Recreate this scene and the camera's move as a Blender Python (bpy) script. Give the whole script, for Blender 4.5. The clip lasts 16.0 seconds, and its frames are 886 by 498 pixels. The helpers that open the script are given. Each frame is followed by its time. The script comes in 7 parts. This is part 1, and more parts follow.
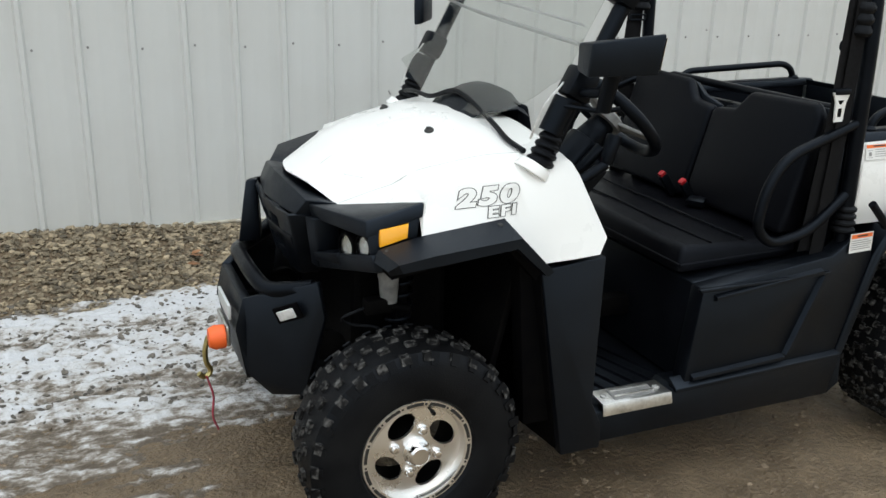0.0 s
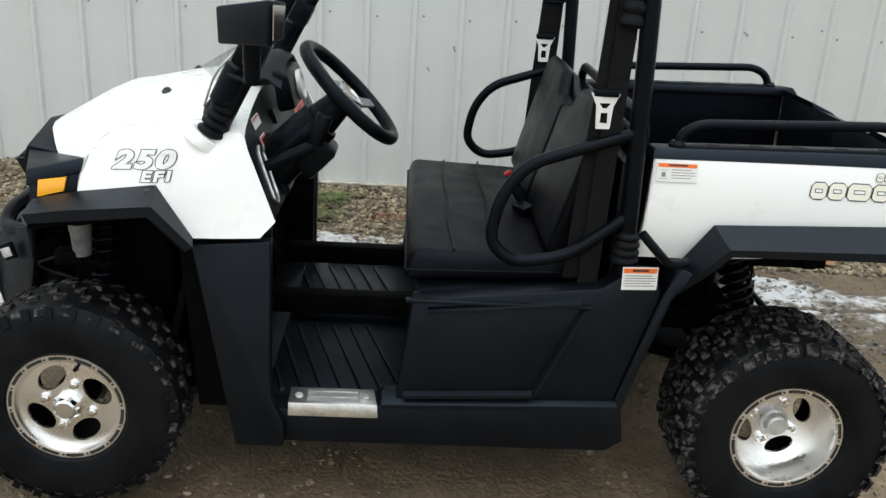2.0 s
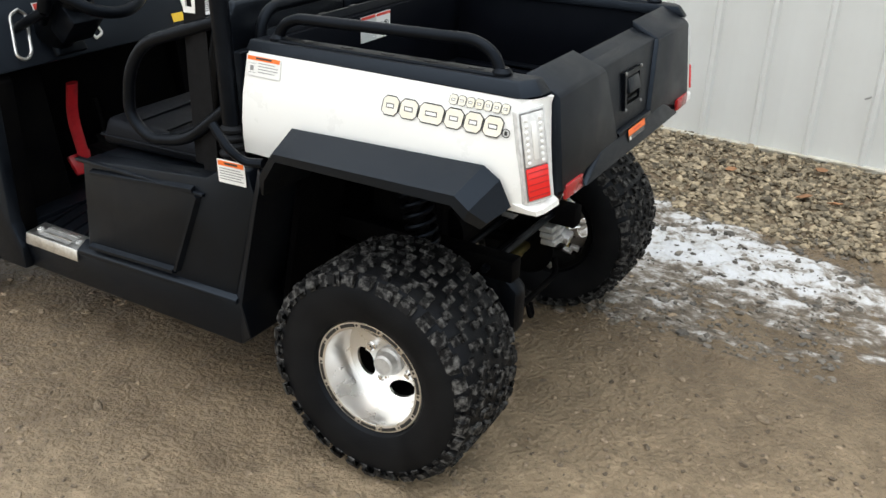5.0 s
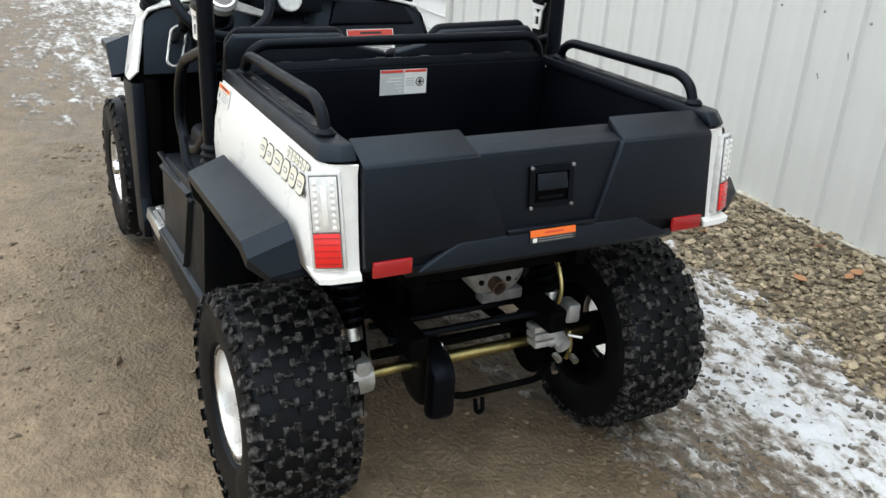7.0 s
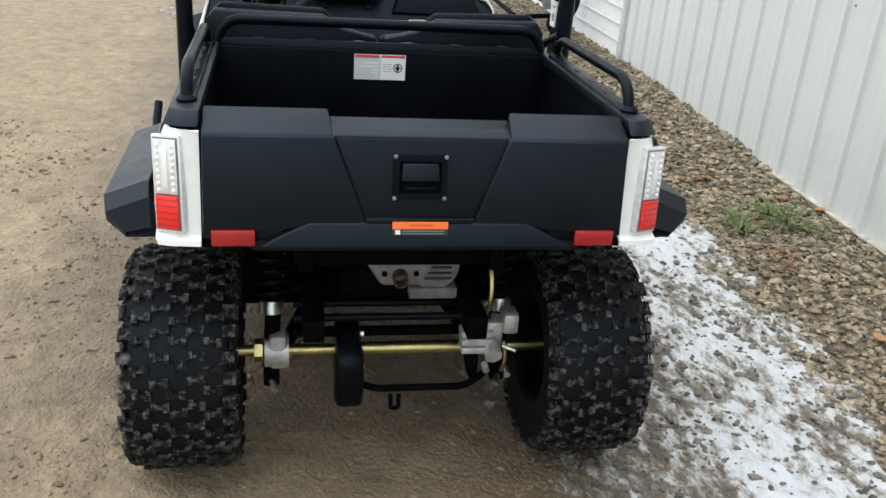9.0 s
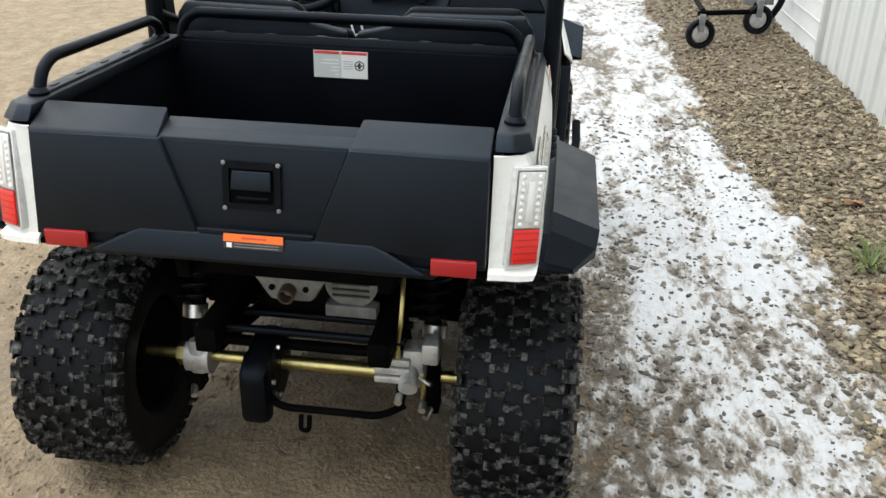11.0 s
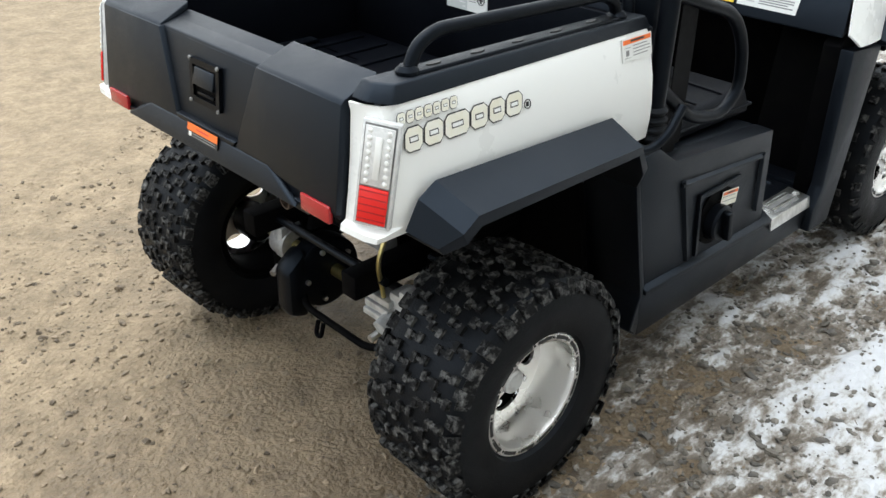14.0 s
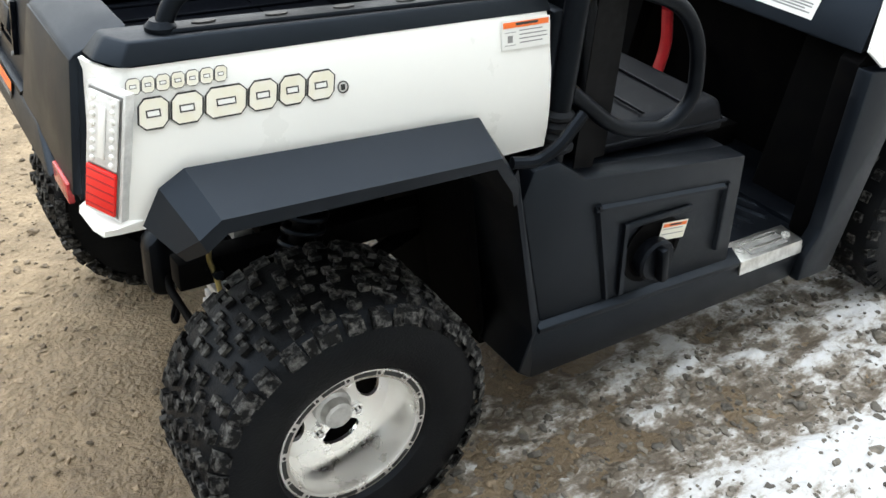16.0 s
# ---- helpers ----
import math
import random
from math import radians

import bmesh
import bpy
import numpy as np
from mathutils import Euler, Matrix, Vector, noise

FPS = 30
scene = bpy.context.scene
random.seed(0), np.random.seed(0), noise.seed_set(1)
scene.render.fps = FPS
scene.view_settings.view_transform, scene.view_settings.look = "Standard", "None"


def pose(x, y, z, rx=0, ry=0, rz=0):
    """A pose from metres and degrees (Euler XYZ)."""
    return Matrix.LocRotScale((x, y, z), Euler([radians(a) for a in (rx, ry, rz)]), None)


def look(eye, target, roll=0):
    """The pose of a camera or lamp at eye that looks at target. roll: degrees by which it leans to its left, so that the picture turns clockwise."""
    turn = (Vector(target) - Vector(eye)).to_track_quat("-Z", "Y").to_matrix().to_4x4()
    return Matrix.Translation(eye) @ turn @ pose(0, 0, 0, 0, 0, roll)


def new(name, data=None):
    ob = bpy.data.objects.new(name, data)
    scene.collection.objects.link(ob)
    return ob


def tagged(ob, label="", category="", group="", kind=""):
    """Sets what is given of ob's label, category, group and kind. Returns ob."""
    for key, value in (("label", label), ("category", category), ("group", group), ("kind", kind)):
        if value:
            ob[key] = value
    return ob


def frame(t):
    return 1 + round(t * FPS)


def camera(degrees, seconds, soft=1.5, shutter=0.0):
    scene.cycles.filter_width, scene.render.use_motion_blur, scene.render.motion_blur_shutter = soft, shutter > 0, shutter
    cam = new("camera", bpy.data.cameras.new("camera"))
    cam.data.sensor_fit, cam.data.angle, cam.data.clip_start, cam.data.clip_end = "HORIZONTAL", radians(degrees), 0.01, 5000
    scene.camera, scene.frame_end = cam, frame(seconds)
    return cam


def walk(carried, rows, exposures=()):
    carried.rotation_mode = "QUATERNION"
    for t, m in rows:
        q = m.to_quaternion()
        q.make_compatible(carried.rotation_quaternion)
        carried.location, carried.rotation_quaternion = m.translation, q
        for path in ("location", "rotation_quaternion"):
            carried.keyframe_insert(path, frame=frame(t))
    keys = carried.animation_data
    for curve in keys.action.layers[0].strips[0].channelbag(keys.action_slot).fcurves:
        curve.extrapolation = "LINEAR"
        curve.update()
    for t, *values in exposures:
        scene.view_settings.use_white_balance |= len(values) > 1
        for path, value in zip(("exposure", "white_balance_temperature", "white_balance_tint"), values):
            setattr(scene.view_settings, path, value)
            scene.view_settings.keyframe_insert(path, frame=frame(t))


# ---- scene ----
cam = camera(52.2, 16.0)
PATH = [
    (0, (-2.64, -2.374, 1.455), (-1.897, -0.627, 0.824), 1.3),
    (0.5, (-2.293, -2.498, 1.456), (-1.737, -0.676, 0.848), 2.0),
    (1, (-1.9, -2.624, 1.447), (-1.536, -0.767, 0.8), 2.9),
    (1.5, (-1.493, -2.583, 1.431), (-1.266, -0.711, 0.763), 3.0),
    (2, (-1.132, -2.544, 1.457), (-1.039, -0.667, 0.772), 3.4),
    (2.5, (-0.705, -2.582, 1.46), (-0.817, -0.705, 0.777), 3.1),
    (3, (-0.363, -2.445, 1.461), (-0.562, -0.592, 0.736), 2.2),
    (3.5, (-0.08, -2.312, 1.492), (-0.292, -0.476, 0.728), 2.5),
    (4, (0.231, -2.296, 1.479), (-0.218, -0.52, 0.675), 1.4),
    (4.5, (0.554, -2.197, 1.467), (-0.151, -0.533, 0.61), 1.5),
    (4.7, (0.68, -2.131, 1.459), (-0.103, -0.511, 0.587), 1.5),
    (6.8, (1.605, -1.144, 1.483), (0.047, -0.162, 0.703), 3.8),
    (7, (1.659, -1.035, 1.494), (0.046, -0.163, 0.696), 3.7),
    (7.5, (1.838, -0.814, 1.508), (0.142, -0.135, 0.696), 3.7),
    (8, (1.868, -0.642, 1.494), (0.151, -0.05, 0.656), 3.4),
    (8.2, (1.866, -0.559, 1.489), (0.131, -0.008, 0.661), 3.8),
    (10.3, (1.873, 0.196, 1.48), (0.062, 0.179, 0.631), 2.9),
    (10.5, (1.81, 0.294, 1.478), (0.001, 0.215, 0.629), 2.6),
    (11, (1.661, 0.535, 1.477), (-0.136, 0.311, 0.626), 1.4),
    (11.5, (1.584, 0.79, 1.465), (-0.15, 0.335, 0.578), -1.1),
    (12, (1.451, 1.079, 1.46), (-0.182, 0.411, 0.519), -0.2),
    (12.5, (1.279, 1.278, 1.436), (-0.253, 0.433, 0.468), -0.0),
    (13, (1.155, 1.39, 1.444), (-0.281, 0.403, 0.462), -0.8),
    (13.5, (1.09, 1.471, 1.453), (-0.229, 0.336, 0.468), -0.1),
    (14, (1.022, 1.542, 1.472), (-0.179, 0.284, 0.484), 0.6),
    (14.5, (0.889, 1.566, 1.451), (-0.24, 0.257, 0.445), 0.6),
    (15, (0.724, 1.583, 1.431), (-0.459, 0.306, 0.447), 3.2),
    (15.5, (0.566, 1.627, 1.409), (-0.527, 0.308, 0.377), 3.8),
    (16, (0.416, 1.618, 1.397), (-0.563, 0.232, 0.338), 4.4),
]
walk(cam, [(t, look(eye, target, roll)) for t, eye, target, roll in PATH],
     [(0, 0.30, 6200, 7), (2.0, 0.38, 6200, 7), (3.5, 0.60, 6250, 8), (4.7, 0.72, 6380, 9), (7.0, 0.74, 6220, 8), (8.2, 0.76, 6150, 8), (11.0, 0.88, 6400, 8), (13.0, 1.02, 6280, 8), (13.6, 1.04, 6120, 8), (14.5, 1.15, 6280, 8), (16.0, 1.38, 6300, 8)])

# ---- world, sun ----
world = bpy.data.worlds.new("world")
scene.world = world
world.use_nodes = True
wn, wl = world.node_tree.nodes, world.node_tree.links
bg = wn["Background"]
sky = wn.new("ShaderNodeTexSky")
sky.sky_type = "NISHITA"
sky.sun_disc = False
sky.sun_elevation, sky.sun_rotation = radians(48), radians(200)
sky.dust_density, sky.air_density = 4.0, 1.0
cloud = wn.new("ShaderNodeMix")
cloud.data_type = "RGBA"
cloud.inputs["Factor"].default_value = 0.8
cloud.inputs["B"].default_value = (8.6, 8.9, 8.9, 1)
wl.new(sky.outputs[0], cloud.inputs["A"])
# an overcast sky is brighter overhead than at the horizon
geo, sep, ramp, dim = wn.new("ShaderNodeTexCoord"), wn.new("ShaderNodeSeparateXYZ"), wn.new("ShaderNodeMapRange"), wn.new("ShaderNodeVectorMath")
wl.new(geo.outputs["Generated"], sep.inputs[0])
wl.new(sep.outputs["Z"], ramp.inputs["Value"])
ramp.inputs["To Min"].default_value, ramp.inputs["To Max"].default_value = 0.72, 1.28
dim.operation = "SCALE"
wl.new(cloud.outputs["Result"], dim.inputs[0])
wl.new(ramp.outputs["Result"], dim.inputs["Scale"])
wl.new(dim.outputs[0], bg.inputs[0])
bg.inputs[1].default_value = 0.135
sun = new("sun", bpy.data.lights.new("sun", "SUN"))
sun.data.energy, sun.data.angle, sun.data.color = 0.6, radians(50), (1.0, 0.97, 0.93)
sun.matrix_world = look((0.35, -0.45, 3.2), (0, 0, 0))


# ---- materials ----
def mat(name, col, rough=0.6, metal=0.0, var=0.0, scale=30.0, bump=0.0, bscale=200.0, col2=None, lo=0.4, hi=0.65, coat=0.0, rvar=0.0, spec=0.5, island=0.0, tint=None):
    m = bpy.data.materials.new(name)
    m.use_nodes = True
    n, l = m.node_tree.nodes, m.node_tree.links
    p = n["Principled BSDF"]
    p.inputs["Roughness"].default_value, p.inputs["Metallic"].default_value = rough, metal
    p.inputs["Coat Weight"].default_value = coat
    p.inputs["Specular IOR Level"].default_value = spec
    if tint:
        p.inputs["Specular Tint"].default_value = (*tint, 1)
    base = n.new("ShaderNodeRGB")
    base.outputs[0].default_value = (*col, 1)
    out = base.outputs[0]
    tc = n.new("ShaderNodeTexCoord")
    if col2 or rvar:
        t = n.new("ShaderNodeTexNoise")
        t.inputs["Scale"].default_value, t.inputs["Detail"].default_value, t.inputs["Roughness"].default_value = scale, 8, 0.62
        l.new(tc.outputs["Object"], t.inputs["Vector"])
        r = n.new("ShaderNodeMapRange")
        r.inputs["From Min"].default_value, r.inputs["From Max"].default_value = lo, hi
        l.new(t.outputs["Fac"], r.inputs["Value"])
    if col2:
        mx = n.new("ShaderNodeMix")
        mx.data_type = "RGBA"
        mx.inputs["B"].default_value = (*col2, 1)
        l.new(r.outputs["Result"], mx.inputs["Factor"])
        l.new(out, mx.inputs["A"])
        out = mx.outputs["Result"]
    if rvar:
        rr = n.new("ShaderNodeMapRange")
        rr.inputs["To Min"].default_value, rr.inputs["To Max"].default_value = rough - rvar, rough + rvar
        l.new(r.outputs["Result"], rr.inputs["Value"])
        l.new(rr.outputs["Result"], p.inputs["Roughness"])
    if var or island:
        hv = n.new("ShaderNodeHueSaturation")
        l.new(out, hv.inputs["Color"])
        vr = n.new("ShaderNodeMapRange")
        if island:
            g = n.new("ShaderNodeNewGeometry")
            l.new(g.outputs["Random Per Island"], vr.inputs["Value"])
            k = island
        else:
            t2 = n.new("ShaderNodeTexNoise")
            t2.inputs["Scale"].default_value, t2.inputs["Detail"].default_value = scale * 0.23, 6
            l.new(tc.outputs["Object"], t2.inputs["Vector"])
            l.new(t2.outputs["Fac"], vr.inputs["Value"])
            k = var * 1.6
        vr.inputs["To Min"].default_value, vr.inputs["To Max"].default_value = 1 - k, 1 + k
        l.new(vr.outputs["Result"], hv.inputs["Value"])
        out = hv.outputs["Color"]
    l.new(out, p.inputs["Base Color"])
    if bump:
        tb = n.new("ShaderNodeTexNoise")
        tb.inputs["Scale"].default_value, tb.inputs["Detail"].default_value = bscale, 6
        l.new(tc.outputs["Object"], tb.inputs["Vector"])
        bp = n.new("ShaderNodeBump")
        bp.inputs["Strength"].default_value, bp.inputs["Distance"].default_value = bump, 0.004
        l.new(tb.outputs["Fac"], bp.inputs["Height"])
        l.new(bp.outputs["Normal"], p.inputs["Normal"])
    return m


M_WHITE = mat("white_gloss_paint", (0.80, 0.80, 0.78), 0.32, var=0.02, scale=6, rvar=0.06, coat=0.15)
M_PLASTIC = mat("textured_black_plastic", (0.0016, 0.0020, 0.0032), 0.42, col2=(0.0028, 0.0034, 0.0050), scale=7, bump=0.16, bscale=900, rvar=0.06, spec=0.34, tint=(0.64, 0.79, 1.0))
M_DARK = mat("dull_black_steel", (0.0015, 0.0015, 0.002), 0.6, col2=(0.0035, 0.0033, 0.0032), scale=14, bump=0.1, bscale=120, spec=0.03)
M_TUBE = mat("black_powder_coat", (0.0020, 0.0024, 0.0034), 0.34, col2=(0.0032, 0.0036, 0.0050), scale=20, bump=0.12, bscale=700, rvar=0.05, spec=0.14, tint=(0.66, 0.80, 1.0))
M_RUBBER = mat("tyre_rubber", (0.0035, 0.0036, 0.0042), 0.5, col2=(0.0075, 0.0074, 0.0076), scale=9, bump=0.3, bscale=260, rvar=0.08, spec=0.14, tint=(0.75, 0.85, 1.0))
M_LUG = mat("scuffed_tread_rubber", (0.006, 0.006, 0.0064), 0.66, col2=(0.145, 0.142, 0.136), scale=60, lo=0.47, hi=0.74, bump=0.5, bscale=220, spec=0.12)
M_ALLOY = mat("machined_alloy", (0.88, 0.87, 0.85), 0.32, 1.0, var=0.05, scale=12, rvar=0.07, bump=0.05, bscale=300)
M_CHROME = mat("bright_chrome", (0.8, 0.8, 0.8), 0.12, 1.0)
M_STEEL = mat("zinc_plated_steel", (0.78, 0.78, 0.76), 0.34, 1.0, col2=(0.55, 0.54, 0.52), scale=40)
M_BRASS = mat("yellow_zinc_axle", (0.62, 0.52, 0.22), 0.35, 1.0, col2=(0.40, 0.36, 0.17), scale=24)
M_CAST = mat("cast_aluminium", (0.60, 0.60, 0.59), 0.45, 0.6, col2=(0.40, 0.40, 0.40), scale=30, bump=0.3, bscale=160)
M_GREY = mat("grey_painted_casing", (0.20, 0.20, 0.195), 0.5, col2=(0.11, 0.11, 0.11), scale=25, bump=0.2, bscale=150)
M_RUST = mat("rusty_pipe", (0.10, 0.06, 0.04), 0.7, 0.4, col2=(0.05, 0.035, 0.03), scale=60)
M_VINYL = mat("black_vinyl", (0.002, 0.002, 0.003), 0.40, col2=(0.0032, 0.0032, 0.0044), scale=10, bump=0.3, bscale=520, rvar=0.06, spec=0.12, tint=(0.70, 0.82, 1.0))
M_BELT = mat("black_webbing", (0.006, 0.006, 0.0065), 0.8, bump=0.4, bscale=900, col2=(0.01, 0.01, 0.011), scale=60, spec=0.1)
M_BED = mat("black_bed_liner", (0.002, 0.0024, 0.004), 0.5, col2=(0.0035, 0.0041, 0.006), scale=6, bump=0.3, bscale=700, rvar=0.05, spec=0.07, tint=(0.70, 0.82, 1.0))
M_RED = mat("red_lens", (0.72, 0.014, 0.012), 0.2, bump=0.25, bscale=240, coat=0.3)
M_REFLECT = mat("dark_red_reflector", (0.34, 0.012, 0.015), 0.2, bump=0.15, bscale=500, coat=0.3)
M_CLEAR = mat("clear_ribbed_lens", (0.74, 0.74, 0.73), 0.25, 0.2, col2=(0.58, 0.58, 0.58), scale=60, bump=0.3, bscale=180)
M_LED = mat("pale_led_dome", (0.82, 0.82, 0.80), 0.15, 0.2)
M_AMBER = mat("amber_lens", (0.85, 0.38, 0.01), 0.22, bump=0.1, bscale=300, coat=0.3)
M_LABEL = mat("white_label_vinyl", (0.74, 0.74, 0.72), 0.45, var=0.02, scale=30)
M_LABELGREY = mat("grey_label_vinyl", (0.52, 0.54, 0.53), 0.45, var=0.02, scale=30)
M_ORANGE = mat("orange_label_ink", (0.82, 0.16, 0.02), 0.45)
M_LRED = mat("red_label_ink", (0.6, 0.06, 0.04), 0.45)
M_YELLOW = mat("yellow_label_ink", (0.80, 0.52, 0.03), 0.45)
M_INK = mat("black_ink", (0.02, 0.02, 0.02), 0.5)
M_INKGREY = mat("grey_ink", (0.22, 0.22, 0.22), 0.5)
M_GOLD = mat("pale_gold_film", (0.78, 0.76, 0.68), 0.4, col2=(0.74, 0.70, 0.56), scale=25)
M_REDPAINT = mat("red_enamel", (0.45, 0.015, 0.02), 0.4, col2=(0.30, 0.01, 0.015), scale=20)
M_ORANGEP = mat("orange_rubber", (0.85, 0.13, 0.02), 0.5)
M_STRAP = mat("red_strap", (0.30, 0.03, 0.05), 0.8, bump=0.3, bscale=400)
M_WALL = mat("pale_grey_sheet_metal", (0.58, 0.59, 0.575), 0.46, col2=(0.555, 0.56, 0.54), scale=1.6, var=0.012, rvar=0.06, bump=0.03, bscale=6)
M_SIDING = mat("white_lap_siding", (0.70, 0.71, 0.72), 0.5, col2=(0.62, 0.62, 0.61), scale=3)
M_TRIM = mat("weathered_pale_trim", (0.55, 0.53, 0.46), 0.6, col2=(0.30, 0.26, 0.19), scale=14)
M_SCREW = mat("dull_screw_head", (0.30, 0.30, 0.29), 0.5, 0.6)
M_DIRT = mat("packed_brown_dirt", (0.315, 0.243, 0.158), 0.85, col2=(0.205, 0.157, 0.102), scale=9, lo=0.36, hi=0.68, var=0.12, bump=0.8, bscale=70, spec=0.3)
M_CLOD = mat("dirt_clod", (0.24, 0.185, 0.125), 0.9, col2=(0.10, 0.078, 0.055), scale=40, island=0.45, bump=0.5, bscale=300)
M_STONE = mat("river_gravel", (0.27, 0.22, 0.145), 0.75, col2=(0.13, 0.107, 0.072), scale=30, island=0.65, bump=0.4, bscale=160)
M_SNOW = mat("old_dirty_snow", (0.66, 0.675, 0.70), 0.55, col2=(0.150, 0.132, 0.112), scale=17, lo=0.42, hi=0.72, var=0.16, bump=1.0, bscale=55)
M_WETSTONE = mat("wet_pebble", (0.150, 0.132, 0.108), 0.55, col2=(0.075, 0.068, 0.058), scale=40, island=0.5, bump=0.3, bscale=200)
M_LEAF = mat("dry_brown_leaf", (0.26, 0.13, 0.06), 0.8, island=0.4)
M_GRASS = mat("green_grass", (0.11, 0.15, 0.04), 0.7, island=0.4)

# darker, glossier dirt, damp where snow melted; also under and left of the vehicle
_n, _l = M_DIRT.node_tree.nodes, M_DIRT.node_tree.links
_p = _n["Principled BSDF"]
_src = _p.inputs["Base Color"].links[0].from_socket
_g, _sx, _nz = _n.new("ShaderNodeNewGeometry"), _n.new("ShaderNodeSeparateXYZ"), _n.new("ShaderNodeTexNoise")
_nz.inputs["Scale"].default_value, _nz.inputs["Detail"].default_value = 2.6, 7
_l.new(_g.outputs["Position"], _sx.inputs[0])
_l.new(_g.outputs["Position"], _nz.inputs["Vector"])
_rx, _ry, _ad, _dark_mask, _dk = _n.new("ShaderNodeMapRange"), _n.new("ShaderNodeMapRange"), _n.new("ShaderNodeMath"), _n.new("ShaderNodeMapRange"), _n.new("ShaderNodeMix")
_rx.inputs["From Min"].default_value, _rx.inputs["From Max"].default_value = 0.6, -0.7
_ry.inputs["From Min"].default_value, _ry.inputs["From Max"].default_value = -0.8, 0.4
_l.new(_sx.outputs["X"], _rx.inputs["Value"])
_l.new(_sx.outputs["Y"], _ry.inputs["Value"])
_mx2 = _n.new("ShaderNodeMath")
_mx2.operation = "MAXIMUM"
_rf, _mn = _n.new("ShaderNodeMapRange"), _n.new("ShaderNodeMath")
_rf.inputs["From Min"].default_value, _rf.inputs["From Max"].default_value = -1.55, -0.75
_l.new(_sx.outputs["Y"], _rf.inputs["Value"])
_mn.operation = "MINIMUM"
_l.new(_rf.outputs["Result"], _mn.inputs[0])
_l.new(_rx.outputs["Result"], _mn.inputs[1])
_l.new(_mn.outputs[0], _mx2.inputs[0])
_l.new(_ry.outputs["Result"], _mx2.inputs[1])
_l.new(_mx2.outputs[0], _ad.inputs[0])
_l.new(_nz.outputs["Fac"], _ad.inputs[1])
_dark_mask.inputs["From Min"].default_value, _dark_mask.inputs["From Max"].default_value = 0.75, 1.5
_l.new(_ad.outputs[0], _dark_mask.inputs["Value"])
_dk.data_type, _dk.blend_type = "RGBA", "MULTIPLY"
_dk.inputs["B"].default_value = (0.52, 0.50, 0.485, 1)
_l.new(_dark_mask.outputs["Result"], _dk.inputs["Factor"])
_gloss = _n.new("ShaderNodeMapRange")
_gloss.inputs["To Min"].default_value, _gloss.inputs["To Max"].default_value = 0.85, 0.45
_l.new(_dark_mask.outputs["Result"], _gloss.inputs["Value"])
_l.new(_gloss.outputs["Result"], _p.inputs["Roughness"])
_l.new(_src, _dk.inputs["A"])
_fn, _fr, _fm = _n.new("ShaderNodeTexNoise"), _n.new("ShaderNodeMapRange"), _n.new("ShaderNodeHueSaturation")
_fn.inputs["Scale"].default_value, _fn.inputs["Detail"].default_value, _fn.inputs["Roughness"].default_value = 38, 8, 0.72
_l.new(_g.outputs["Position"], _fn.inputs["Vector"])
_l.new(_fn.outputs["Fac"], _fr.inputs["Value"])
_fr.inputs["From Min"].default_value, _fr.inputs["From Max"].default_value = 0.34, 0.66
_fr.inputs["To Min"].default_value, _fr.inputs["To Max"].default_value = 0.80, 1.20
_l.new(_fr.outputs["Result"], _fm.inputs["Value"])
_l.new(_dk.outputs["Result"], _fm.inputs["Color"])
_l.new(_fm.outputs["Color"], _p.inputs["Base Color"])
for _b in _n:
    if _b.bl_idname == "ShaderNodeBump":
        _b.inputs["Distance"].default_value = 0.020

# snow: white where it lies deep, grey slush where thin, damp earth where it has gone
_n, _l = M_SNOW.node_tree.nodes, M_SNOW.node_tree.links
_p = _n["Principled BSDF"]
_g, _at, _nz, _nf, _sum, _sum2, _cr = (_n.new("ShaderNode" + k) for k in ("NewGeometry", "Attribute", "TexNoise", "TexNoise", "Math", "Math", "ValToRGB"))
_at.attribute_name = "depth"
for _t, _sc in ((_nz, 26), (_nf, 110)):
    _t.inputs["Scale"].default_value, _t.inputs["Detail"].default_value, _t.inputs["Roughness"].default_value = _sc, 6, 0.6
    _st = _n.new("ShaderNodeMapping")
    _st.inputs["Scale"].default_value = (0.55, 1, 1)
    _l.new(_g.outputs["Position"], _st.inputs["Vector"])
    _l.new(_st.outputs["Vector"], _t.inputs["Vector"])
_sum.operation = _sum2.operation = "MULTIPLY_ADD"
_sum.inputs[1].default_value, _sum2.inputs[1].default_value = 0.90, 0.34
_l.new(_nz.outputs["Fac"], _sum.inputs[0])
_l.new(_at.outputs["Fac"], _sum.inputs[2])
_l.new(_nf.outputs["Fac"], _sum2.inputs[0])
_l.new(_sum.outputs[0], _sum2.inputs[2])
_el = _cr.color_ramp.elements
_el[0].position, _el[0].color = 0.50, (0.085, 0.066, 0.046, 1)
_el[1].position, _el[1].color = 0.86, (0.54, 0.55, 0.57, 1)
for _ps, _c in ((0.58, (0.15, 0.125, 0.098)), (0.66, (0.30, 0.28, 0.255)), (0.75, (0.50, 0.50, 0.50))):
    _el.new(_ps).color = (*_c, 1)
_l.new(_sum2.outputs[0], _cr.inputs["Fac"])
_l.new(_cr.outputs["Color"], _p.inputs["Base Color"])
for _b in _n:
    if _b.bl_idname == "ShaderNodeBump":
        _b.inputs["Distance"].default_value = 0.009

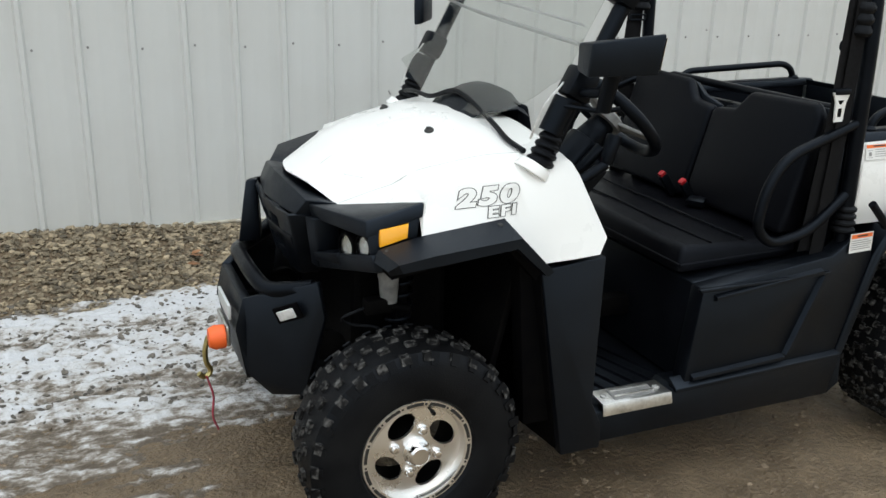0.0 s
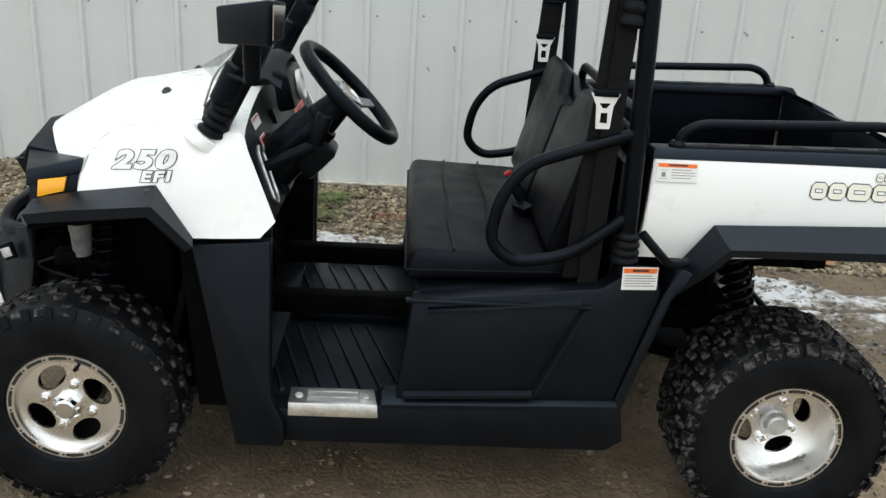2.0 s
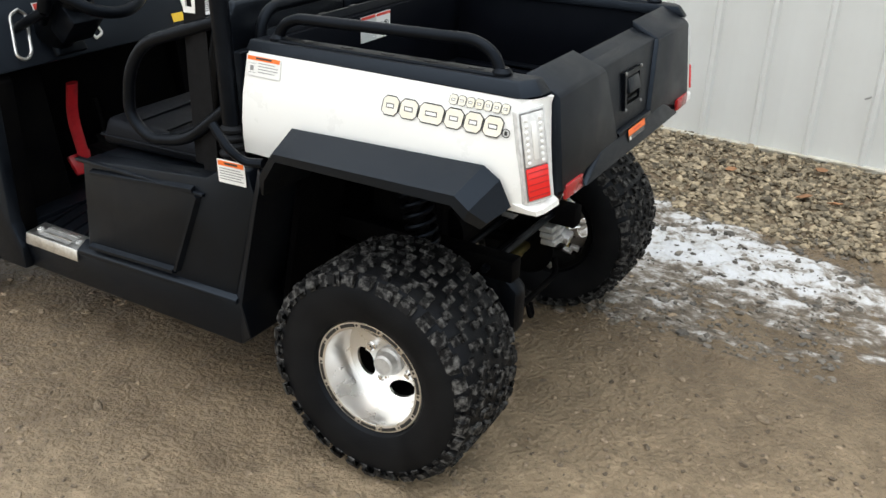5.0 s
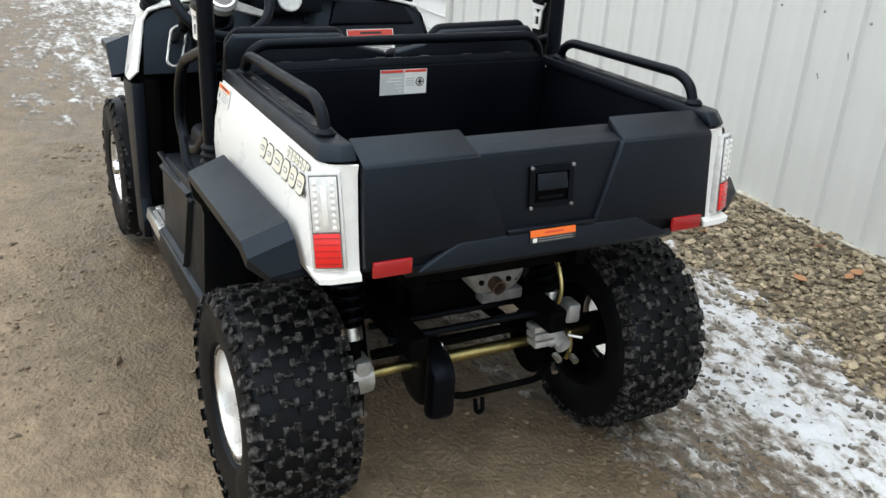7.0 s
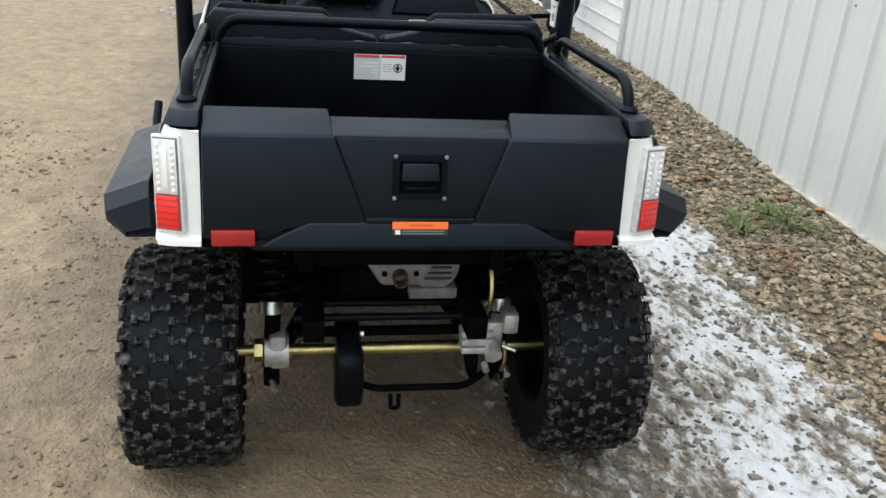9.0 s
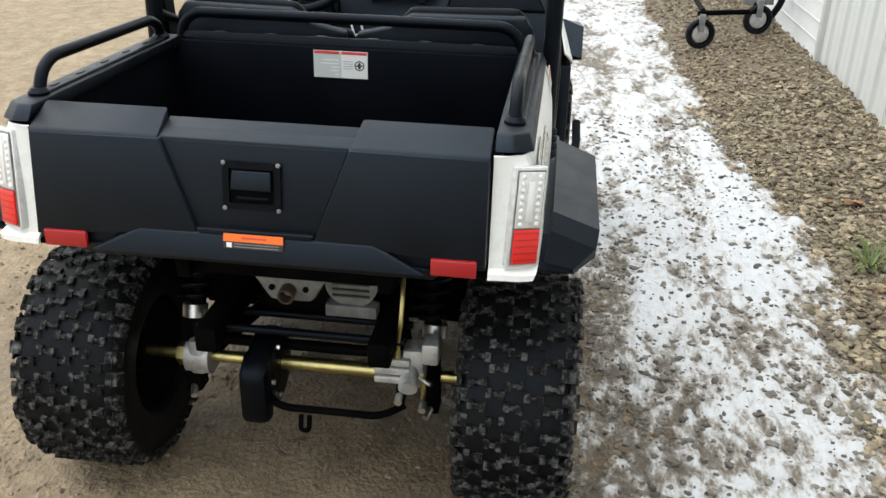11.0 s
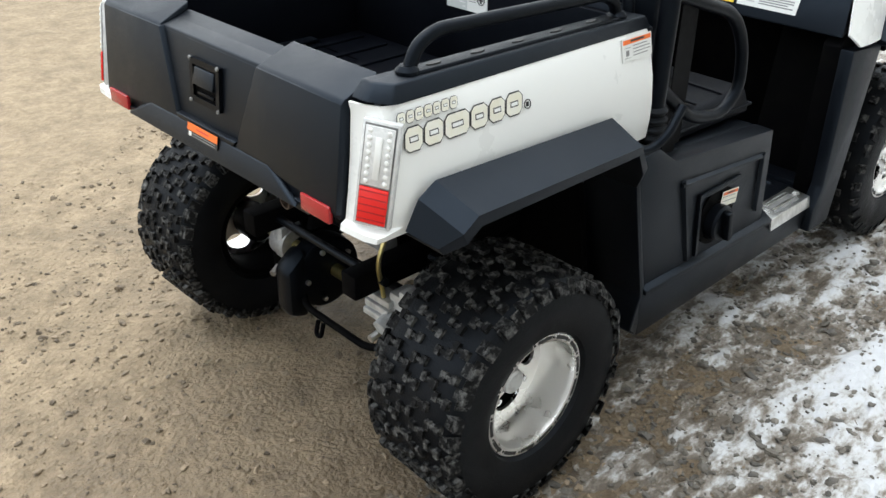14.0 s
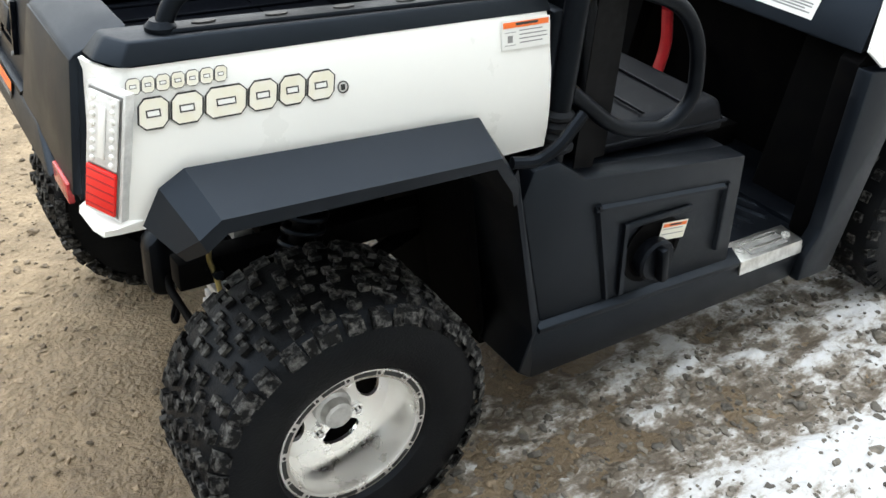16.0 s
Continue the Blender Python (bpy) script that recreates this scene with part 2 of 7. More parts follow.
M_GLASS = bpy.data.materials.new("clear_windscreen_plastic")
M_GLASS.use_nodes = True
_n, _l = M_GLASS.node_tree.nodes, M_GLASS.node_tree.links
_n.remove(_n["Principled BSDF"])
_tr, _gl, _mx = _n.new("ShaderNodeBsdfTransparent"), _n.new("ShaderNodeBsdfGlossy"), _n.new("ShaderNodeMixShader")
_tr.inputs[0].default_value = (0.93, 0.94, 0.93, 1)
_gl.inputs["Roughness"].default_value = 0.08
_mx.inputs[0].default_value = 0.11
_l.new(_tr.outputs[0], _mx.inputs[1])
_l.new(_gl.outputs[0], _mx.inputs[2])
_l.new(_mx.outputs[0], _n["Material Output"].inputs[0])

M_FOLD = M_GLASS.copy()
M_FOLD.name = "creased_clear_plastic"
M_FOLD.node_tree.nodes["Mix Shader"].inputs[0].default_value = 0.45
M_FOLD.node_tree.nodes["Glossy BSDF"].inputs["Roughness"].default_value = 0.4

# ---- mesh helpers ----
WORLD = {}
SETTLE = [1.0, 0.0, 0.0]  # width factor, shift across and lift of the parts being built


def part(name, bm, material, parent=None, label="", sharp=35, m=None):
    """Links a bmesh as one mesh object, under parent where one is given."""
    if isinstance(bm, bmesh.types.BMesh):
        bmesh.ops.recalc_face_normals(bm, faces=bm.faces)
        me = bpy.data.meshes.new(name)
        bm.to_mesh(me)
        bm.free()
        me.materials.append(material)
        if sharp:
            me.shade_smooth()
            me.set_sharp_from_angle(angle=radians(sharp))
    else:
        me = bm
    k, dy, dz = SETTLE
    if SETTLE != [1.0, 0.0, 0.0]:
        if m:
            m = Matrix.Translation((0, m.translation.y * (k - 1) + dy, dz)) @ m
        else:
            me.transform(Matrix(((1, 0, 0, 0), (0, k, 0, dy), (0, 0, 1, dz), (0, 0, 0, 1))))
    ob = new(name, me)
    m = m or Matrix()
    WORLD[ob] = m
    if parent:
        ob.parent = parent
        ob.matrix_parent_inverse = WORLD[parent].inverted()
    ob.matrix_basis = m
    if label:
        tagged(ob, label)
    return ob


def thing(name, place, label, category, group=""):
    ob = new(name)
    ob.empty_display_size = 0.1
    WORLD[ob] = Matrix.Translation(place)
    ob.matrix_basis = WORLD[ob]
    return tagged(ob, label, category, group)


def merged(*bms):
    out = bmesh.new()
    for b in bms:
        me = bpy.data.meshes.new("tmp")
        b.to_mesh(me)
        b.free()
        out.from_mesh(me)
        bpy.data.meshes.remove(me)
    return out


def turned(bm, m):
    bmesh.ops.transform(bm, matrix=m, verts=bm.verts)
    return bm


def mirrored(bm):
    """A copy across the vehicle's middle plane."""
    out = bm.copy()
    bmesh.ops.transform(out, matrix=Matrix.Diagonal((1, -1, 1, 1)), verts=out.verts)
    bmesh.ops.reverse_faces(out, faces=out.faces)
    return out


def bevelled(bm, w, seg=2, limit=25):
    if w:
        bmesh.ops.recalc_face_normals(bm, faces=bm.faces)
        es = [e for e in bm.edges if len(e.link_faces) == 2 and e.calc_face_angle(0) > radians(limit)]
        bmesh.ops.bevel(bm, geom=es, offset=w, segments=seg, affect="EDGES", profile=0.5, clamp_overlap=True)
    return bm


def bx(x0, x1, y0, y1, z0, z1, bev=0.004):
    bm = bmesh.new()
    bmesh.ops.create_cube(bm, size=1, matrix=Matrix.Translation(((x0 + x1) / 2, (y0 + y1) / 2, (z0 + z1) / 2)) @ Matrix.Diagonal((x1 - x0, y1 - y0, z1 - z0, 1)))
    return bevelled(bm, bev)


def solid(a, b, bev=0.004, seg=2):
    """A closed body between two polygons with as many corners each."""
    bm = bmesh.new()
    va, vb = [bm.verts.new(p) for p in a], [bm.verts.new(p) for p in b]
    bm.faces.new(va[::-1])
    bm.faces.new(vb)
    for i in range(len(a)):
        j = (i + 1) % len(a)
        bm.faces.new((va[i], va[j], vb[j], vb[i]))
    return bevelled(bm, bev, seg)


def pr(poly, axis, a0, a1, bev=0.004):
    """A polygon pushed along an axis: y takes (x, z), x takes (y, z), z takes (x, y)."""
    put = {"y": lambda p, a: (p[0], a, p[1]), "x": lambda p, a: (a, p[0], p[1]), "z": lambda p, a: (p[0], p[1], a)}[axis]
    return solid([put(p, a0) for p in poly], [put(p, a1) for p in poly], bev)


def cyl(p0, p1, r0, r1=None, seg=20, bev=0.0):
    p0, p1 = Vector(p0), Vector(p1)
    d = p1 - p0
    q = d.to_track_quat("Z", "Y").to_matrix()
    r1 = r0 if r1 is None else r1
    ring = [Vector((math.cos(2 * math.pi * i / seg), math.sin(2 * math.pi * i / seg), 0)) for i in range(seg)]
    return solid([p0 + q @ (v * r0) for v in ring], [p1 + q @ (v * r1) for v in ring], bev)


def rounded(pts, rad, n=5):
    """A polyline with its corners rounded."""
    pts = [Vector(p) for p in pts]
    out = [pts[0]]
    for a, b, c in zip(pts, pts[1:], pts[2:]):
        u, v = (a - b), (c - b)
        k = min(rad, u.length * 0.48, v.length * 0.48)
        s, e = b + u.normalized() * k, b + v.normalized() * k
        out += [s * (1 - t) ** 2 + b * 2 * t * (1 - t) + e * t * t for t in [i / n for i in range(n + 1)]]
    return out + [pts[-1]]


def tube(pts, r, rad=0.0, seg=12, flat=1.0):
    """A round bar along a polyline; flat squashes it into a strap."""
    pts = rounded(pts, rad) if rad else [Vector(p) for p in pts]
    bm, rings = bmesh.new(), []
    side = None
    for i, p in enumerate(pts):
        d = (pts[min(i + 1, len(pts) - 1)] - pts[max(i - 1, 0)]).normalized()
        if side is None:
            side = d.orthogonal().normalized() if flat == 1 else d.cross(Vector((0, 1, 0))).cross(d).normalized()
        side = (side - d * side.dot(d)).normalized()
        up = d.cross(side)
        rings.append([bm.verts.new(p + side * math.cos(2 * math.pi * k / seg) * r + up * math.sin(2 * math.pi * k / seg) * r * flat) for k in range(seg)])
    for a, b in zip(rings, rings[1:]):
        for k in range(seg):
            bm.faces.new((a[k], a[(k + 1) % seg], b[(k + 1) % seg], b[k]))
    bm.faces.new(rings[0][::-1])
    bm.faces.new(rings[-1])
    return bm


def lathe(prof, p0, axis, seg=48, closed=False):
    """A profile of (radius, way along the axis) spun round the axis from p0."""
    q = Vector(axis).to_track_quat("Z", "Y").to_matrix()
    bm = bmesh.new()
    rings = [[bm.verts.new(Vector(p0) + q @ Vector((r * math.cos(2 * math.pi * k / seg), r * math.sin(2 * math.pi * k / seg), a))) for k in range(seg)] for r, a in prof]
    pairs = list(zip(rings, rings[1:])) + ([(rings[-1], rings[0])] if closed else [])
    for a, b in pairs:
        for k in range(seg):
            bm.faces.new((a[k], a[(k + 1) % seg], b[(k + 1) % seg], b[k]))
    if not closed:
        for ring, (r, _) in ((rings[0], prof[0]), (rings[-1], prof[-1])):
            if r > 1e-4:
                bm.faces.new(ring)
    return bm


def skin(rows, thick=0.004, sub=1, straight=False):
    """A sheet through rows of points, with a thickness; straight keeps its long edges as plain segments."""
    g = np.array(rows, float)
    for _ in range(sub):
        for ax in (0, 1):
            g = np.moveaxis(g, ax, 0)
            n = len(g)
            out = np.zeros((2 * n - 1, *g.shape[1:]))
            out[::2] = g
            mid = (g[:-1] + g[1:]) / 2
            if n > 3:
                soft = (9 * (g[1:-2] + g[2:-1]) - g[:-3] - g[3:]) / 16
                mid[1:-1] = soft
                if straight and ax == 0:
                    mid[:, (0, 1, -2, -1)] = ((g[:-1] + g[1:]) / 2)[:, (0, 1, -2, -1)]
            out[1::2] = mid
            g = np.moveaxis(out, 0, ax)
    bm = bmesh.new()
    v = [[bm.verts.new(p) for p in row] for row in g]
    for i in range(len(v) - 1):
        for j in range(len(v[0]) - 1):
            q = [v[i][j], v[i + 1][j], v[i + 1][j + 1], v[i][j + 1]]
            if len({tuple(p.co.to_tuple(5)) for p in q}) > 2:
                bm.faces.new(q)
    bmesh.ops.remove_doubles(bm, verts=bm.verts, dist=1e-5)
    bmesh.ops.recalc_face_normals(bm, faces=bm.faces)
    if thick:
        bmesh.ops.solidify(bm, geom=bm.faces, thickness=thick)
    return bm


def spring(p0, p1, r, wire, turns, seg=8):
    p0, p1 = Vector(p0), Vector(p1)
    q = (p1 - p0).to_track_quat("Z", "Y").to_matrix()
    n = turns * 12
    return tube([p0 + (p1 - p0) * i / n + q @ Vector((r * math.cos(i * math.pi / 6), r * math.sin(i * math.pi / 6), 0)) for i in range(n + 1)], wire, seg=seg)


def bellows(p0, p1, r0, r1, folds, seg=20):
    p0, p1 = Vector(p0), Vector(p1)
    h, prof = (p1 - p0).length, [(r0 * 0.7, 0)]
    for i in range(folds):
        r = r0 + (r1 - r0) * i / max(folds - 1, 1)
        a, s = h * i / folds, h / folds
        prof += [(r * 0.8, a), (r, a + s * 0.3), (r, a + s * 0.6), (r * 0.8, a + s * 0.92)]
    prof.append((r1 * 0.7, h))
    return lathe(prof, p0, p1 - p0, seg)
def axes_at(o, right, up):
    """A pose with x along right and y along up."""
    x = Vector(right).normalized()
    z = x.cross(Vector(up)).normalized()
    y = z.cross(x)
    m = Matrix((x, y, z)).transposed().to_4x4()
    m.translation = Vector(o)
    return m


def holed(outer, holes, thick):
    """A flat plate in the xy plane with openings through it."""
    bm = bmesh.new()
    es = []
    for loop in (outer, *holes):
        vs = [bm.verts.new((x, y, 0)) for x, y in loop]
        es += [bm.edges.new((vs[i], vs[(i + 1) % len(vs)])) for i in range(len(vs))]
    bmesh.ops.triangle_fill(bm, edges=es, use_beauty=True)
    bmesh.ops.recalc_face_normals(bm, faces=bm.faces)
    ret = bmesh.ops.extrude_face_region(bm, geom=bm.faces[:])
    bmesh.ops.translate(bm, verts=[v for v in ret["geom"] if isinstance(v, bmesh.types.BMVert)], vec=(0, 0, -thick))
    return bm


def oval(cx, cy, a, b, turn, n=24):
    c, s = math.cos(turn), math.sin(turn)
    return [(cx + c * a * math.cos(t) - s * b * math.sin(t), cy + s * a * math.cos(t) + c * b * math.sin(t)) for t in [2 * math.pi * i / n for i in range(n)]]


def warning_label(parent, m, w, h, head, bars, icon=True, base=None):
    """A stuck-on notice: a plate with a coloured head and bars for its small print. m: its lower left corner."""
    lab = part("warning_label", bx(0, w, 0, h, 0, 0.0012, 0), base or M_LABEL, parent, "white warning label with a coloured header", 0, m)
    part("header", bx(0.003, w - 0.003, h * 0.74, h - 0.003, 0.0012, 0.0018, 0), head, lab, "", 0, m)
    part("header_mark", bx(w * 0.28, w * 0.74, h * 0.81, h * 0.90, 0.0018, 0.0021, 0), M_INK, lab, "", 0, m)
    x0 = w * 0.36 if icon else w * 0.07
    for i in range(bars):
        y = h * (0.62 - 0.56 * i / bars)
        part("print_bar", bx(x0, w * (0.93 if i % 3 else 0.84), y - h * 0.016, y + h * 0.02, 0.0012, 0.0017, 0), M_INKGREY, lab, "", 0, m)
    if icon:
        part("icon_frame", merged(bx(w * 0.06, w * 0.28, h * 0.14, h * 0.16, 0.0012, 0.0017, 0), bx(w * 0.06, w * 0.28, h * 0.58, h * 0.60, 0.0012, 0.0017, 0), bx(w * 0.12, w * 0.22, h * 0.24, h * 0.48, 0.0012, 0.0017, 0)), M_INKGREY, lab, "", 0, m)
    return lab


# ---- wheels ----
def lug_mesh(hw, R, rows, around, long, wide, high, pairs, seed):
    rnd = random.Random(seed)
    out = bmesh.new()
    for r, zc in enumerate(rows):
        edge = abs(zc) > hw * 0.7
        base = R - high - (0.012 if edge else 0)
        for k in range(around):
            th = 2 * math.pi * (k + (0.5 if r % 2 else 0)) / around + rnd.uniform(-0.022, 0.022)
            zj, hj = rnd.uniform(-0.003, 0.003), rnd.uniform(0.85, 1.0)
            for s in ((-1, 0, 1) if pairs and not edge else (0,)):
                # two blocks side by side across the tread, joined by a narrow neck
                bow = pairs and not edge
                l = long * ((0.64 if s else 0.30) if bow else 1.0) * rnd.uniform(0.92, 1.06)
                z = zc + zj + s * wide * 0.52
                t0 = th + (s * 0.0022 * (1 if k % 2 else -1) / R if bow else 0)
                w, hh = wide * (0.58 if bow else 1.25 if edge else 1), high * hj * (1.0 if s or not bow else 0.85)
                vs = []
                for rr, k2 in ((base - 0.008, 1.0), (base + hh, 0.84)):
                    lean = -0.006 * math.copysign(1, zc) if edge and k2 == 1.0 else 0
                    for a, b in ((-1, -1), (1, -1), (1, 1), (-1, 1)):
                        ang = t0 + a * l * 0.5 * k2 / R
                        vs.append(out.verts.new((rr * math.cos(ang), rr * math.sin(ang), z - lean + b * w * 0.5 * k2)))
                for f in ((4, 5, 6, 7), (0, 1, 5, 4), (1, 2, 6, 5), (2, 3, 7, 6), (3, 0, 4, 7)):
                    out.faces.new([vs[i] for i in f])
    return out


def sidewall_lugs(hw, R, around):
    out = bmesh.new()
    for sgn in (-1, 1):
        for k in range(around):
            th = 2 * math.pi * k / around
            vs = []
            for rr, z in ((R - 0.040, hw * 0.985), (R - 0.012, hw * 0.90), (R - 0.009, hw * 0.925), (R - 0.038, hw * 1.008)):
                for a in (-1, 1):
                    ang = th + a * 0.011 / R
                    vs.append(out.verts.new((rr * math.cos(ang), rr * math.sin(ang), sgn * z)))
            for f in ((0, 1, 3, 2), (2, 3, 5, 4), (4, 5, 7, 6), (6, 7, 1, 0), (0, 2, 4, 6), (1, 7, 5, 3)):
                out.faces.new([vs[i] for i in f])
    return out


def mesh_of(name, bm, material, sharp=35):
    bmesh.ops.recalc_face_normals(bm, faces=bm.faces)
    me = bpy.data.meshes.new(name)
    bm.to_mesh(me)
    bm.free()
    me.materials.append(material)
    if sharp:
        me.shade_smooth()
        me.set_sharp_from_angle(angle=radians(sharp))
    return me


def wheel_set(hw, R, dish, rear):
    """The meshes of one kind of wheel: its axis is z, its outer side +z."""
    rb = R - 0.0095
    half = [(0.143, 0.82), (0.150, 0.93), (0.175, 1.0), (0.205, 1.01), (0.235, 0.985), (rb - 0.018, 0.93), (rb - 0.004, 0.80), (rb, 0.5), (rb + 0.001, 0.0)]
    prof = [(r, -hw * a) for r, a in half] + [(r, hw * a) for r, a in half[-2::-1]]
    prof += [(0.134, hw * 0.80), (0.134, -hw * 0.80)]
    s = {"tyre": mesh_of("tyre", lathe(prof, (0, 0, 0), (0, 0, 1), 72, True), M_RUBBER)}
    if rear:
        rows = [hw * a for a in (-0.88, -0.62, -0.31, 0.0, 0.31, 0.62, 0.88)]
        s["tread"] = mesh_of("tread", merged(lug_mesh(hw, R, rows, 31, 0.036, 0.026, 0.010, True, 3), sidewall_lugs(hw, R, 40)), M_LUG, 0)
    else:
        rows = [hw * a for a in (-0.78, -0.4, 0.0, 0.4, 0.78)]
        s["tread"] = mesh_of("tread", lug_mesh(hw, R, rows, 27, 0.030, 0.024, 0.008, False, 5), M_LUG, 0)
        s["shoulder_tread"] = mesh_of("shoulder_tread", sidewall_lugs(hw, R, 30), M_RUBBER, 0)
    zo = hw * 0.86
    zd = zo - dish
    lip = [(0.139, -hw * 0.8), (0.128, -hw * 0.75), (0.120, zd - 0.02), (0.121, zd + 0.004), (0.122, zo - 0.012), (0.125, zo - 0.001), (0.127, zo), (0.142, zo), (0.1455, zo - 0.004), (0.145, zo - 0.012), (0.138, zo - 0.014), (0.130, -hw * 0.7)]
    s["wheel"] = mesh_of("wheel", lathe(lip, (0, 0, 0), (0, 0, 1), 72, True), M_ALLOY)
    ring = [(0.1215 * math.cos(t), 0.1215 * math.sin(t)) for t in [2 * math.pi * i / 72 for i in range(72)]]
    holes = []
    for k in range(4):
        t = math.pi / 4 + k * math.pi / 2 + 0.25
        holes.append(oval(0.079 * math.cos(t), 0.079 * math.sin(t), *((0.023, 0.038) if rear else (0.027, 0.041)), t + (0.25 if not rear else 0)))
    disc = holed(ring, holes, 0.008)
    for v in disc.verts:
        rr = math.hypot(v.co.x, v.co.y)
        v.co.z += zd - 0.012 * max(0, (0.121 - rr) / 0.121) * (0.4 if rear else -0.5)
    s["spoke_plate"] = mesh_of("spoke_plate", disc, M_ALLOY, 30)
    s["hub_cap"] = mesh_of("hub_cap", lathe([(0.036, zd - 0.01), (0.036, zd + 0.012), (0.030, zd + 0.017), (0.027, zd + 0.034), (0.022, zd + 0.038), (0.001, zd + 0.038)], (0, 0, 0), (0, 0, 1), 12 if not rear else 24), M_CHROME if not rear else M_CAST, 25)
    nut = lathe([(0.013, zd - 0.004), (0.013, zd + 0.006), (0.009, zd + 0.008), (0.008, zd + 0.018), (0.001, zd + 0.020)], (0.058, 0, 0), (0, 0, 1), 12)
    s["lug_nut"] = mesh_of("lug_nut", nut, M_CHROME, 25)
    slot = bmesh.new()
    vs = [[slot.verts.new((r * math.cos(a), r * math.sin(a), zo + 0.0006)) for a in [0.02 + 0.32 * i / 8 for i in range(9)]] for r in (0.1305, 0.1385)]
    for i in range(8):
        slot.faces.new((vs[0][i], vs[1][i], vs[1][i + 1], vs[0][i + 1]))
    r2 = bmesh.ops.extrude_face_region(slot, geom=slot.faces[:])
    bmesh.ops.translate(slot, verts=[v for v in r2["geom"] if isinstance(v, bmesh.types.BMVert)], vec=(0, 0, -0.003))
    s["lip_slot"] = mesh_of("lip_slot", slot, M_INK, 0)
    s["lip_bolt"] = mesh_of("lip_bolt", lathe([(0.003, zo), (0.003, zo + 0.0012), (0.001, zo + 0.0014)], (0.1345, 0, 0), (0, 0, 1), 8), M_INK, 0)
    s["inner_barrel"] = mesh_of("inner_barrel", lathe([(0.117, zd - 0.016), (0.116, -hw * 0.6), (0.126, -hw * 0.82), (0.141, -hw * 0.83), (0.141, -hw * 0.79), (0.119, -hw * 0.6), (0.119, zd - 0.016)], (0, 0, 0), (0, 0, 1), 48, True), M_DARK)
    s["brake_drum"] = mesh_of("brake_drum", lathe([(0.001, zd - 0.02), (0.046, zd - 0.02), (0.05, zd - 0.03), (0.05, zd - 0.09), (0.001, zd - 0.09)], (0, 0, 0), (0, 0, 1), 32), M_DARK)
    s["valve"] = mesh_of("valve", merged(cyl((0.112, 0.03, zd), (0.112, 0.03, zd + 0.028), 0.004, seg=10), cyl((0.112, 0.03, zd + 0.024), (0.112, 0.03, zd + 0.036), 0.006, 0.005, 10)), M_RUBBER)
    return s


def wheel(s, centre, side, spin, parent, label):
    m = axes_at(centre, (-side, 0, 0), (0, 0, 1)) @ pose(0, 0, 0, 0, 0, spin)
    w = part("wheel", s["wheel"], None, parent, label, m=m)
    for key in [k for k in s if k not in ("wheel", "lug_nut", "lip_slot", "lip_bolt")]:
        kid = part(key, s[key], None, w, m=m)
        if key in ("tread", "shoulder_tread"):
            tagged(kid, "scuffed tread blocks", kind="stuff")
    for k in range(4):
        part("lug_nut", s["lug_nut"], None, w, m=m @ pose(0, 0, 0, 0, 0, 90 * k + 15))
    for k in range(14):
        part("lip_slot", s["lip_slot"], None, w, m=m @ pose(0, 0, 0, 0, 0, 360 / 14 * k))
        part("lip_bolt", s["lip_bolt"], None, w, m=m @ pose(0, 0, 0, 0, 0, 360 / 14 * (k - 0.06)))
    return w


# ---- the utility vehicle: its front looks along -x, its left side is -y ----
car = thing("utility_vehicle", (-1.0, 0, 0), "white and black two-seat utility vehicle parked on muddy snowy ground", "utility vehicle")
RAX, FAX = -0.146, -1.930
rear_set, front_set = wheel_set(0.125, 0.277, 0.095, True), wheel_set(0.098, 0.281, 0.022, False)
for side in (-1, 1):
    wheel(front_set, (FAX, side * 0.496, 0.287), side, 62 + 4 * side, car, "knobbly black tyre on a machined alloy rim")
    wheel(rear_set, (RAX, side * 0.496, 0.280), side, 50 - 3 * side, car, "wide knobbly black tyre on a deep-dished alloy rim")


def both(name, make, material, parent, label="", sharp=35):
    """The same part on the left side and, mirrored, on the right."""
    bm = make()
    r = mirrored(bm)
    return part(name, bm, material, parent, label, sharp), part(name, r, material, parent, label, sharp)


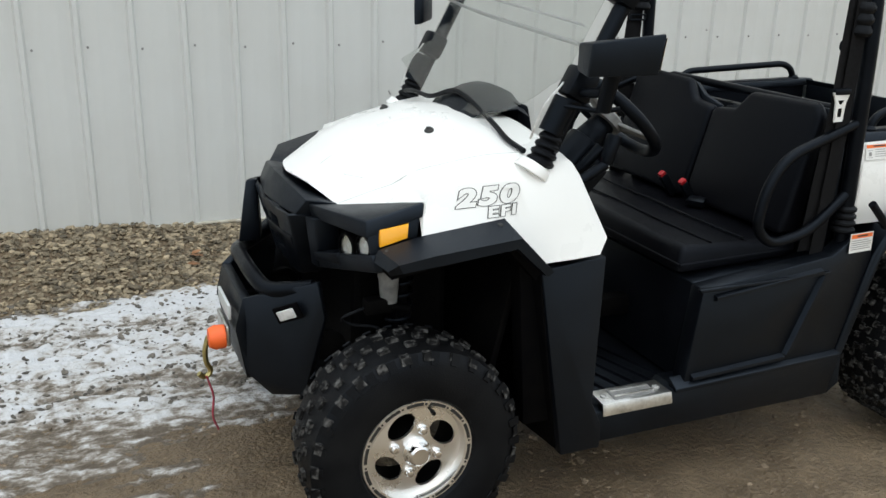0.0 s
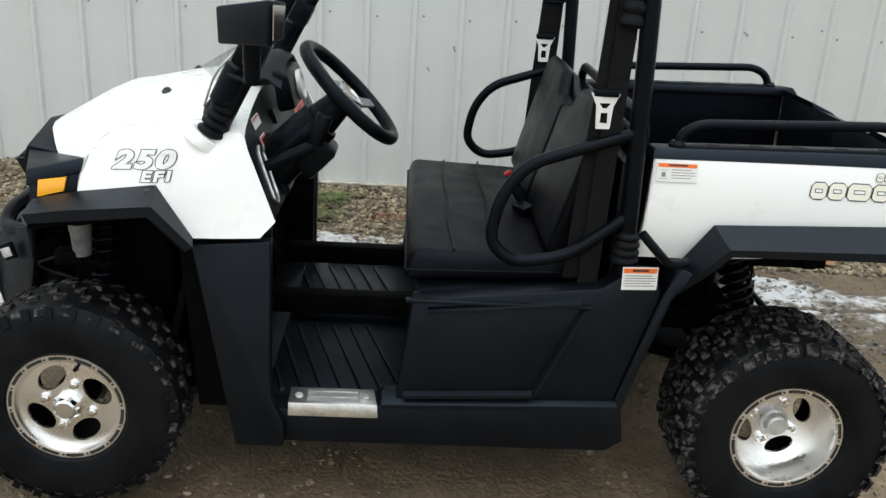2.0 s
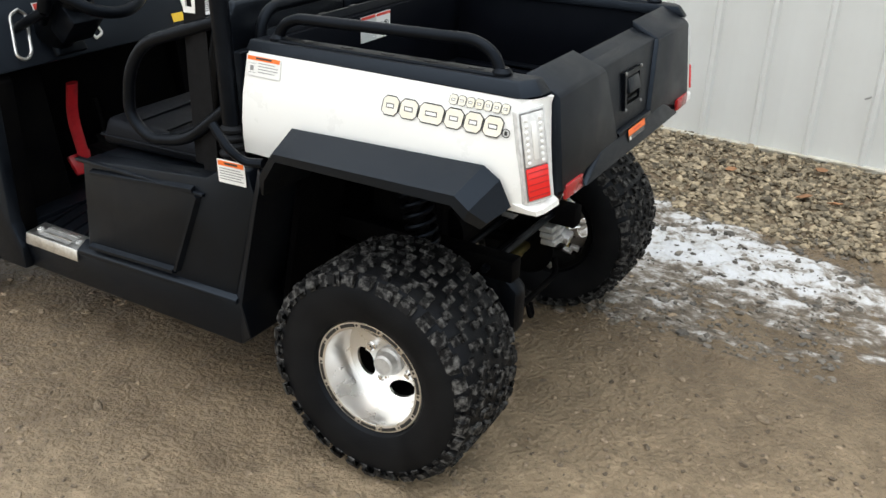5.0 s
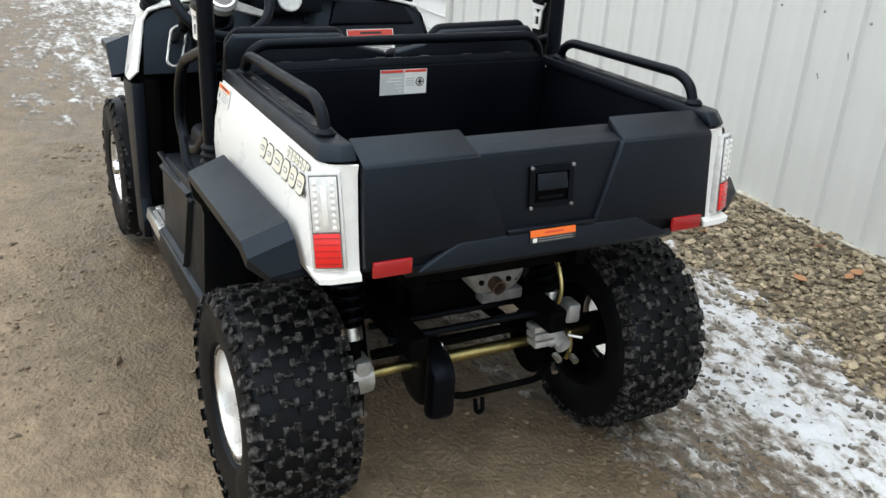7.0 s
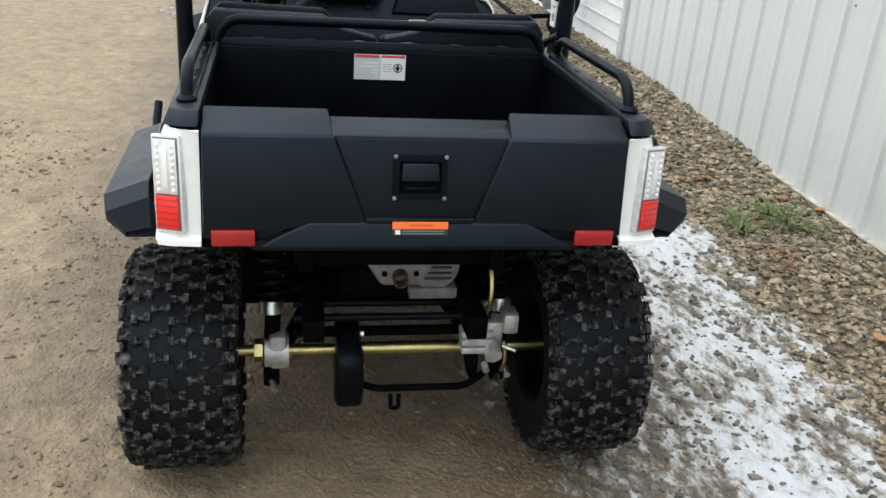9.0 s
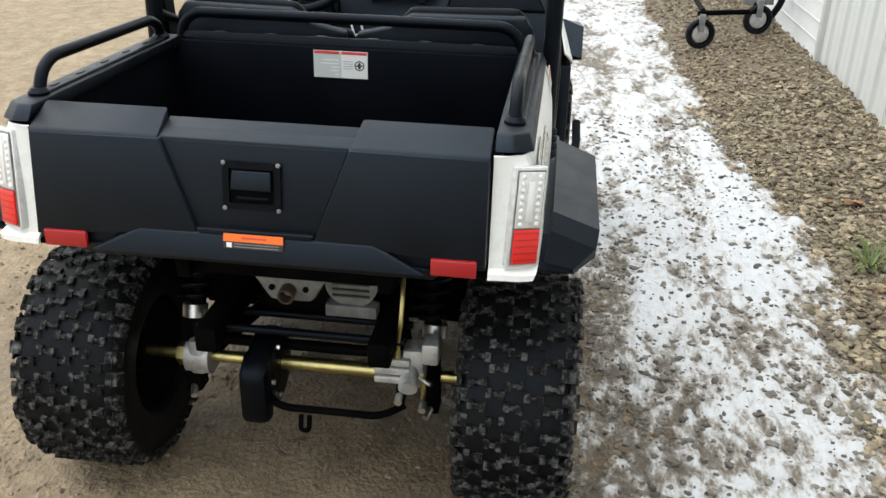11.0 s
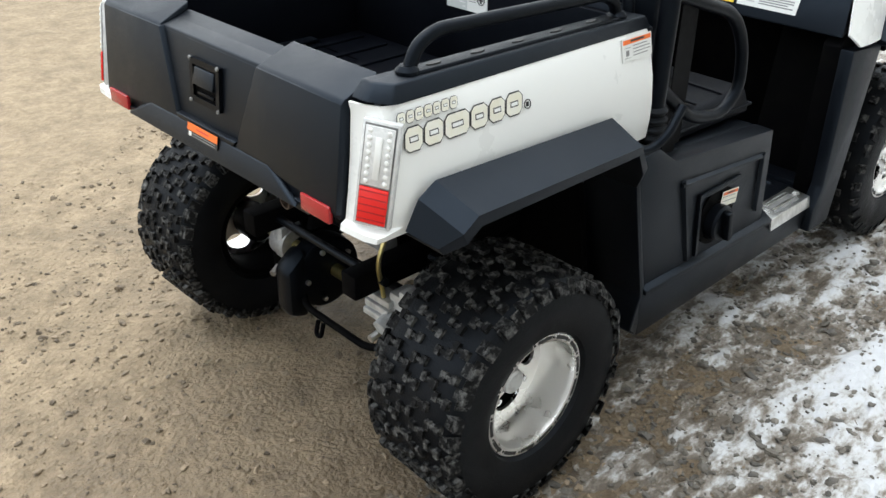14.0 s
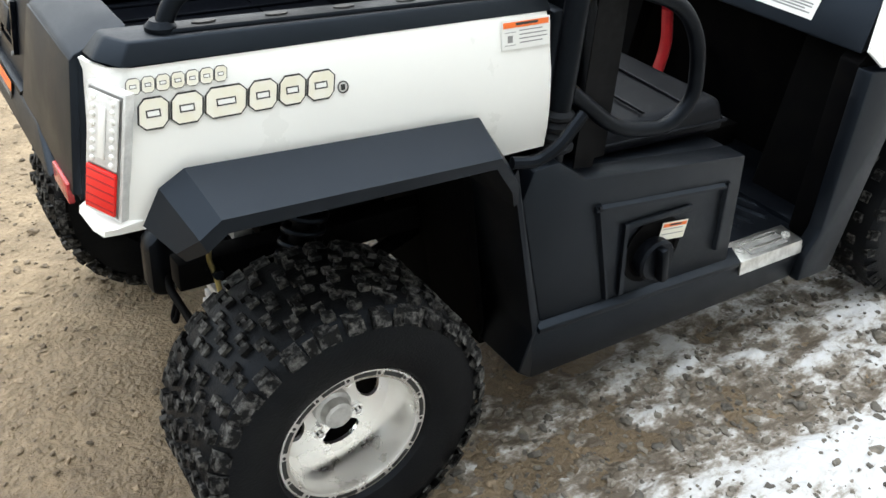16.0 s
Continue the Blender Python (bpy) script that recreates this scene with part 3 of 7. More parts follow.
# white hood: half of its rows, from the nose to the dash
HOOD = [
    [(-2.100, 0, 0.872), (-2.078, -0.125, 0.862), (-2.029, -0.233, 0.826), (-2.027, -0.236, 0.826), (-2.026, -0.238, 0.826)],
    [(-1.975, 0, 0.947), (-1.968, -0.150, 0.930), (-1.950, -0.268, 0.860), (-1.945, -0.312, 0.857), (-1.938, -0.372, 0.858)],
    [(-1.905, 0, 0.980), (-1.895, -0.160, 0.958), (-1.885, -0.296, 0.886), (-1.880, -0.395, 0.885), (-1.878, -0.464, 0.880)],
    [(-1.865, 0, 0.987), (-1.855, -0.165, 0.967), (-1.850, -0.325, 0.910), (-1.866, -0.456, 0.894), (-1.893, -0.491, 0.803)],
    [(-1.755, 0, 1.013), (-1.753, -0.185, 0.986), (-1.750, -0.365, 0.942), (-1.768, -0.474, 0.917), (-1.785, -0.515, 0.823)],
    [(-1.690, 0, 1.022), (-1.690, -0.195, 0.999), (-1.690, -0.390, 0.958), (-1.690, -0.496, 0.922), (-1.699, -0.530, 0.839)],
    [(-1.620, 0, 1.026), (-1.620, -0.200, 0.998), (-1.620, -0.412, 0.968), (-1.640, -0.508, 0.922), (-1.610, -0.568, 0.728)],
    [(-1.550, 0, 1.020), (-1.550, -0.210, 1.006), (-1.560, -0.435, 0.975), (-1.560, -0.520, 0.905), (-1.530, -0.578, 0.734)],
    [(-1.520, 0, 1.020), (-1.520, -0.220, 1.008), (-1.515, -0.450, 0.972), (-1.503, -0.516, 0.930), (-1.456, -0.580, 0.739)],
    [(-1.512, 0, 1.016), (-1.512, -0.222, 1.004), (-1.505, -0.452, 0.965), (-1.490, -0.516, 0.925), (-1.423, -0.556, 0.772)],
]
HOOD = [[(x, y, z + (0.003, 0.011, 0.010, 0.010, 0.008)[i]) for i, (x, y, z) in enumerate(r)] for r in HOOD]
rows = [[(x, -y, z) for x, y, z in r[:0:-1]] + r for r in HOOD]
hood_bm = skin(rows, 0.006, 1, True)
from mathutils.bvhtree import BVHTree
HOOD_TREE = BVHTree.FromBMesh(hood_bm)
hood = part("hood", hood_bm, M_WHITE, car, "glossy white moulded hood", 32)


def on_hood(p, d=(0, 1, 0), lift=0.0015):
    hit = HOOD_TREE.ray_cast(Vector(p), Vector(d))
    return hit[0] - Vector(d) * lift if hit[0] else Vector((p[0], -0.53 if p[1] < 0 else 0.53, p[2]))


# seams and fittings of the hood
for side in (-1, 1):
    a, b = Vector((-2.02, 0.24, 0)), Vector((-1.60, 0.42, 0))
    pts = [on_hood((a.x + (b.x - a.x) * t, side * (a.y + (b.y - a.y) * t), 1.3), (0, 0, -1), 0.0) for t in [i / 14 for i in range(15)]]
    part("hood_seam", tube(pts, 0.0010, seg=6), M_LABELGREY, hood)
    top = on_hood((-1.755, side * 0.182, 1.3), (0, 0, -1), 0.0)
    part("hood_clip", merged(lathe([(0.013, -0.004), (0.013, 0.004), (0.010, 0.007), (0.001, 0.007)], top, (-0.25, side * 0.12, 1), 16), turned(bx(-0.006, 0.006, -0.010, 0.010, 0, 0.011, 0.002), Matrix.Translation(top))), M_INK, hood, "black plastic hood clip")
    pts = [on_hood((x, side * y, 1.3), (0, 0, -1), 0.0) for x, y in ((-2.03, 0.10), (-2.00, 0.10), (-1.99, 0.19), (-1.955, 0.23))]
    part("hood_crease", tube(pts, 0.0011, seg=6), M_LABELGREY, hood)
    pts = [on_hood((x, side * y, 1.3), (0, 0, -1), 0.0) for x, y in ((-1.73, 0.235), (-1.70, 0.22), (-1.69, 0.12), (-1.72, 0.02))]
    part("hood_crease", tube(pts, 0.0009, seg=6), M_LABELGREY, hood)


def lettering(body, size, m, parent, surface=False, shear=0.22, thick=0.003):
    """Outlined letters: dark rim, white face."""
    obs = []
    for name, off, mt, lift in (("letter_outline", thick + 0.0014, M_INK, 0.0), ("letter_face", thick, M_LABEL, 0.0007)):
        cu = bpy.data.curves.new("text", "FONT")
        cu.body, cu.size, cu.shear, cu.offset = body, size, shear, off
        cu.space_character = 1.2
        tmp = new("text", cu)
        dg = bpy.context.evaluated_depsgraph_get()
        me = bpy.data.meshes.new_from_object(tmp.evaluated_get(dg))
        bpy.data.objects.remove(tmp)
        me.transform(Matrix.Diagonal((1.62, 1, 1, 1)))
        me.transform(m)
        me.materials.clear()
        me.materials.append(mt)
        if surface:
            for v in me.vertices:
                p = on_hood((v.co.x, -1.0, v.co.z), (0, 1, 0), 0.0016 + lift)
                v.co = p
        else:
            me.transform(Matrix.Translation(m.to_3x3() @ Vector((0, 0, lift))))
        me.name = name
        obs.append(part(name, me, None, parent))
    return obs


lettering("250", 0.052, axes_at((-1.806, -0.6, 0.874), (1, 0, 0.10), (0, 0, 1)), hood, True, 0.3, 0.0028)
lettering("EFI", 0.031, axes_at((-1.738, -0.6, 0.852), (1, 0, 0.09), (0, 0, 1)), hood, True, 0.2, 0.0014)

# nose and grille
SETTLE[:] = [1.0, 0.0, 0.010]
nose = solid([(-2.104, -0.236, 0.842), (-2.128, 0, 0.866), (-2.104, 0.236, 0.842), (-2.02, 0.24, 0.826), (-2.02, -0.24, 0.826)],
             [(-2.135, -0.205, 0.790), (-2.165, 0, 0.806), (-2.135, 0.205, 0.790), (-2.02, 0.225, 0.78), (-2.02, -0.225, 0.78)], 0.006)
nose_ob = part("nose", nose, M_PLASTIC, car, "matt black moulded nose panel")
for z0, z1, x0, x1, w0, w1 in ((0.764, 0.800, -2.162, -2.167, 0.196, 0.206), (0.700, 0.736, -2.146, -2.158, 0.170, 0.184), (0.615, 0.668, -2.112, -2.134, 0.138, 0.156)):
    part("grille_bar", solid([(x1 + 0.02, -w1, z1), (x1, 0, z1), (x1 + 0.02, w1, z1), (-2.05, w1, z1), (-2.05, -w1, z1)], [(x0 + 0.02, -w0, z0), (x0, 0, z0), (x0 + 0.02, w0, z0), (-2.05, w0, z0), (-2.05, -w0, z0)], 0.006), M_PLASTIC, nose_ob)
both("grille_cheek", lambda: solid([(-2.148, -0.215, 0.80), (-2.05, -0.225, 0.80), (-2.05, -0.150, 0.615), (-2.100, -0.145, 0.615)], [(-2.162, -0.115, 0.80), (-2.05, -0.115, 0.80), (-2.05, -0.080, 0.615), (-2.116, -0.080, 0.615)], 0.006), M_PLASTIC, nose_ob)
part("grille_column", solid([(-2.166, -0.022, 0.80), (-2.05, -0.022, 0.80), (-2.05, -0.022, 0.645), (-2.122, -0.022, 0.645)], [(-2.166, 0.022, 0.80), (-2.05, 0.022, 0.80), (-2.05, 0.022, 0.645), (-2.122, 0.022, 0.645)], 0.005), M_PLASTIC, nose_ob)
part("grille_mesh", bx(-2.06, -2.05, -0.2, 0.2, 0.64, 0.80, 0), M_DARK, nose_ob)


# headlight housings
def lamp_housing(s):
    """s: -1 on the left, 1 on the right."""
    def Y(p):
        return (p[0], -s * p[1], p[2])

    top = solid([Y(p) for p in ((-2.100, -0.236, 0.832), (-2.020, -0.455, 0.840), (-1.878, -0.466, 0.878), (-2.020, -0.236, 0.824))],
                [Y(p) for p in ((-2.092, -0.232, 0.795), (-2.022, -0.462, 0.800), (-1.885, -0.478, 0.845), (-2.000, -0.236, 0.79))], 0.004)
    hb = part("lamp_housing", top, M_PLASTIC, car, "matt black headlight housing")
    part("side_panel", solid([Y(p) for p in ((-2.022, -0.450, 0.838), (-1.884, -0.462, 0.872), (-1.900, -0.478, 0.795), (-2.012, -0.468, 0.752))], [Y(p) for p in ((-2.015, -0.44, 0.838), (-1.884, -0.44, 0.872), (-1.90, -0.44, 0.795), (-2.005, -0.44, 0.752))], 0.003), M_PLASTIC, hb)
    part("lower_bar", solid([Y(p) for p in ((-2.085, -0.225, 0.700), (-2.016, -0.482, 0.765), (-1.95, -0.482, 0.765), (-2.0, -0.225, 0.70))], [Y(p) for p in ((-2.080, -0.215, 0.655), (-2.008, -0.490, 0.722), (-1.95, -0.49, 0.722), (-2.0, -0.215, 0.655))], 0.005), M_PLASTIC, hb)
    part("inner_bar", solid([Y(p) for p in ((-2.110, -0.232, 0.80), (-2.092, -0.268, 0.80), (-2.03, -0.268, 0.80), (-2.03, -0.232, 0.80))], [Y(p) for p in ((-2.088, -0.205, 0.66), (-2.076, -0.238, 0.66), (-2.02, -0.238, 0.66), (-2.02, -0.205, 0.66))], 0.005), M_PLASTIC, hb)
    part("recess", solid([Y(p) for p in ((-2.03, -0.235, 0.80), (-1.96, -0.47, 0.82), (-1.955, -0.47, 0.82), (-2.02, -0.235, 0.80))], [Y(p) for p in ((-2.03, -0.215, 0.66), (-1.96, -0.48, 0.73), (-1.955, -0.48, 0.73), (-2.02, -0.215, 0.66))], 0), M_DARK, hb)
    part("recess_ledge", solid([Y(p) for p in ((-2.098, -0.262, 0.712), (-2.062, -0.345, 0.732), (-2.0, -0.345, 0.732), (-2.03, -0.262, 0.715))], [Y(p) for p in ((-2.088, -0.25, 0.685), (-2.05, -0.345, 0.700), (-2.0, -0.345, 0.70), (-2.03, -0.25, 0.685))], 0.003), M_PLASTIC, hb)
    for c, r in (((-2.030, -0.362, 0.752), 0.030), ((-2.008, -0.428, 0.768), 0.028)):
        ax = (-1, -s * -0.25, 0.03)
        hl = part("headlight", lathe([(r + 0.006, -0.03), (r + 0.006, 0.012), (r, 0.014), (r, -0.004), (0.001, -0.02)], Y(c), ax, 28), M_DARK, hb, "round black headlight bezel")
        part("reflector_bowl", lathe([(r * 0.98, 0.008), (r * 0.8, -0.004), (r * 0.4, -0.014), (0.001, -0.016)], Y(c), ax, 28), M_CHROME, hl)
        part("lens", lathe([(r * 0.99, 0.010), (r * 0.7, 0.016), (r * 0.35, 0.019), (0.001, 0.020)], Y(c), ax, 28), M_GLASS, hl, "clear domed lens")
        part("bulb", lathe([(0.010, -0.012), (0.010, 0.004), (0.005, 0.009), (0.001, 0.010)], Y(c), ax, 14), M_CHROME, hl)
    part("turn_signal", solid([Y(p) for p in ((-1.990, -0.468, 0.819), (-1.921, -0.476, 0.831), (-1.927, -0.484, 0.799), (-1.992, -0.477, 0.780))], [Y(p) for p in ((-1.990, -0.455, 0.819), (-1.921, -0.46, 0.831), (-1.927, -0.46, 0.799), (-1.992, -0.455, 0.780))], 0.001), M_AMBER, hb, "amber turn signal lens")
    part("screw", lathe([(0.007, 0), (0.006, 0.003), (0.001, 0.004)], Y((-1.985, -0.505, 0.777)), (0, -s * -0.5, 1), 10), M_INK, hb)


for s in (-1, 1):
    lamp_housing(s)
SETTLE[:] = [1.0, 0.0, 0.0]


# fenders
def front_fender():
    I = [(-2.012, -0.478, 0.752), (-2.000, -0.488, 0.782), (-1.897, -0.493, 0.806), (-1.699, -0.531, 0.842), (-1.610, -0.570, 0.728)]
    O = [(-2.000, -0.555, 0.750), (-1.985, -0.588, 0.775), (-1.900, -0.600, 0.792), (-1.690, -0.612, 0.815), (-1.600, -0.612, 0.722)]
    L = [(-1.992, -0.553, 0.738), (-1.975, -0.588, 0.754), (-1.895, -0.600, 0.766), (-1.700, -0.612, 0.790), (-1.618, -0.612, 0.712)]
    U = [(-1.985, -0.440, 0.738), (-1.965, -0.420, 0.754), (-1.890, -0.420, 0.766), (-1.705, -0.420, 0.790), (-1.622, -0.420, 0.700)]
    return skin([I, O, L, U], 0.004, 0)


def rear_fender():
    I = [(-0.490, -0.550, 0.655), (-0.463, -0.552, 0.716), (-0.393, -0.553, 0.812), (0.089, -0.553, 0.828), (0.125, -0.550, 0.804), (0.150, -0.545, 0.750)]
    O = [(-0.470, -0.585, 0.650), (-0.435, -0.625, 0.712), (-0.378, -0.645, 0.782), (0.074, -0.645, 0.790), (0.104, -0.640, 0.764), (0.125, -0.600, 0.728)]
    L = [(-0.462, -0.585, 0.645), (-0.422, -0.625, 0.702), (-0.370, -0.645, 0.765), (0.066, -0.645, 0.768), (0.094, -0.640, 0.742), (0.112, -0.600, 0.712)]
    U = [(-0.455, -0.42, 0.645), (-0.418, -0.42, 0.702), (-0.367, -0.42, 0.762), (0.062, -0.42, 0.765), (0.090, -0.42, 0.740), (0.108, -0.42, 0.712)]
    return skin([I, O, L, U], 0.004, 0)


SETTLE[:] = [1.0, 0.0, 0.007]
both("front_fender", lambda: bevelled(front_fender(), 0.0), M_PLASTIC, car, "matt black angular front fender", 20)
SETTLE[:] = [0.974, 0.006, 0.0]
both("rear_fender", lambda: bevelled(rear_fender(), 0.0), M_PLASTIC, car, "matt black angular rear fender", 20)
SETTLE[:] = [1.0, 0.0, 0.0]
for s in (-1, 1):
    for x, y, z in ((-1.715, 0.545, 0.838),):
        part("fender_screw", lathe([(0.008, 0), (0.007, 0.003), (0.001, 0.004)], (x, s * y, z), (0.1, s * 0.3, 1), 10), M_INK, car)

# front body core and the liners of the wheel arches
part("front_core", bx(-2.00, -1.735, -0.28, 0.28, 0.33, 0.84, 0.02), M_DARK, car, "black front chassis block", 0)
both("arch_liner", lambda: solid([(-1.618, -0.57, 0.715), (-1.60, -0.57, 0.715), (-1.51, -0.55, 0.20), (-1.53, -0.55, 0.20)], [(-1.66, -0.28, 0.74), (-1.60, -0.28, 0.74), (-1.52, -0.28, 0.20), (-1.56, -0.28, 0.20)], 0.004), M_DARK, car)
both("arch_roof", lambda: solid([(-1.99, -0.55, 0.745), (-1.70, -0.58, 0.80), (-1.62, -0.58, 0.72), (-1.63, -0.58, 0.70), (-1.71, -0.58, 0.785), (-1.99, -0.55, 0.735)], [(-1.99, -0.25, 0.75), (-1.70, -0.25, 0.80), (-1.62, -0.25, 0.72), (-1.63, -0.25, 0.70), (-1.71, -0.25, 0.785), (-1.99, -0.25, 0.735)], 0), M_DARK, car)
both("front_side_panel", lambda: pr([(-1.614, 0.722), (-1.432, 0.738), (-1.438, 0.330), (-1.405, 0.262), (-1.405, 0.192), (-1.525, 0.192)], "y", -0.575, -0.535, 0.006), M_PLASTIC, car, "matt black side panel below the hood")

# front suspension
for s in (-1, 1):
    sh = part("front_shock", cyl((-1.905, s * 0.335, 0.36), (-1.87, s * 0.325, 0.78), 0.016), M_DARK, car, "black coil-over front shock")
    part("coil_spring", spring((-1.903, s * 0.335, 0.47), (-1.875, s * 0.325, 0.76), 0.030, 0.0055, 9), M_TUBE, sh)
    part("chrome_collar", cyl((-1.908, s * 0.336, 0.425), (-1.902, s * 0.335, 0.465), 0.027, seg=20), M_STEEL, sh)
    part("control_arm", merged(tube([(-2.02, s * 0.16, 0.30), (-1.926, s * 0.40, 0.27)], 0.014), tube([(-1.80, s * 0.16, 0.30), (-1.926, s * 0.40, 0.27)], 0.014), tube([(-1.95, s * 0.16, 0.42), (-1.926, s * 0.40, 0.36)], 0.012)), M_DARK, car)
    part("steering_knuckle", merged(bx(-1.955, -1.895, s * 0.40 - 0.02, s * 0.40 + 0.02, 0.22, 0.40, 0.008), cyl((-1.926, s * 0.38, 0.284), (-1.926, s * 0.44, 0.284), 0.035)), M_CAST, car)
    part("horn", lathe([(0.018, -0.02), (0.020, 0.0), (0.042, 0.004), (0.042, 0.022), (0.03, 0.026), (0.001, 0.026)], (-2.06, s * 0.25, 0.46), (0, s, 0.1), 22), M_DARK, car)
part("brake_reservoir", merged(cyl((-1.935, -0.375, 0.61), (-1.935, -0.375, 0.675), 0.022, 0.026), cyl((-1.935, -0.375, 0.675), (-1.935, -0.375, 0.695), 0.028)), M_GREY, car, "grey plastic fluid reservoir")
part("master_cylinder", merged(bx(-2.00, -1.93, -0.395, -0.355, 0.585, 0.625, 0.006), cyl((-1.94, -0.375, 0.60), (-1.88, -0.37, 0.58), 0.012)), M_DARK, car)
part("brake_hose", tube([(-2.0, -0.375, 0.60), (-2.06, -0.36, 0.575), (-2.03, -0.35, 0.55), (-1.95, -0.37, 0.54), (-1.92, -0.42, 0.44)], 0.004, 0.03, 8), M_RUBBER, car)

# bumper
bumper = part("front_bumper", solid([(-2.262, -0.155, 0.575), (-2.262, 0.155, 0.575), (-2.285, 0.150, 0.49), (-2.255, 0.13, 0.335), (-2.255, -0.13, 0.335), (-2.285, -0.150, 0.49)], [(-2.235, -0.155, 0.575), (-2.235, 0.155, 0.575), (-2.255, 0.150, 0.49), (-2.225, 0.13, 0.335), (-2.225, -0.13, 0.335), (-2.255, -0.150, 0.49)], 0.005), M_PLASTIC, car, "black steel front bumper")
both("bumper_wing", lambda: solid([(-2.262, -0.150, 0.578), (-2.10, -0.305, 0.655), (-2.085, -0.315, 0.560), (-2.135, -0.280, 0.335), (-2.20, -0.18, 0.300), (-2.255, -0.13, 0.35), (-2.285, -0.150, 0.49)], [(-2.235, -0.140, 0.578), (-2.085, -0.290, 0.655), (-2.07, -0.295, 0.560), (-2.11, -0.257, 0.335), (-2.18, -0.16, 0.300), (-2.225, -0.12, 0.35), (-2.255, -0.140, 0.49)], 0.005), M_PLASTIC, bumper)
part("bumper_tube", tube([(-2.10, -0.27, 0.63), (-2.205, -0.19, 0.605), (-2.225, -0.10, 0.628), (-2.225, 0.10, 0.628), (-2.205, 0.19, 0.605), (-2.10, 0.27, 0.63)], 0.021, 0.06), M_TUBE, bumper)
part("bumper_fin", solid([(-2.215, 0.130, 0.64), (-2.15, 0.130, 0.64), (-2.155, 0.140, 0.82), (-2.185, 0.140, 0.82)], [(-2.195, 0.205, 0.64), (-2.13, 0.205, 0.64), (-2.135, 0.205, 0.81), (-2.16, 0.205, 0.81)], 0.006), M_PLASTIC, bumper, "upright black bumper fin")
part("bumper_plate", bx(-2.291, -2.283, -0.10, 0.06, 0.50, 0.54, 0.001), M_LABELGREY, bumper)
for s in (-1, 1):
    m = axes_at((-2.180, s * 0.252, 0.545), (0.72, s * 0.69, 0.42), (-0.2, 0, 1)) if s < 0 else axes_at((-2.140, s * 0.295, 0.570), (-0.72, -s * 0.69, -0.42), (-0.2, 0, 1))
    part("marker_light", bx(0, 0.050, 0, 0.026, 0.002, 0.010, 0.002), M_CLEAR, bumper, "small clear rectangular marker light", m=m)
    part("marker_bezel", bx(-0.012, 0.066, -0.008, 0.036, -0.004, 0.004, 0.002), M_DARK, bumper, m=m)
winch = part("winch", merged(cyl((-2.20, -0.10, 0.44), (-2.20, 0.10, 0.44), 0.045), bx(-2.25, -2.16, -0.11, -0.09, 0.38, 0.50, 0.004), bx(-2.25, -2.16, 0.09, 0.11, 0.38, 0.50, 0.004)), M_DARK, car, "black electric winch behind the bumper")
part("fairlead", bx(-2.297, -2.285, -0.085, 0.06, 0.415, 0.475, 0.004), M_STEEL, winch)
part("hook_stop", lathe([(0.012, 0), (0.032, 0.003), (0.034, 0.03), (0.026, 0.046), (0.001, 0.048)], (-2.297, -0.075, 0.445), (-1, 0, 0), 20), M_ORANGEP, winch, "orange rubber hook stop")
part("hook", tube([(-2.34, -0.05, 0.44), (-2.352, -0.05, 0.40), (-2.35, -0.05, 0.36), (-2.335, -0.045, 0.335), (-2.355, -0.05, 0.315), (-2.372, -0.055, 0.335)], 0.0075, 0.015, 8), M_BRASS, winch, "brassy tow hook")
part("pull_strap", tube([(-2.352, -0.05, 0.325), (-2.335, -0.055, 0.26), (-2.345, -0.06, 0.20), (-2.33, -0.06, 0.16)], 0.010, 0.02, 8, 0.3), M_STRAP, winch, "dark red pull strap")

# ---- cabin: sills, floor, seat base ----
both("sill", lambda: solid([(-1.46, -0.548, 0.192), (-0.585, -0.548, 0.192), (-0.565, -0.556, 0.30), (-0.578, -0.556, 0.334), (-1.16, -0.556, 0.318), (-1.19, -0.556, 0.290), (-1.44, -0.556, 0.290)],
                           [(-1.46, -0.46, 0.192), (-0.585, -0.46, 0.192), (-0.565, -0.46, 0.30), (-0.578, -0.46, 0.334), (-1.16, -0.46, 0.318), (-1.19, -0.46, 0.290), (-1.44, -0.46, 0.290)], 0.006), M_PLASTIC, car, "matt black sill")
both("sill_ledge", lambda: solid([(-1.165, -0.566, 0.318), (-0.575, -0.566, 0.334), (-0.575, -0.566, 0.322), (-1.165, -0.566, 0.306)], [(-1.165, -0.53, 0.340), (-0.575, -0.53, 0.352), (-0.575, -0.53, 0.322), (-1.165, -0.53, 0.306)], 0.002), M_PLASTIC, car)
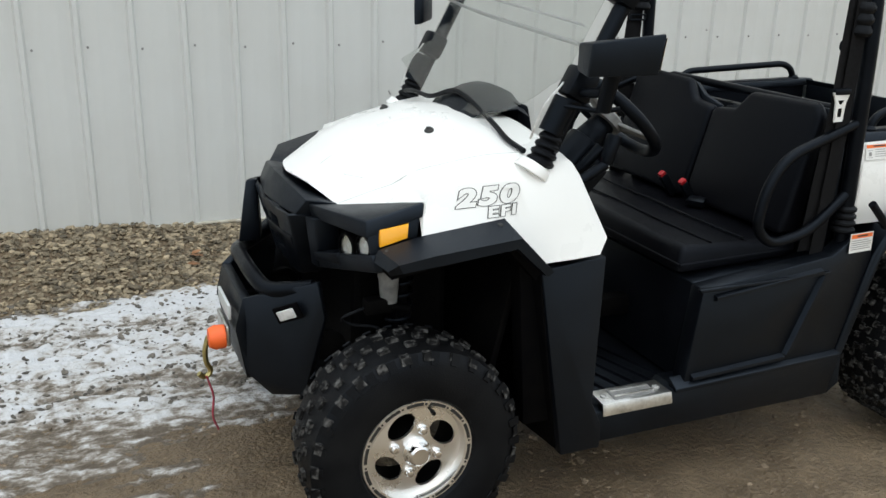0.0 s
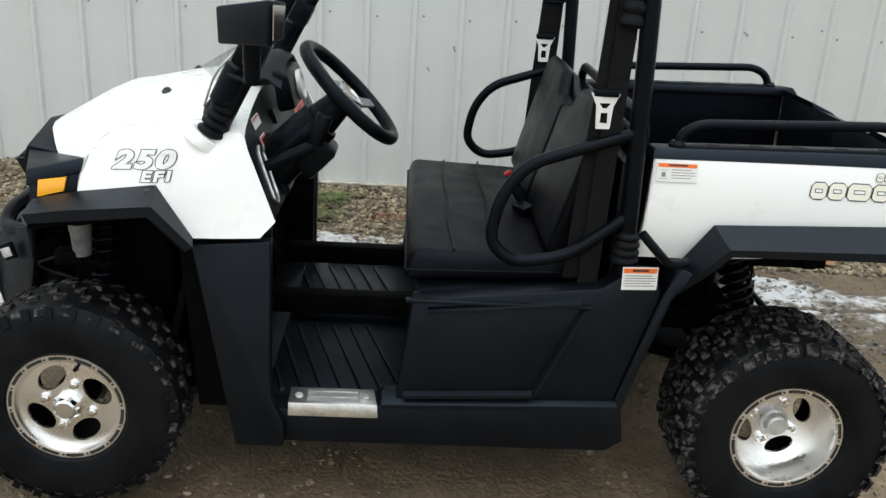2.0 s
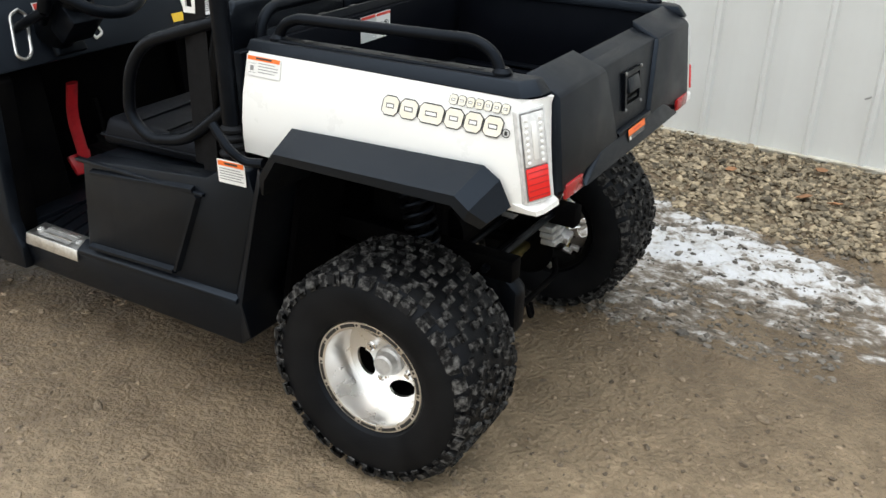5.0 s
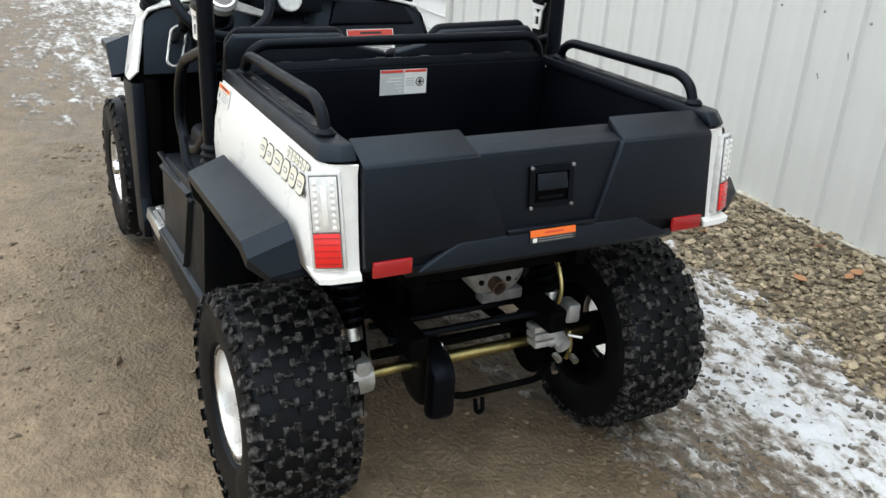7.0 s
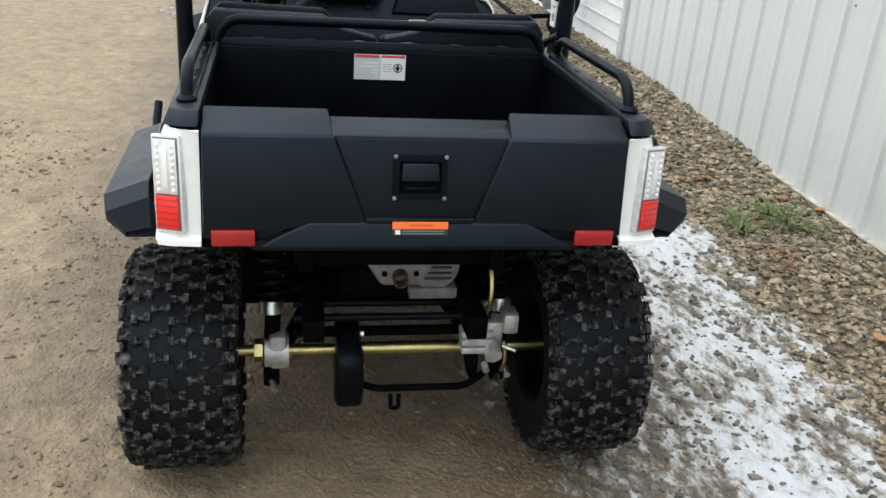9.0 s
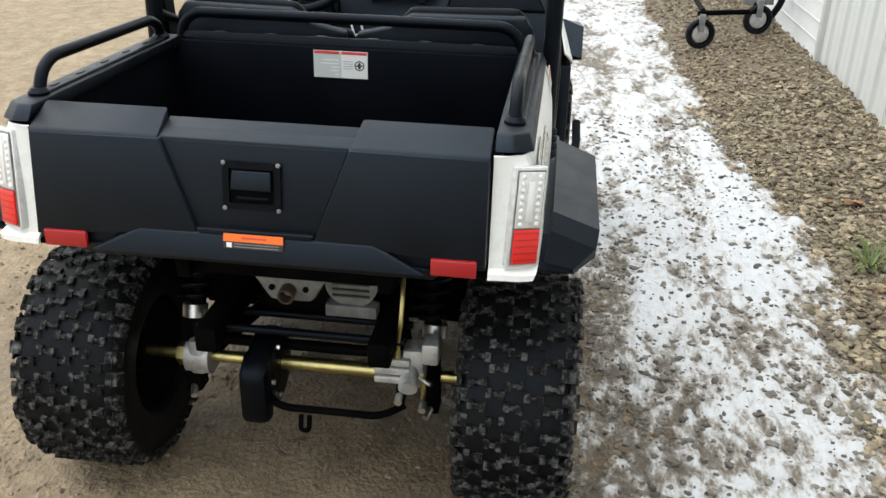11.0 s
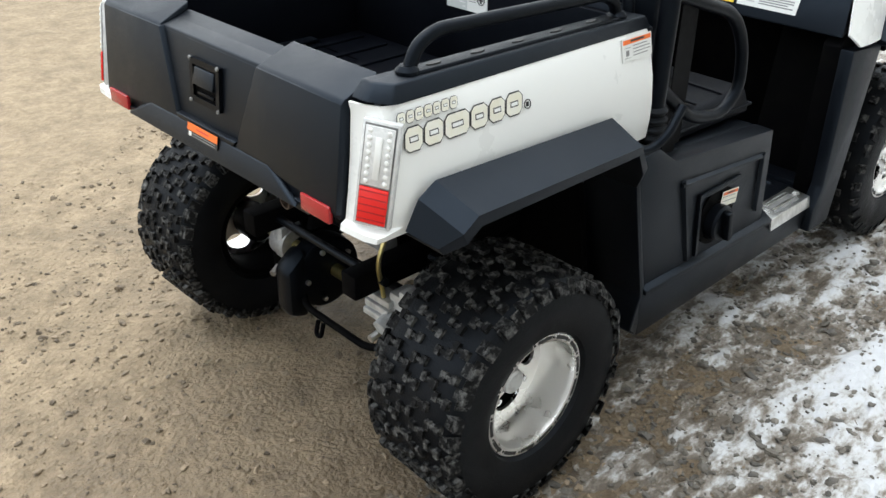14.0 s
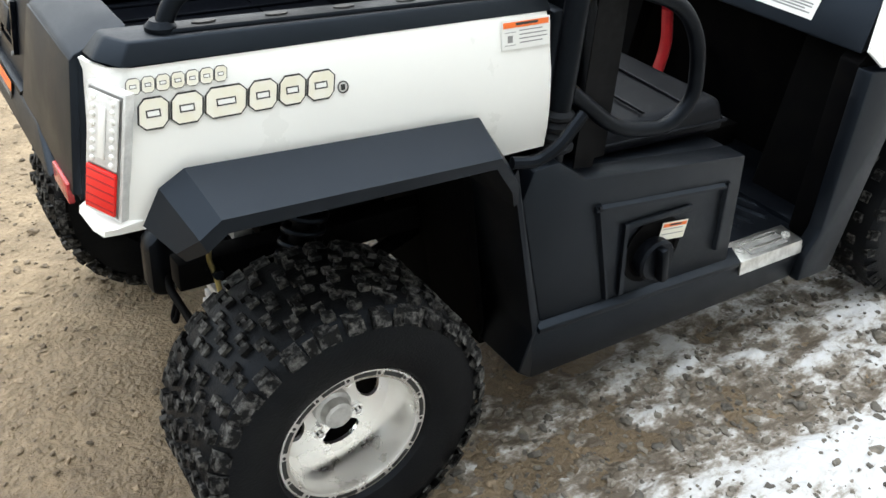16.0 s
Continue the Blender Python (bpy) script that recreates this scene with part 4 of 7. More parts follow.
for s in (-1, 1):
    st = part("step_plate", solid([(-1.395, s * 0.492, 0.318), (-1.395, s * 0.560, 0.311), (-1.395, s * 0.566, 0.278), (-1.395, s * 0.562, 0.276), (-1.395, s * 0.555, 0.305), (-1.395, s * 0.492, 0.312)], [(-1.185, s * 0.492, 0.318), (-1.175, s * 0.560, 0.311), (-1.172, s * 0.566, 0.278), (-1.172, s * 0.562, 0.276), (-1.175, s * 0.555, 0.305), (-1.185, s * 0.492, 0.312)], 0.001), M_STEEL, car, "bright metal step plate")
    part("tread_insert", solid([(-1.352, s * 0.502, 0.3175), (-1.352, s * 0.550, 0.3125), (-1.220, s * 0.550, 0.3125), (-1.220, s * 0.502, 0.3175)], [(-1.350, s * 0.504, 0.3192), (-1.350, s * 0.548, 0.3142), (-1.222, s * 0.548, 0.3142), (-1.222, s * 0.504, 0.3192)], 0), M_GREY, st, "dull grey tread field")
    part("raised_rib", merged(bx(-1.345, -1.225, s * 0.512 - 0.003, s * 0.512 + 0.003, 0.314, 0.3205, 0.001), bx(-1.345, -1.225, s * 0.536 - 0.003, s * 0.536 + 0.003, 0.312, 0.3185, 0.001)), M_STEEL, st)
    for x in (-1.372, -1.205):
        part("bolt", lathe([(0.011, 0), (0.010, 0.004), (0.005, 0.005), (0.005, 0.002), (0.001, 0.002)], (x, s * 0.526, 0.314), (0, 0, 1), 12), M_CAST, st)
floor_ob = part("cab_floor", merged(bx(-1.50, -1.08, -0.49, 0.49, 0.272, 0.292, 0.002), bx(-1.74, -1.46, -0.49, 0.49, 0.285, 0.305, 0.002)), M_PLASTIC, car, "black ribbed floor pan")
for j in range(2):
    y0 = -0.47 + 0.49 * j
    for i in range(7):
        x = -1.43 + 0.052 * i
        part("floor_rib", solid([(x, y0, 0.290), (x + 0.014, y0, 0.290), (x + 0.014 - 0.11, y0 + 0.41, 0.290), (x - 0.11, y0 + 0.41, 0.290)], [(x + 0.003, y0 + 0.01, 0.299), (x + 0.011, y0 + 0.01, 0.299), (x + 0.011 - 0.11, y0 + 0.40, 0.299), (x + 0.003 - 0.11, y0 + 0.40, 0.299)], 0), M_PLASTIC, floor_ob)
part("floor_hump", bx(-1.45, -1.08, -0.035, 0.035, 0.28, 0.335, 0.012), M_PLASTIC, floor_ob)
part("firewall", solid([(-1.735, -0.48, 0.285), (-1.735, 0.48, 0.285), (-1.60, 0.48, 0.86), (-1.60, -0.48, 0.86)], [(-1.715, -0.48, 0.285), (-1.715, 0.48, 0.285), (-1.58, 0.48, 0.86), (-1.58, -0.48, 0.86)], 0.003), M_DARK, car, "black firewall below the dash")
both("kick_panel", lambda: pr([(-1.62, 0.28), (-1.445, 0.28), (-1.440, 0.74), (-1.50, 0.80), (-1.66, 0.80)], "y", -0.535, -0.48, 0.006), M_DARK, car)
seat_base = part("seat_base", solid([(-1.105, -0.50, 0.30), (-1.105, 0.50, 0.30), (-1.095, 0.50, 0.60), (-1.095, -0.50, 0.60)], [(-0.60, -0.50, 0.25), (-0.60, 0.50, 0.25), (-0.58, 0.50, 0.63), (-0.58, -0.50, 0.63)], 0.01), M_PLASTIC, car, "matt black plastic seat base")


def door_panel():
    a = [(-1.130, 0.325), (-0.585, 0.340), (-0.500, 0.632), (-0.520, 0.690), (-0.575, 0.695), (-0.648, 0.645), (-1.098, 0.598)]
    return solid([(x, -0.552, z) for x, z in a], [(x, -0.495, z) for x, z in a], 0.006)


side_l, side_r = both("side_panel", door_panel, M_PLASTIC, car, "matt black moulded side panel")
both("quarter_panel", lambda: solid([(-0.585, -0.556, 0.335), (-0.500, -0.556, 0.628), (-0.468, -0.570, 0.715), (-0.440, -0.590, 0.705), (-0.478, -0.570, 0.630), (-0.562, -0.560, 0.322), (-0.545, -0.552, 0.225), (-0.585, -0.548, 0.192)],
                                    [(-0.585, -0.40, 0.335), (-0.500, -0.40, 0.628), (-0.468, -0.40, 0.715), (-0.440, -0.40, 0.705), (-0.478, -0.40, 0.630), (-0.562, -0.40, 0.322), (-0.545, -0.40, 0.225), (-0.585, -0.40, 0.192)], 0.005), M_PLASTIC, car, "matt black quarter panel ahead of the rear wheel")


def rim_bars(pts, y, w=0.010, d=0.010):
    """Raised ribs along a polyline on a side panel."""
    out = []
    for (x0, z0), (x1, z1) in zip(pts, pts[1:]):
        n = Vector((z1 - z0, -(x1 - x0))).normalized() * w
        out.append(solid([(x0, y, z0), (x1, y, z1), (x1 + n.x, y, z1 + n.y), (x0 + n.x, y, z0 + n.y)], [(x0 + n.x * 0.3, y + math.copysign(d, y), z0 + n.y * 0.3), (x1 + n.x * 0.3, y + math.copysign(d, y), z1 + n.y * 0.3), (x1 + n.x * 0.7, y + math.copysign(d, y), z1 + n.y * 0.7), (x0 + n.x * 0.7, y + math.copysign(d, y), z0 + n.y * 0.7)], 0))
    return merged(*out)


part("pressed_rib", rim_bars([(-1.112, 0.350), (-0.792, 0.364), (-0.690, 0.595), (-1.060, 0.560)], -0.5525, 0.020, 0.014), M_PLASTIC, side_l)
part("upper_lip", bx(-1.115, -0.66, -0.562, -0.545, 0.592, 0.602, 0.003), M_PLASTIC, side_l)
part("pressed_rib", rim_bars([(-1.048, 0.545), (-0.680, 0.580), (-0.745, 0.345)], 0.5525, 0.014, 0.009), M_PLASTIC, side_r)
part("pressed_rib", rim_bars([(-1.048, 0.545), (-1.062, 0.375)], 0.5525, 0.014, 0.009), M_PLASTIC, side_r)
cup = part("fuel_cup", merged(bx(-0.955, -0.775, 0.5525, 0.561, 0.505, 0.520, 0.004), solid([(-0.775, 0.5525, 0.52), (-0.765, 0.5525, 0.52), (-0.785, 0.5525, 0.345), (-0.795, 0.5525, 0.345)], [(-0.775, 0.561, 0.52), (-0.765, 0.561, 0.52), (-0.785, 0.561, 0.345), (-0.795, 0.561, 0.345)], 0)), M_PLASTIC, side_r)
part("fuel_recess", lathe([(0.078, 0.0), (0.078, 0.004), (0.066, 0.0045), (0.062, 0.001), (0.001, 0.001)], (-0.862, 0.5525, 0.435), (0, 1, 0), 28), M_DARK, side_r)
cap = part("fuel_cap", lathe([(0.045, 0), (0.047, 0.008), (0.047, 0.024), (0.042, 0.030), (0.001, 0.031)], (-0.858, 0.5535, 0.420), (0, 1, 0), 24), M_TUBE, side_r, "round black fuel cap")
part("cap_grip", turned(bx(-0.010, 0.010, 0, 0.022, -0.042, 0.042, 0.006), Matrix.Translation((-0.858, 0.583, 0.420)) @ pose(0, 0, 0, 0, 12, 0)), M_TUBE, side_r)
warning_label(side_r, axes_at((-0.872, 0.5575, 0.452), (-1, 0, -0.12), (0, 0, 1)), 0.075, 0.042, M_ORANGE, 2, False, M_GOLD)

# seats
seat = part("seat_cushion", solid([(-1.125, -0.468, 0.612), (-1.125, 0.468, 0.612), (-0.70, 0.468, 0.625), (-0.70, -0.468, 0.625)], [(-1.105, -0.455, 0.690), (-1.105, 0.455, 0.690), (-0.70, 0.455, 0.675), (-0.70, -0.455, 0.675)], 0.022, 4), M_VINYL, car, "black vinyl bench seat cushion with stitched seams", 60)
for x in (-1.0, -0.885):
    part("seam", tube([(x, -0.44, 0.688), (x - 0.01, -0.2, 0.6905), (x, 0, 0.6895), (x - 0.01, 0.2, 0.6905), (x, 0.44, 0.688)], 0.0035, 0.05, 6), M_VINYL, seat)
part("piping", tube([(-1.118, -0.463, 0.640), (-1.118, 0.463, 0.640)], 0.004, seg=8), M_VINYL, seat)
part("piping", tube([(-1.118, -0.464, 0.640), (-0.72, -0.464, 0.648)], 0.004, seg=8), M_VINYL, seat)
part("piping", tube([(-1.118, 0.464, 0.640), (-0.72, 0.464, 0.648)], 0.004, seg=8), M_VINYL, seat)


def backrest():
    f = [(-0.455, 0.69), (-0.004, 0.69), (-0.004, 0.985), (-0.10, 0.995), (-0.150, 1.055), (-0.425, 1.062), (-0.455, 1.03)]
    return solid([(-0.775 + 0.10 * (z - 0.69) / 0.36, y, z) for y, z in f], [(-0.690 + 0.05 * (z - 0.69) / 0.36, y, z) for y, z in f], 0.022, 3)


bl, br = both("backrest", backrest, M_VINYL, car, "black vinyl seat back", 60)
both("backrest_shell", lambda: solid([(-0.668, -0.45, 0.66), (-0.668, -0.015, 0.66), (-0.648, -0.015, 0.99), (-0.645, -0.10, 1.01), (-0.640, -0.155, 1.045), (-0.640, -0.44, 1.05), (-0.640, -0.462, 1.02)], [(-0.648, -0.45, 0.66), (-0.648, -0.015, 0.66), (-0.625, -0.015, 0.985), (-0.622, -0.10, 1.005), (-0.620, -0.155, 1.038), (-0.620, -0.44, 1.043), (-0.620, -0.462, 1.015)], 0.006), M_PLASTIC, car, "black moulded seat back shell", 40)
part("rear_bulkhead", bx(-0.615, -0.585, -0.47, 0.47, 0.45, 0.94, 0.006), M_PLASTIC, car, "black bulkhead behind the seats")
for s in (-1, 1):
    for y in (0.10, 0.30):
        part("bulkhead_screw", lathe([(0.010, 0), (0.008, 0.004), (0.001, 0.005)], (-0.584, s * y, 0.925), (1, 0, 0), 10), M_INK, car)

# belts and buckles
def strap(pts, half):
    """A woven band along a polyline, broad along the vehicle."""
    out = []
    for (x0, y0, z0), (x1, y1, z1) in zip(pts, pts[1:]):
        out.append(solid([(x0 - half, y0 - 0.001, z0), (x0 + half, y0 - 0.001, z0), (x0 + half, y0 + 0.001, z0), (x0 - half, y0 + 0.001, z0)],
                         [(x1 - half, y1 - 0.001, z1), (x1 + half, y1 - 0.001, z1), (x1 + half, y1 + 0.001, z1), (x1 - half, y1 + 0.001, z1)], 0))
    return merged(*out)


for s in (-1, 1):
    bt = part("seat_belt", merged(strap([(-0.662, s * 0.507, 1.50), (-0.668, s * 0.507, 1.36), (-0.684, s * 0.512, 1.07), (-0.698, s * 0.505, 0.86), (-0.708, s * 0.497, 0.65)], 0.027), strap([(-0.650, s * 0.516, 1.36), (-0.664, s * 0.518, 1.0), (-0.675, s * 0.507, 0.64)], 0.024)), M_BELT, car, "black seat belt webbing")
    tg = holed([(-0.016, -0.035), (0.016, -0.035), (0.020, 0.018), (0.034, 0.046), (-0.034, 0.046), (-0.020, 0.018)], [[(-0.009, -0.022), (0.009, -0.022), (0.008, 0.002), (-0.008, 0.002)], [(-0.014, 0.024), (0.014, 0.024), (0.004, 0.012), (-0.004, 0.012)]], 0.005)
    part("belt_tongue", tg, M_LABEL, bt, "pale metal belt tongue", 0, axes_at((-0.684, s * 0.512 - 0.010, 1.062), (1, 0.1, 0), (0, 0, 1)))
    part("tongue_grip", turned(bx(-0.03, 0.03, -0.006, 0.008, 0.038, 0.056, 0.004), axes_at((-0.684, s * 0.512 - 0.008, 1.062), (1, 0, 0), (0, 1, 0))), M_TUBE, bt)
    part("adjuster_boot", bellows((-0.645, s * 0.508, 1.255), (-0.640, s * 0.510, 1.345), 0.032, 0.030, 3), M_RUBBER, bt)
    part("adjuster_ring", tube([(-0.695, s * 0.50, 1.222), (-0.63, s * 0.50, 1.222), (-0.63, s * 0.50, 1.240), (-0.695, s * 0.50, 1.240), (-0.695, s * 0.50, 1.222)], 0.004, 0.008, 8), M_TUBE, bt)
for y in (0.05, -0.06):
    bk = part("belt_buckle", turned(bx(-0.014, 0.014, -0.012, 0.012, -0.05, 0.035, 0.005), Matrix.Translation((-0.80, y, 0.725)) @ pose(0, 0, 0, 0, -35, 0)), M_TUBE, car, "black belt buckle with a red button")
    part("release_button", turned(bx(-0.011, 0.011, -0.010, 0.010, 0.035, 0.048, 0.003), Matrix.Translation((-0.80, y, 0.725)) @ pose(0, 0, 0, 0, -35, 0)), M_REDPAINT, bk)
part("belt_buckle_stalk", turned(bx(-0.02, 0.02, -0.03, 0.03, -0.012, 0.012, 0.006), Matrix.Translation((-0.79, -0.10, 0.70)) @ pose(0, 0, 0, 0, -15, 30)), M_TUBE, car)

# ---- roll cage, grab rails ----
cage = part("roll_cage", tube([(-0.588, -0.512, 0.66), (-0.605, -0.515, 1.28), (-0.62, -0.49, 1.74), (-0.62, -0.42, 1.80), (-0.62, 0.42, 1.80), (-0.62, 0.49, 1.74), (-0.605, 0.515, 1.28), (-0.588, 0.512, 0.66)], 0.0215, 0.1), M_TUBE, car, "black tubular roll cage")
for s in (-1, 1):
    part("front_pillar", tube([(-1.59, s * 0.47, 0.92), (-1.535, s * 0.470, 1.03), (-1.375, s * 0.470, 1.335), (-1.17, s * 0.455, 1.70), (-1.08, s * 0.44, 1.80), (-0.62, s * 0.43, 1.80)], 0.021, 0.08), M_TUBE, cage)
    part("pillar_boot", bellows((-1.582, s * 0.472, 0.958), (-1.540, s * 0.470, 1.050), 0.036, 0.028, 5), M_RUBBER, cage, "ribbed black rubber pillar boot")
    part("pillar_flange", cyl((-1.606, s * 0.473, 0.938), (-1.590, s * 0.472, 0.960), 0.050, 0.041, 24, 0.003), M_WHITE, hood, "white raised collar on the hood")
    part("pillar_sleeve", cyl((-1.556, s * 0.470, 1.035), (-1.515, s * 0.470, 1.115), 0.030, 0.031, 20), M_TUBE, cage)
    part("hinge_clamp", turned(bx(-0.032, 0.036, -0.034, 0.034, -0.038, 0.04, 0.012), Matrix.Translation((-1.487, s * 0.470, 1.15)) @ pose(0, 0, 0, 0, 28, 0)), M_TUBE, cage, "black windscreen clamp")
    part("upper_clamp", turned(bx(-0.036, 0.030, -0.034, 0.034, -0.034, 0.04, 0.012), Matrix.Translation((-1.372, s * 0.470, 1.365)) @ pose(0, 0, 0, 0, 28, 0)), M_TUBE, cage)
    part("clamp_wire", tube([(-1.60, s * 0.455, 1.02), (-1.572, s * 0.46, 1.10), (-1.52, s * 0.462, 1.155)], 0.003, 0.03, 6), M_STEEL, cage)
    part("pillar_base_boot", bellows((-0.592, s * 0.512, 0.70), (-0.590, s * 0.512, 0.78), 0.034, 0.030, 4), M_RUBBER, cage)
    part("grab_rail", tube([(-0.605, s * 0.515, 1.018), (-0.845, s * 0.522, 0.938), (-0.905, s * 0.525, 0.86), (-0.925, s * 0.525, 0.745), (-0.865, s * 0.522, 0.692), (-0.735, s * 0.520, 0.712), (-0.605, s * 0.515, 0.812)], 0.0148, 0.055), M_TUBE, cage, "black tubular grab rail")
    part("release_lever", tube([(-0.578, s * 0.588, 0.802), (-0.530, s * 0.592, 0.752), (-0.50, s * 0.575, 0.722), (-0.455, s * 0.565, 0.726)], 0.011, 0.02, 10), M_TUBE, car, "black tilt-bed release lever")

# windscreen, mirror
wy = [-0.44, -0.22, 0, 0.22, 0.44]
ws = [[(-1.600 + 0.03 * abs(y) - 0.02, y, 1.03 + 0.10 * max(0, (abs(y) - 0.22)) / 0.22 * 0.8) for y in wy], [(-1.505, y, 1.17) for y in wy], [(-1.452 - 0.04 * (1 - (y / 0.44) ** 2), y, 1.27) for y in wy], [(-1.425 - 0.04 * (1 - (y / 0.44) ** 2), y, 1.32) for y in wy], [(-1.30, y, 1.55) for y in wy], [(-1.20, y, 1.73) for y in wy]]
glass = part("windscreen", skin(ws, 0.003, 0), M_GLASS, car, "clear folding plastic windscreen", 30)
glass.visible_shadow = False
for dz, r in ((0.0, 0.013), (0.048, 0.007)):
    part("windscreen_fold", tube([(-1.456, -0.43, 1.238 + dz), (-1.492, -0.20, 1.262 + dz), (-1.498, 0.05, 1.278 + dz), (-1.446, 0.43, 1.297 + dz)], r, 0.2, 10, 0.3), M_FOLD, glass, "pale fold strip across the windscreen")
mir = part("side_mirror", solid([(-1.536, -0.606, 1.262), (-1.412, -0.708, 1.290), (-1.417, -0.695, 1.197), (-1.536, -0.592, 1.182)], [(-1.525, -0.525, 1.255), (-1.385, -0.632, 1.280), (-1.390, -0.632, 1.205), (-1.525, -0.525, 1.19)], 0.006), M_PLASTIC, car, "angular black side mirror")
part("mirror_glass", solid([(-1.389, -0.640, 1.273), (-1.404, -0.696, 1.279), (-1.407, -0.686, 1.208), (-1.394, -0.64, 1.212)], [(-1.387, -0.639, 1.273), (-1.402, -0.695, 1.279), (-1.405, -0.685, 1.208), (-1.392, -0.639, 1.212)], 0), M_CHROME, mir)
part("mirror_arm", merged(tube([(-1.50, -0.47, 1.13), (-1.47, -0.56, 1.14), (-1.465, -0.60, 1.20)], 0.012, 0.03), cyl((-1.47, -0.565, 1.10), (-1.465, -0.59, 1.20), 0.018, 0.02), tube([(-1.55, -0.475, 1.105), (-1.47, -0.56, 1.098), (-1.43, -0.575, 1.105)], 0.006, 0.02, 8)), M_TUBE, mir)

part("side_mirror", solid([(-1.520, 0.560, 1.315), (-1.470, 0.640, 1.325), (-1.470, 0.630, 1.215), (-1.520, 0.555, 1.205)], [(-1.490, 0.545, 1.310), (-1.430, 0.610, 1.318), (-1.430, 0.605, 1.222), (-1.490, 0.545, 1.212)], 0.008), M_PLASTIC, car, "angular black side mirror")

# cowl and dash
cowl = part("instrument_cowl", skin([[(-1.625, -0.13, 1.008), (-1.645, -0.04, 1.004), (-1.645, 0.06, 1.004), (-1.62, 0.15, 1.008)], [(-1.59, -0.16, 1.035), (-1.60, -0.06, 1.062), (-1.60, 0.07, 1.062), (-1.585, 0.17, 1.035)], [(-1.50, -0.19, 1.045), (-1.50, -0.07, 1.085), (-1.50, 0.08, 1.085), (-1.50, 0.20, 1.045)], [(-1.46, -0.19, 1.02), (-1.46, -0.07, 1.07), (-1.46, 0.08, 1.07), (-1.46, 0.20, 1.02)]], 0.004, 1), M_PLASTIC, car, "black instrument cowl on the hood", 40)
part("wiring_loom", tube([(-1.60, 0.42, 1.01), (-1.62, 0.30, 1.03), (-1.63, 0.12, 1.035), (-1.605, 0.0, 1.078), (-1.60, -0.12, 1.055), (-1.60, -0.26, 1.018), (-1.615, -0.36, 1.0), (-1.602, -0.43, 0.985)], 0.007, 0.05, 10), M_RUBBER, car, "black wiring loom over the hood")


def dash_pt(y, z, lift=0.0):
    return (-1.428 - 0.40 * (z - 0.76) + lift, y, z)


dash_poly = [(-0.515, 0.930), (-0.46, 0.965), (-0.20, 1.005), (0.20, 1.005), (0.46, 0.965), (0.515, 0.930), (0.535, 0.765), (-0.535, 0.765)]
dash = part("dashboard", solid([dash_pt(y, z) for y, z in dash_poly], [(dash_pt(y, z)[0] - 0.07, y * 0.97, z) for y, z in dash_poly], 0.006), M_PLASTIC, car, "matt black moulded dashboard", 40)
DN = Vector((1, 0, 0.40)).normalized()


def dash_m(y, z, lift=0.002):
    return axes_at(Vector(dash_pt(y, z)) + DN * lift, (0, 1, 0), (-0.40, 0, 1))


part("instrument_pod", solid([(-1.47, -0.16, 0.95), (-1.47, 0.10, 0.95), (-1.49, 0.10, 1.06), (-1.49, -0.16, 1.06)], [(-1.425, -0.15, 0.96), (-1.425, 0.09, 0.96), (-1.445, 0.09, 1.045), (-1.445, -0.15, 1.045)], 0.008), M_TUBE, dash, "black instrument pod")
part("gauge", lathe([(0.042, 0), (0.042, 0.010), (0.036, 0.012), (0.036, 0.006), (0.001, 0.006)], (-1.432, -0.03, 1.005), (1, 0, 0.25), 32), M_CLEAR, dash, "round instrument dial with a pale bezel")
for yy in (-0.115, 0.05):
    part("switch", turned(bx(-0.012, 0.012, -0.02, 0.02, 0, 0.010, 0.003), dash_m(yy, 0.93)), M_TUBE, dash)
part("gear_gate", tube([(Vector(dash_pt(y, z)) + DN * 0.004) for y, z in ((-0.395, 0.915), (-0.425, 0.905), (-0.455, 0.80), (-0.43, 0.785), (-0.405, 0.80), (-0.375, 0.90), (-0.395, 0.915))], 0.005, 0.02, 8), M_STEEL, dash, "bright metal shift gate surround")
part("gear_lever", merged(cyl(dash_pt(-0.42, 0.87), (-1.35, -0.41, 0.93), 0.013, 0.015), cyl((-1.35, -0.41, 0.93), (-1.325, -0.405, 1.005), 0.019, 0.021, 16, 0.005)), M_TUBE, dash, "black gear lever")
warning_label(dash, dash_m(-0.345, 0.855), 0.065, 0.075, M_LRED, 7, False)
warning_label(dash, dash_m(-0.355, 0.945), 0.09, 0.028, M_LRED, 1, False)
warning_label(dash, dash_m(0.20, 0.795), 0.185, 0.098, M_LRED, 8, True)
part("yellow_label", bx(0, 0.05, 0, 0.028, 0, 0.001, 0), M_YELLOW, dash, "yellow notice label", 0, dash_m(0.14, 0.795))
part("key_loop", tube([(Vector(dash_pt(y, z)) + DN * 0.006) for y, z in ((-0.18, 0.80), (-0.20, 0.85), (-0.165, 0.855), (-0.15, 0.81), (-0.18, 0.80))], 0.004, 0.01, 8), M_LED, dash)
part("glove_panel", solid([Vector(dash_pt(y, z)) + DN * 0.001 for y, z in ((0.13, 0.90), (0.48, 0.90), (0.44, 0.97), (0.16, 0.985))], [Vector(dash_pt(y, z)) + DN * 0.012 for y, z in ((0.14, 0.905), (0.47, 0.905), (0.43, 0.965), (0.17, 0.98))], 0.004), M_TUBE, dash)
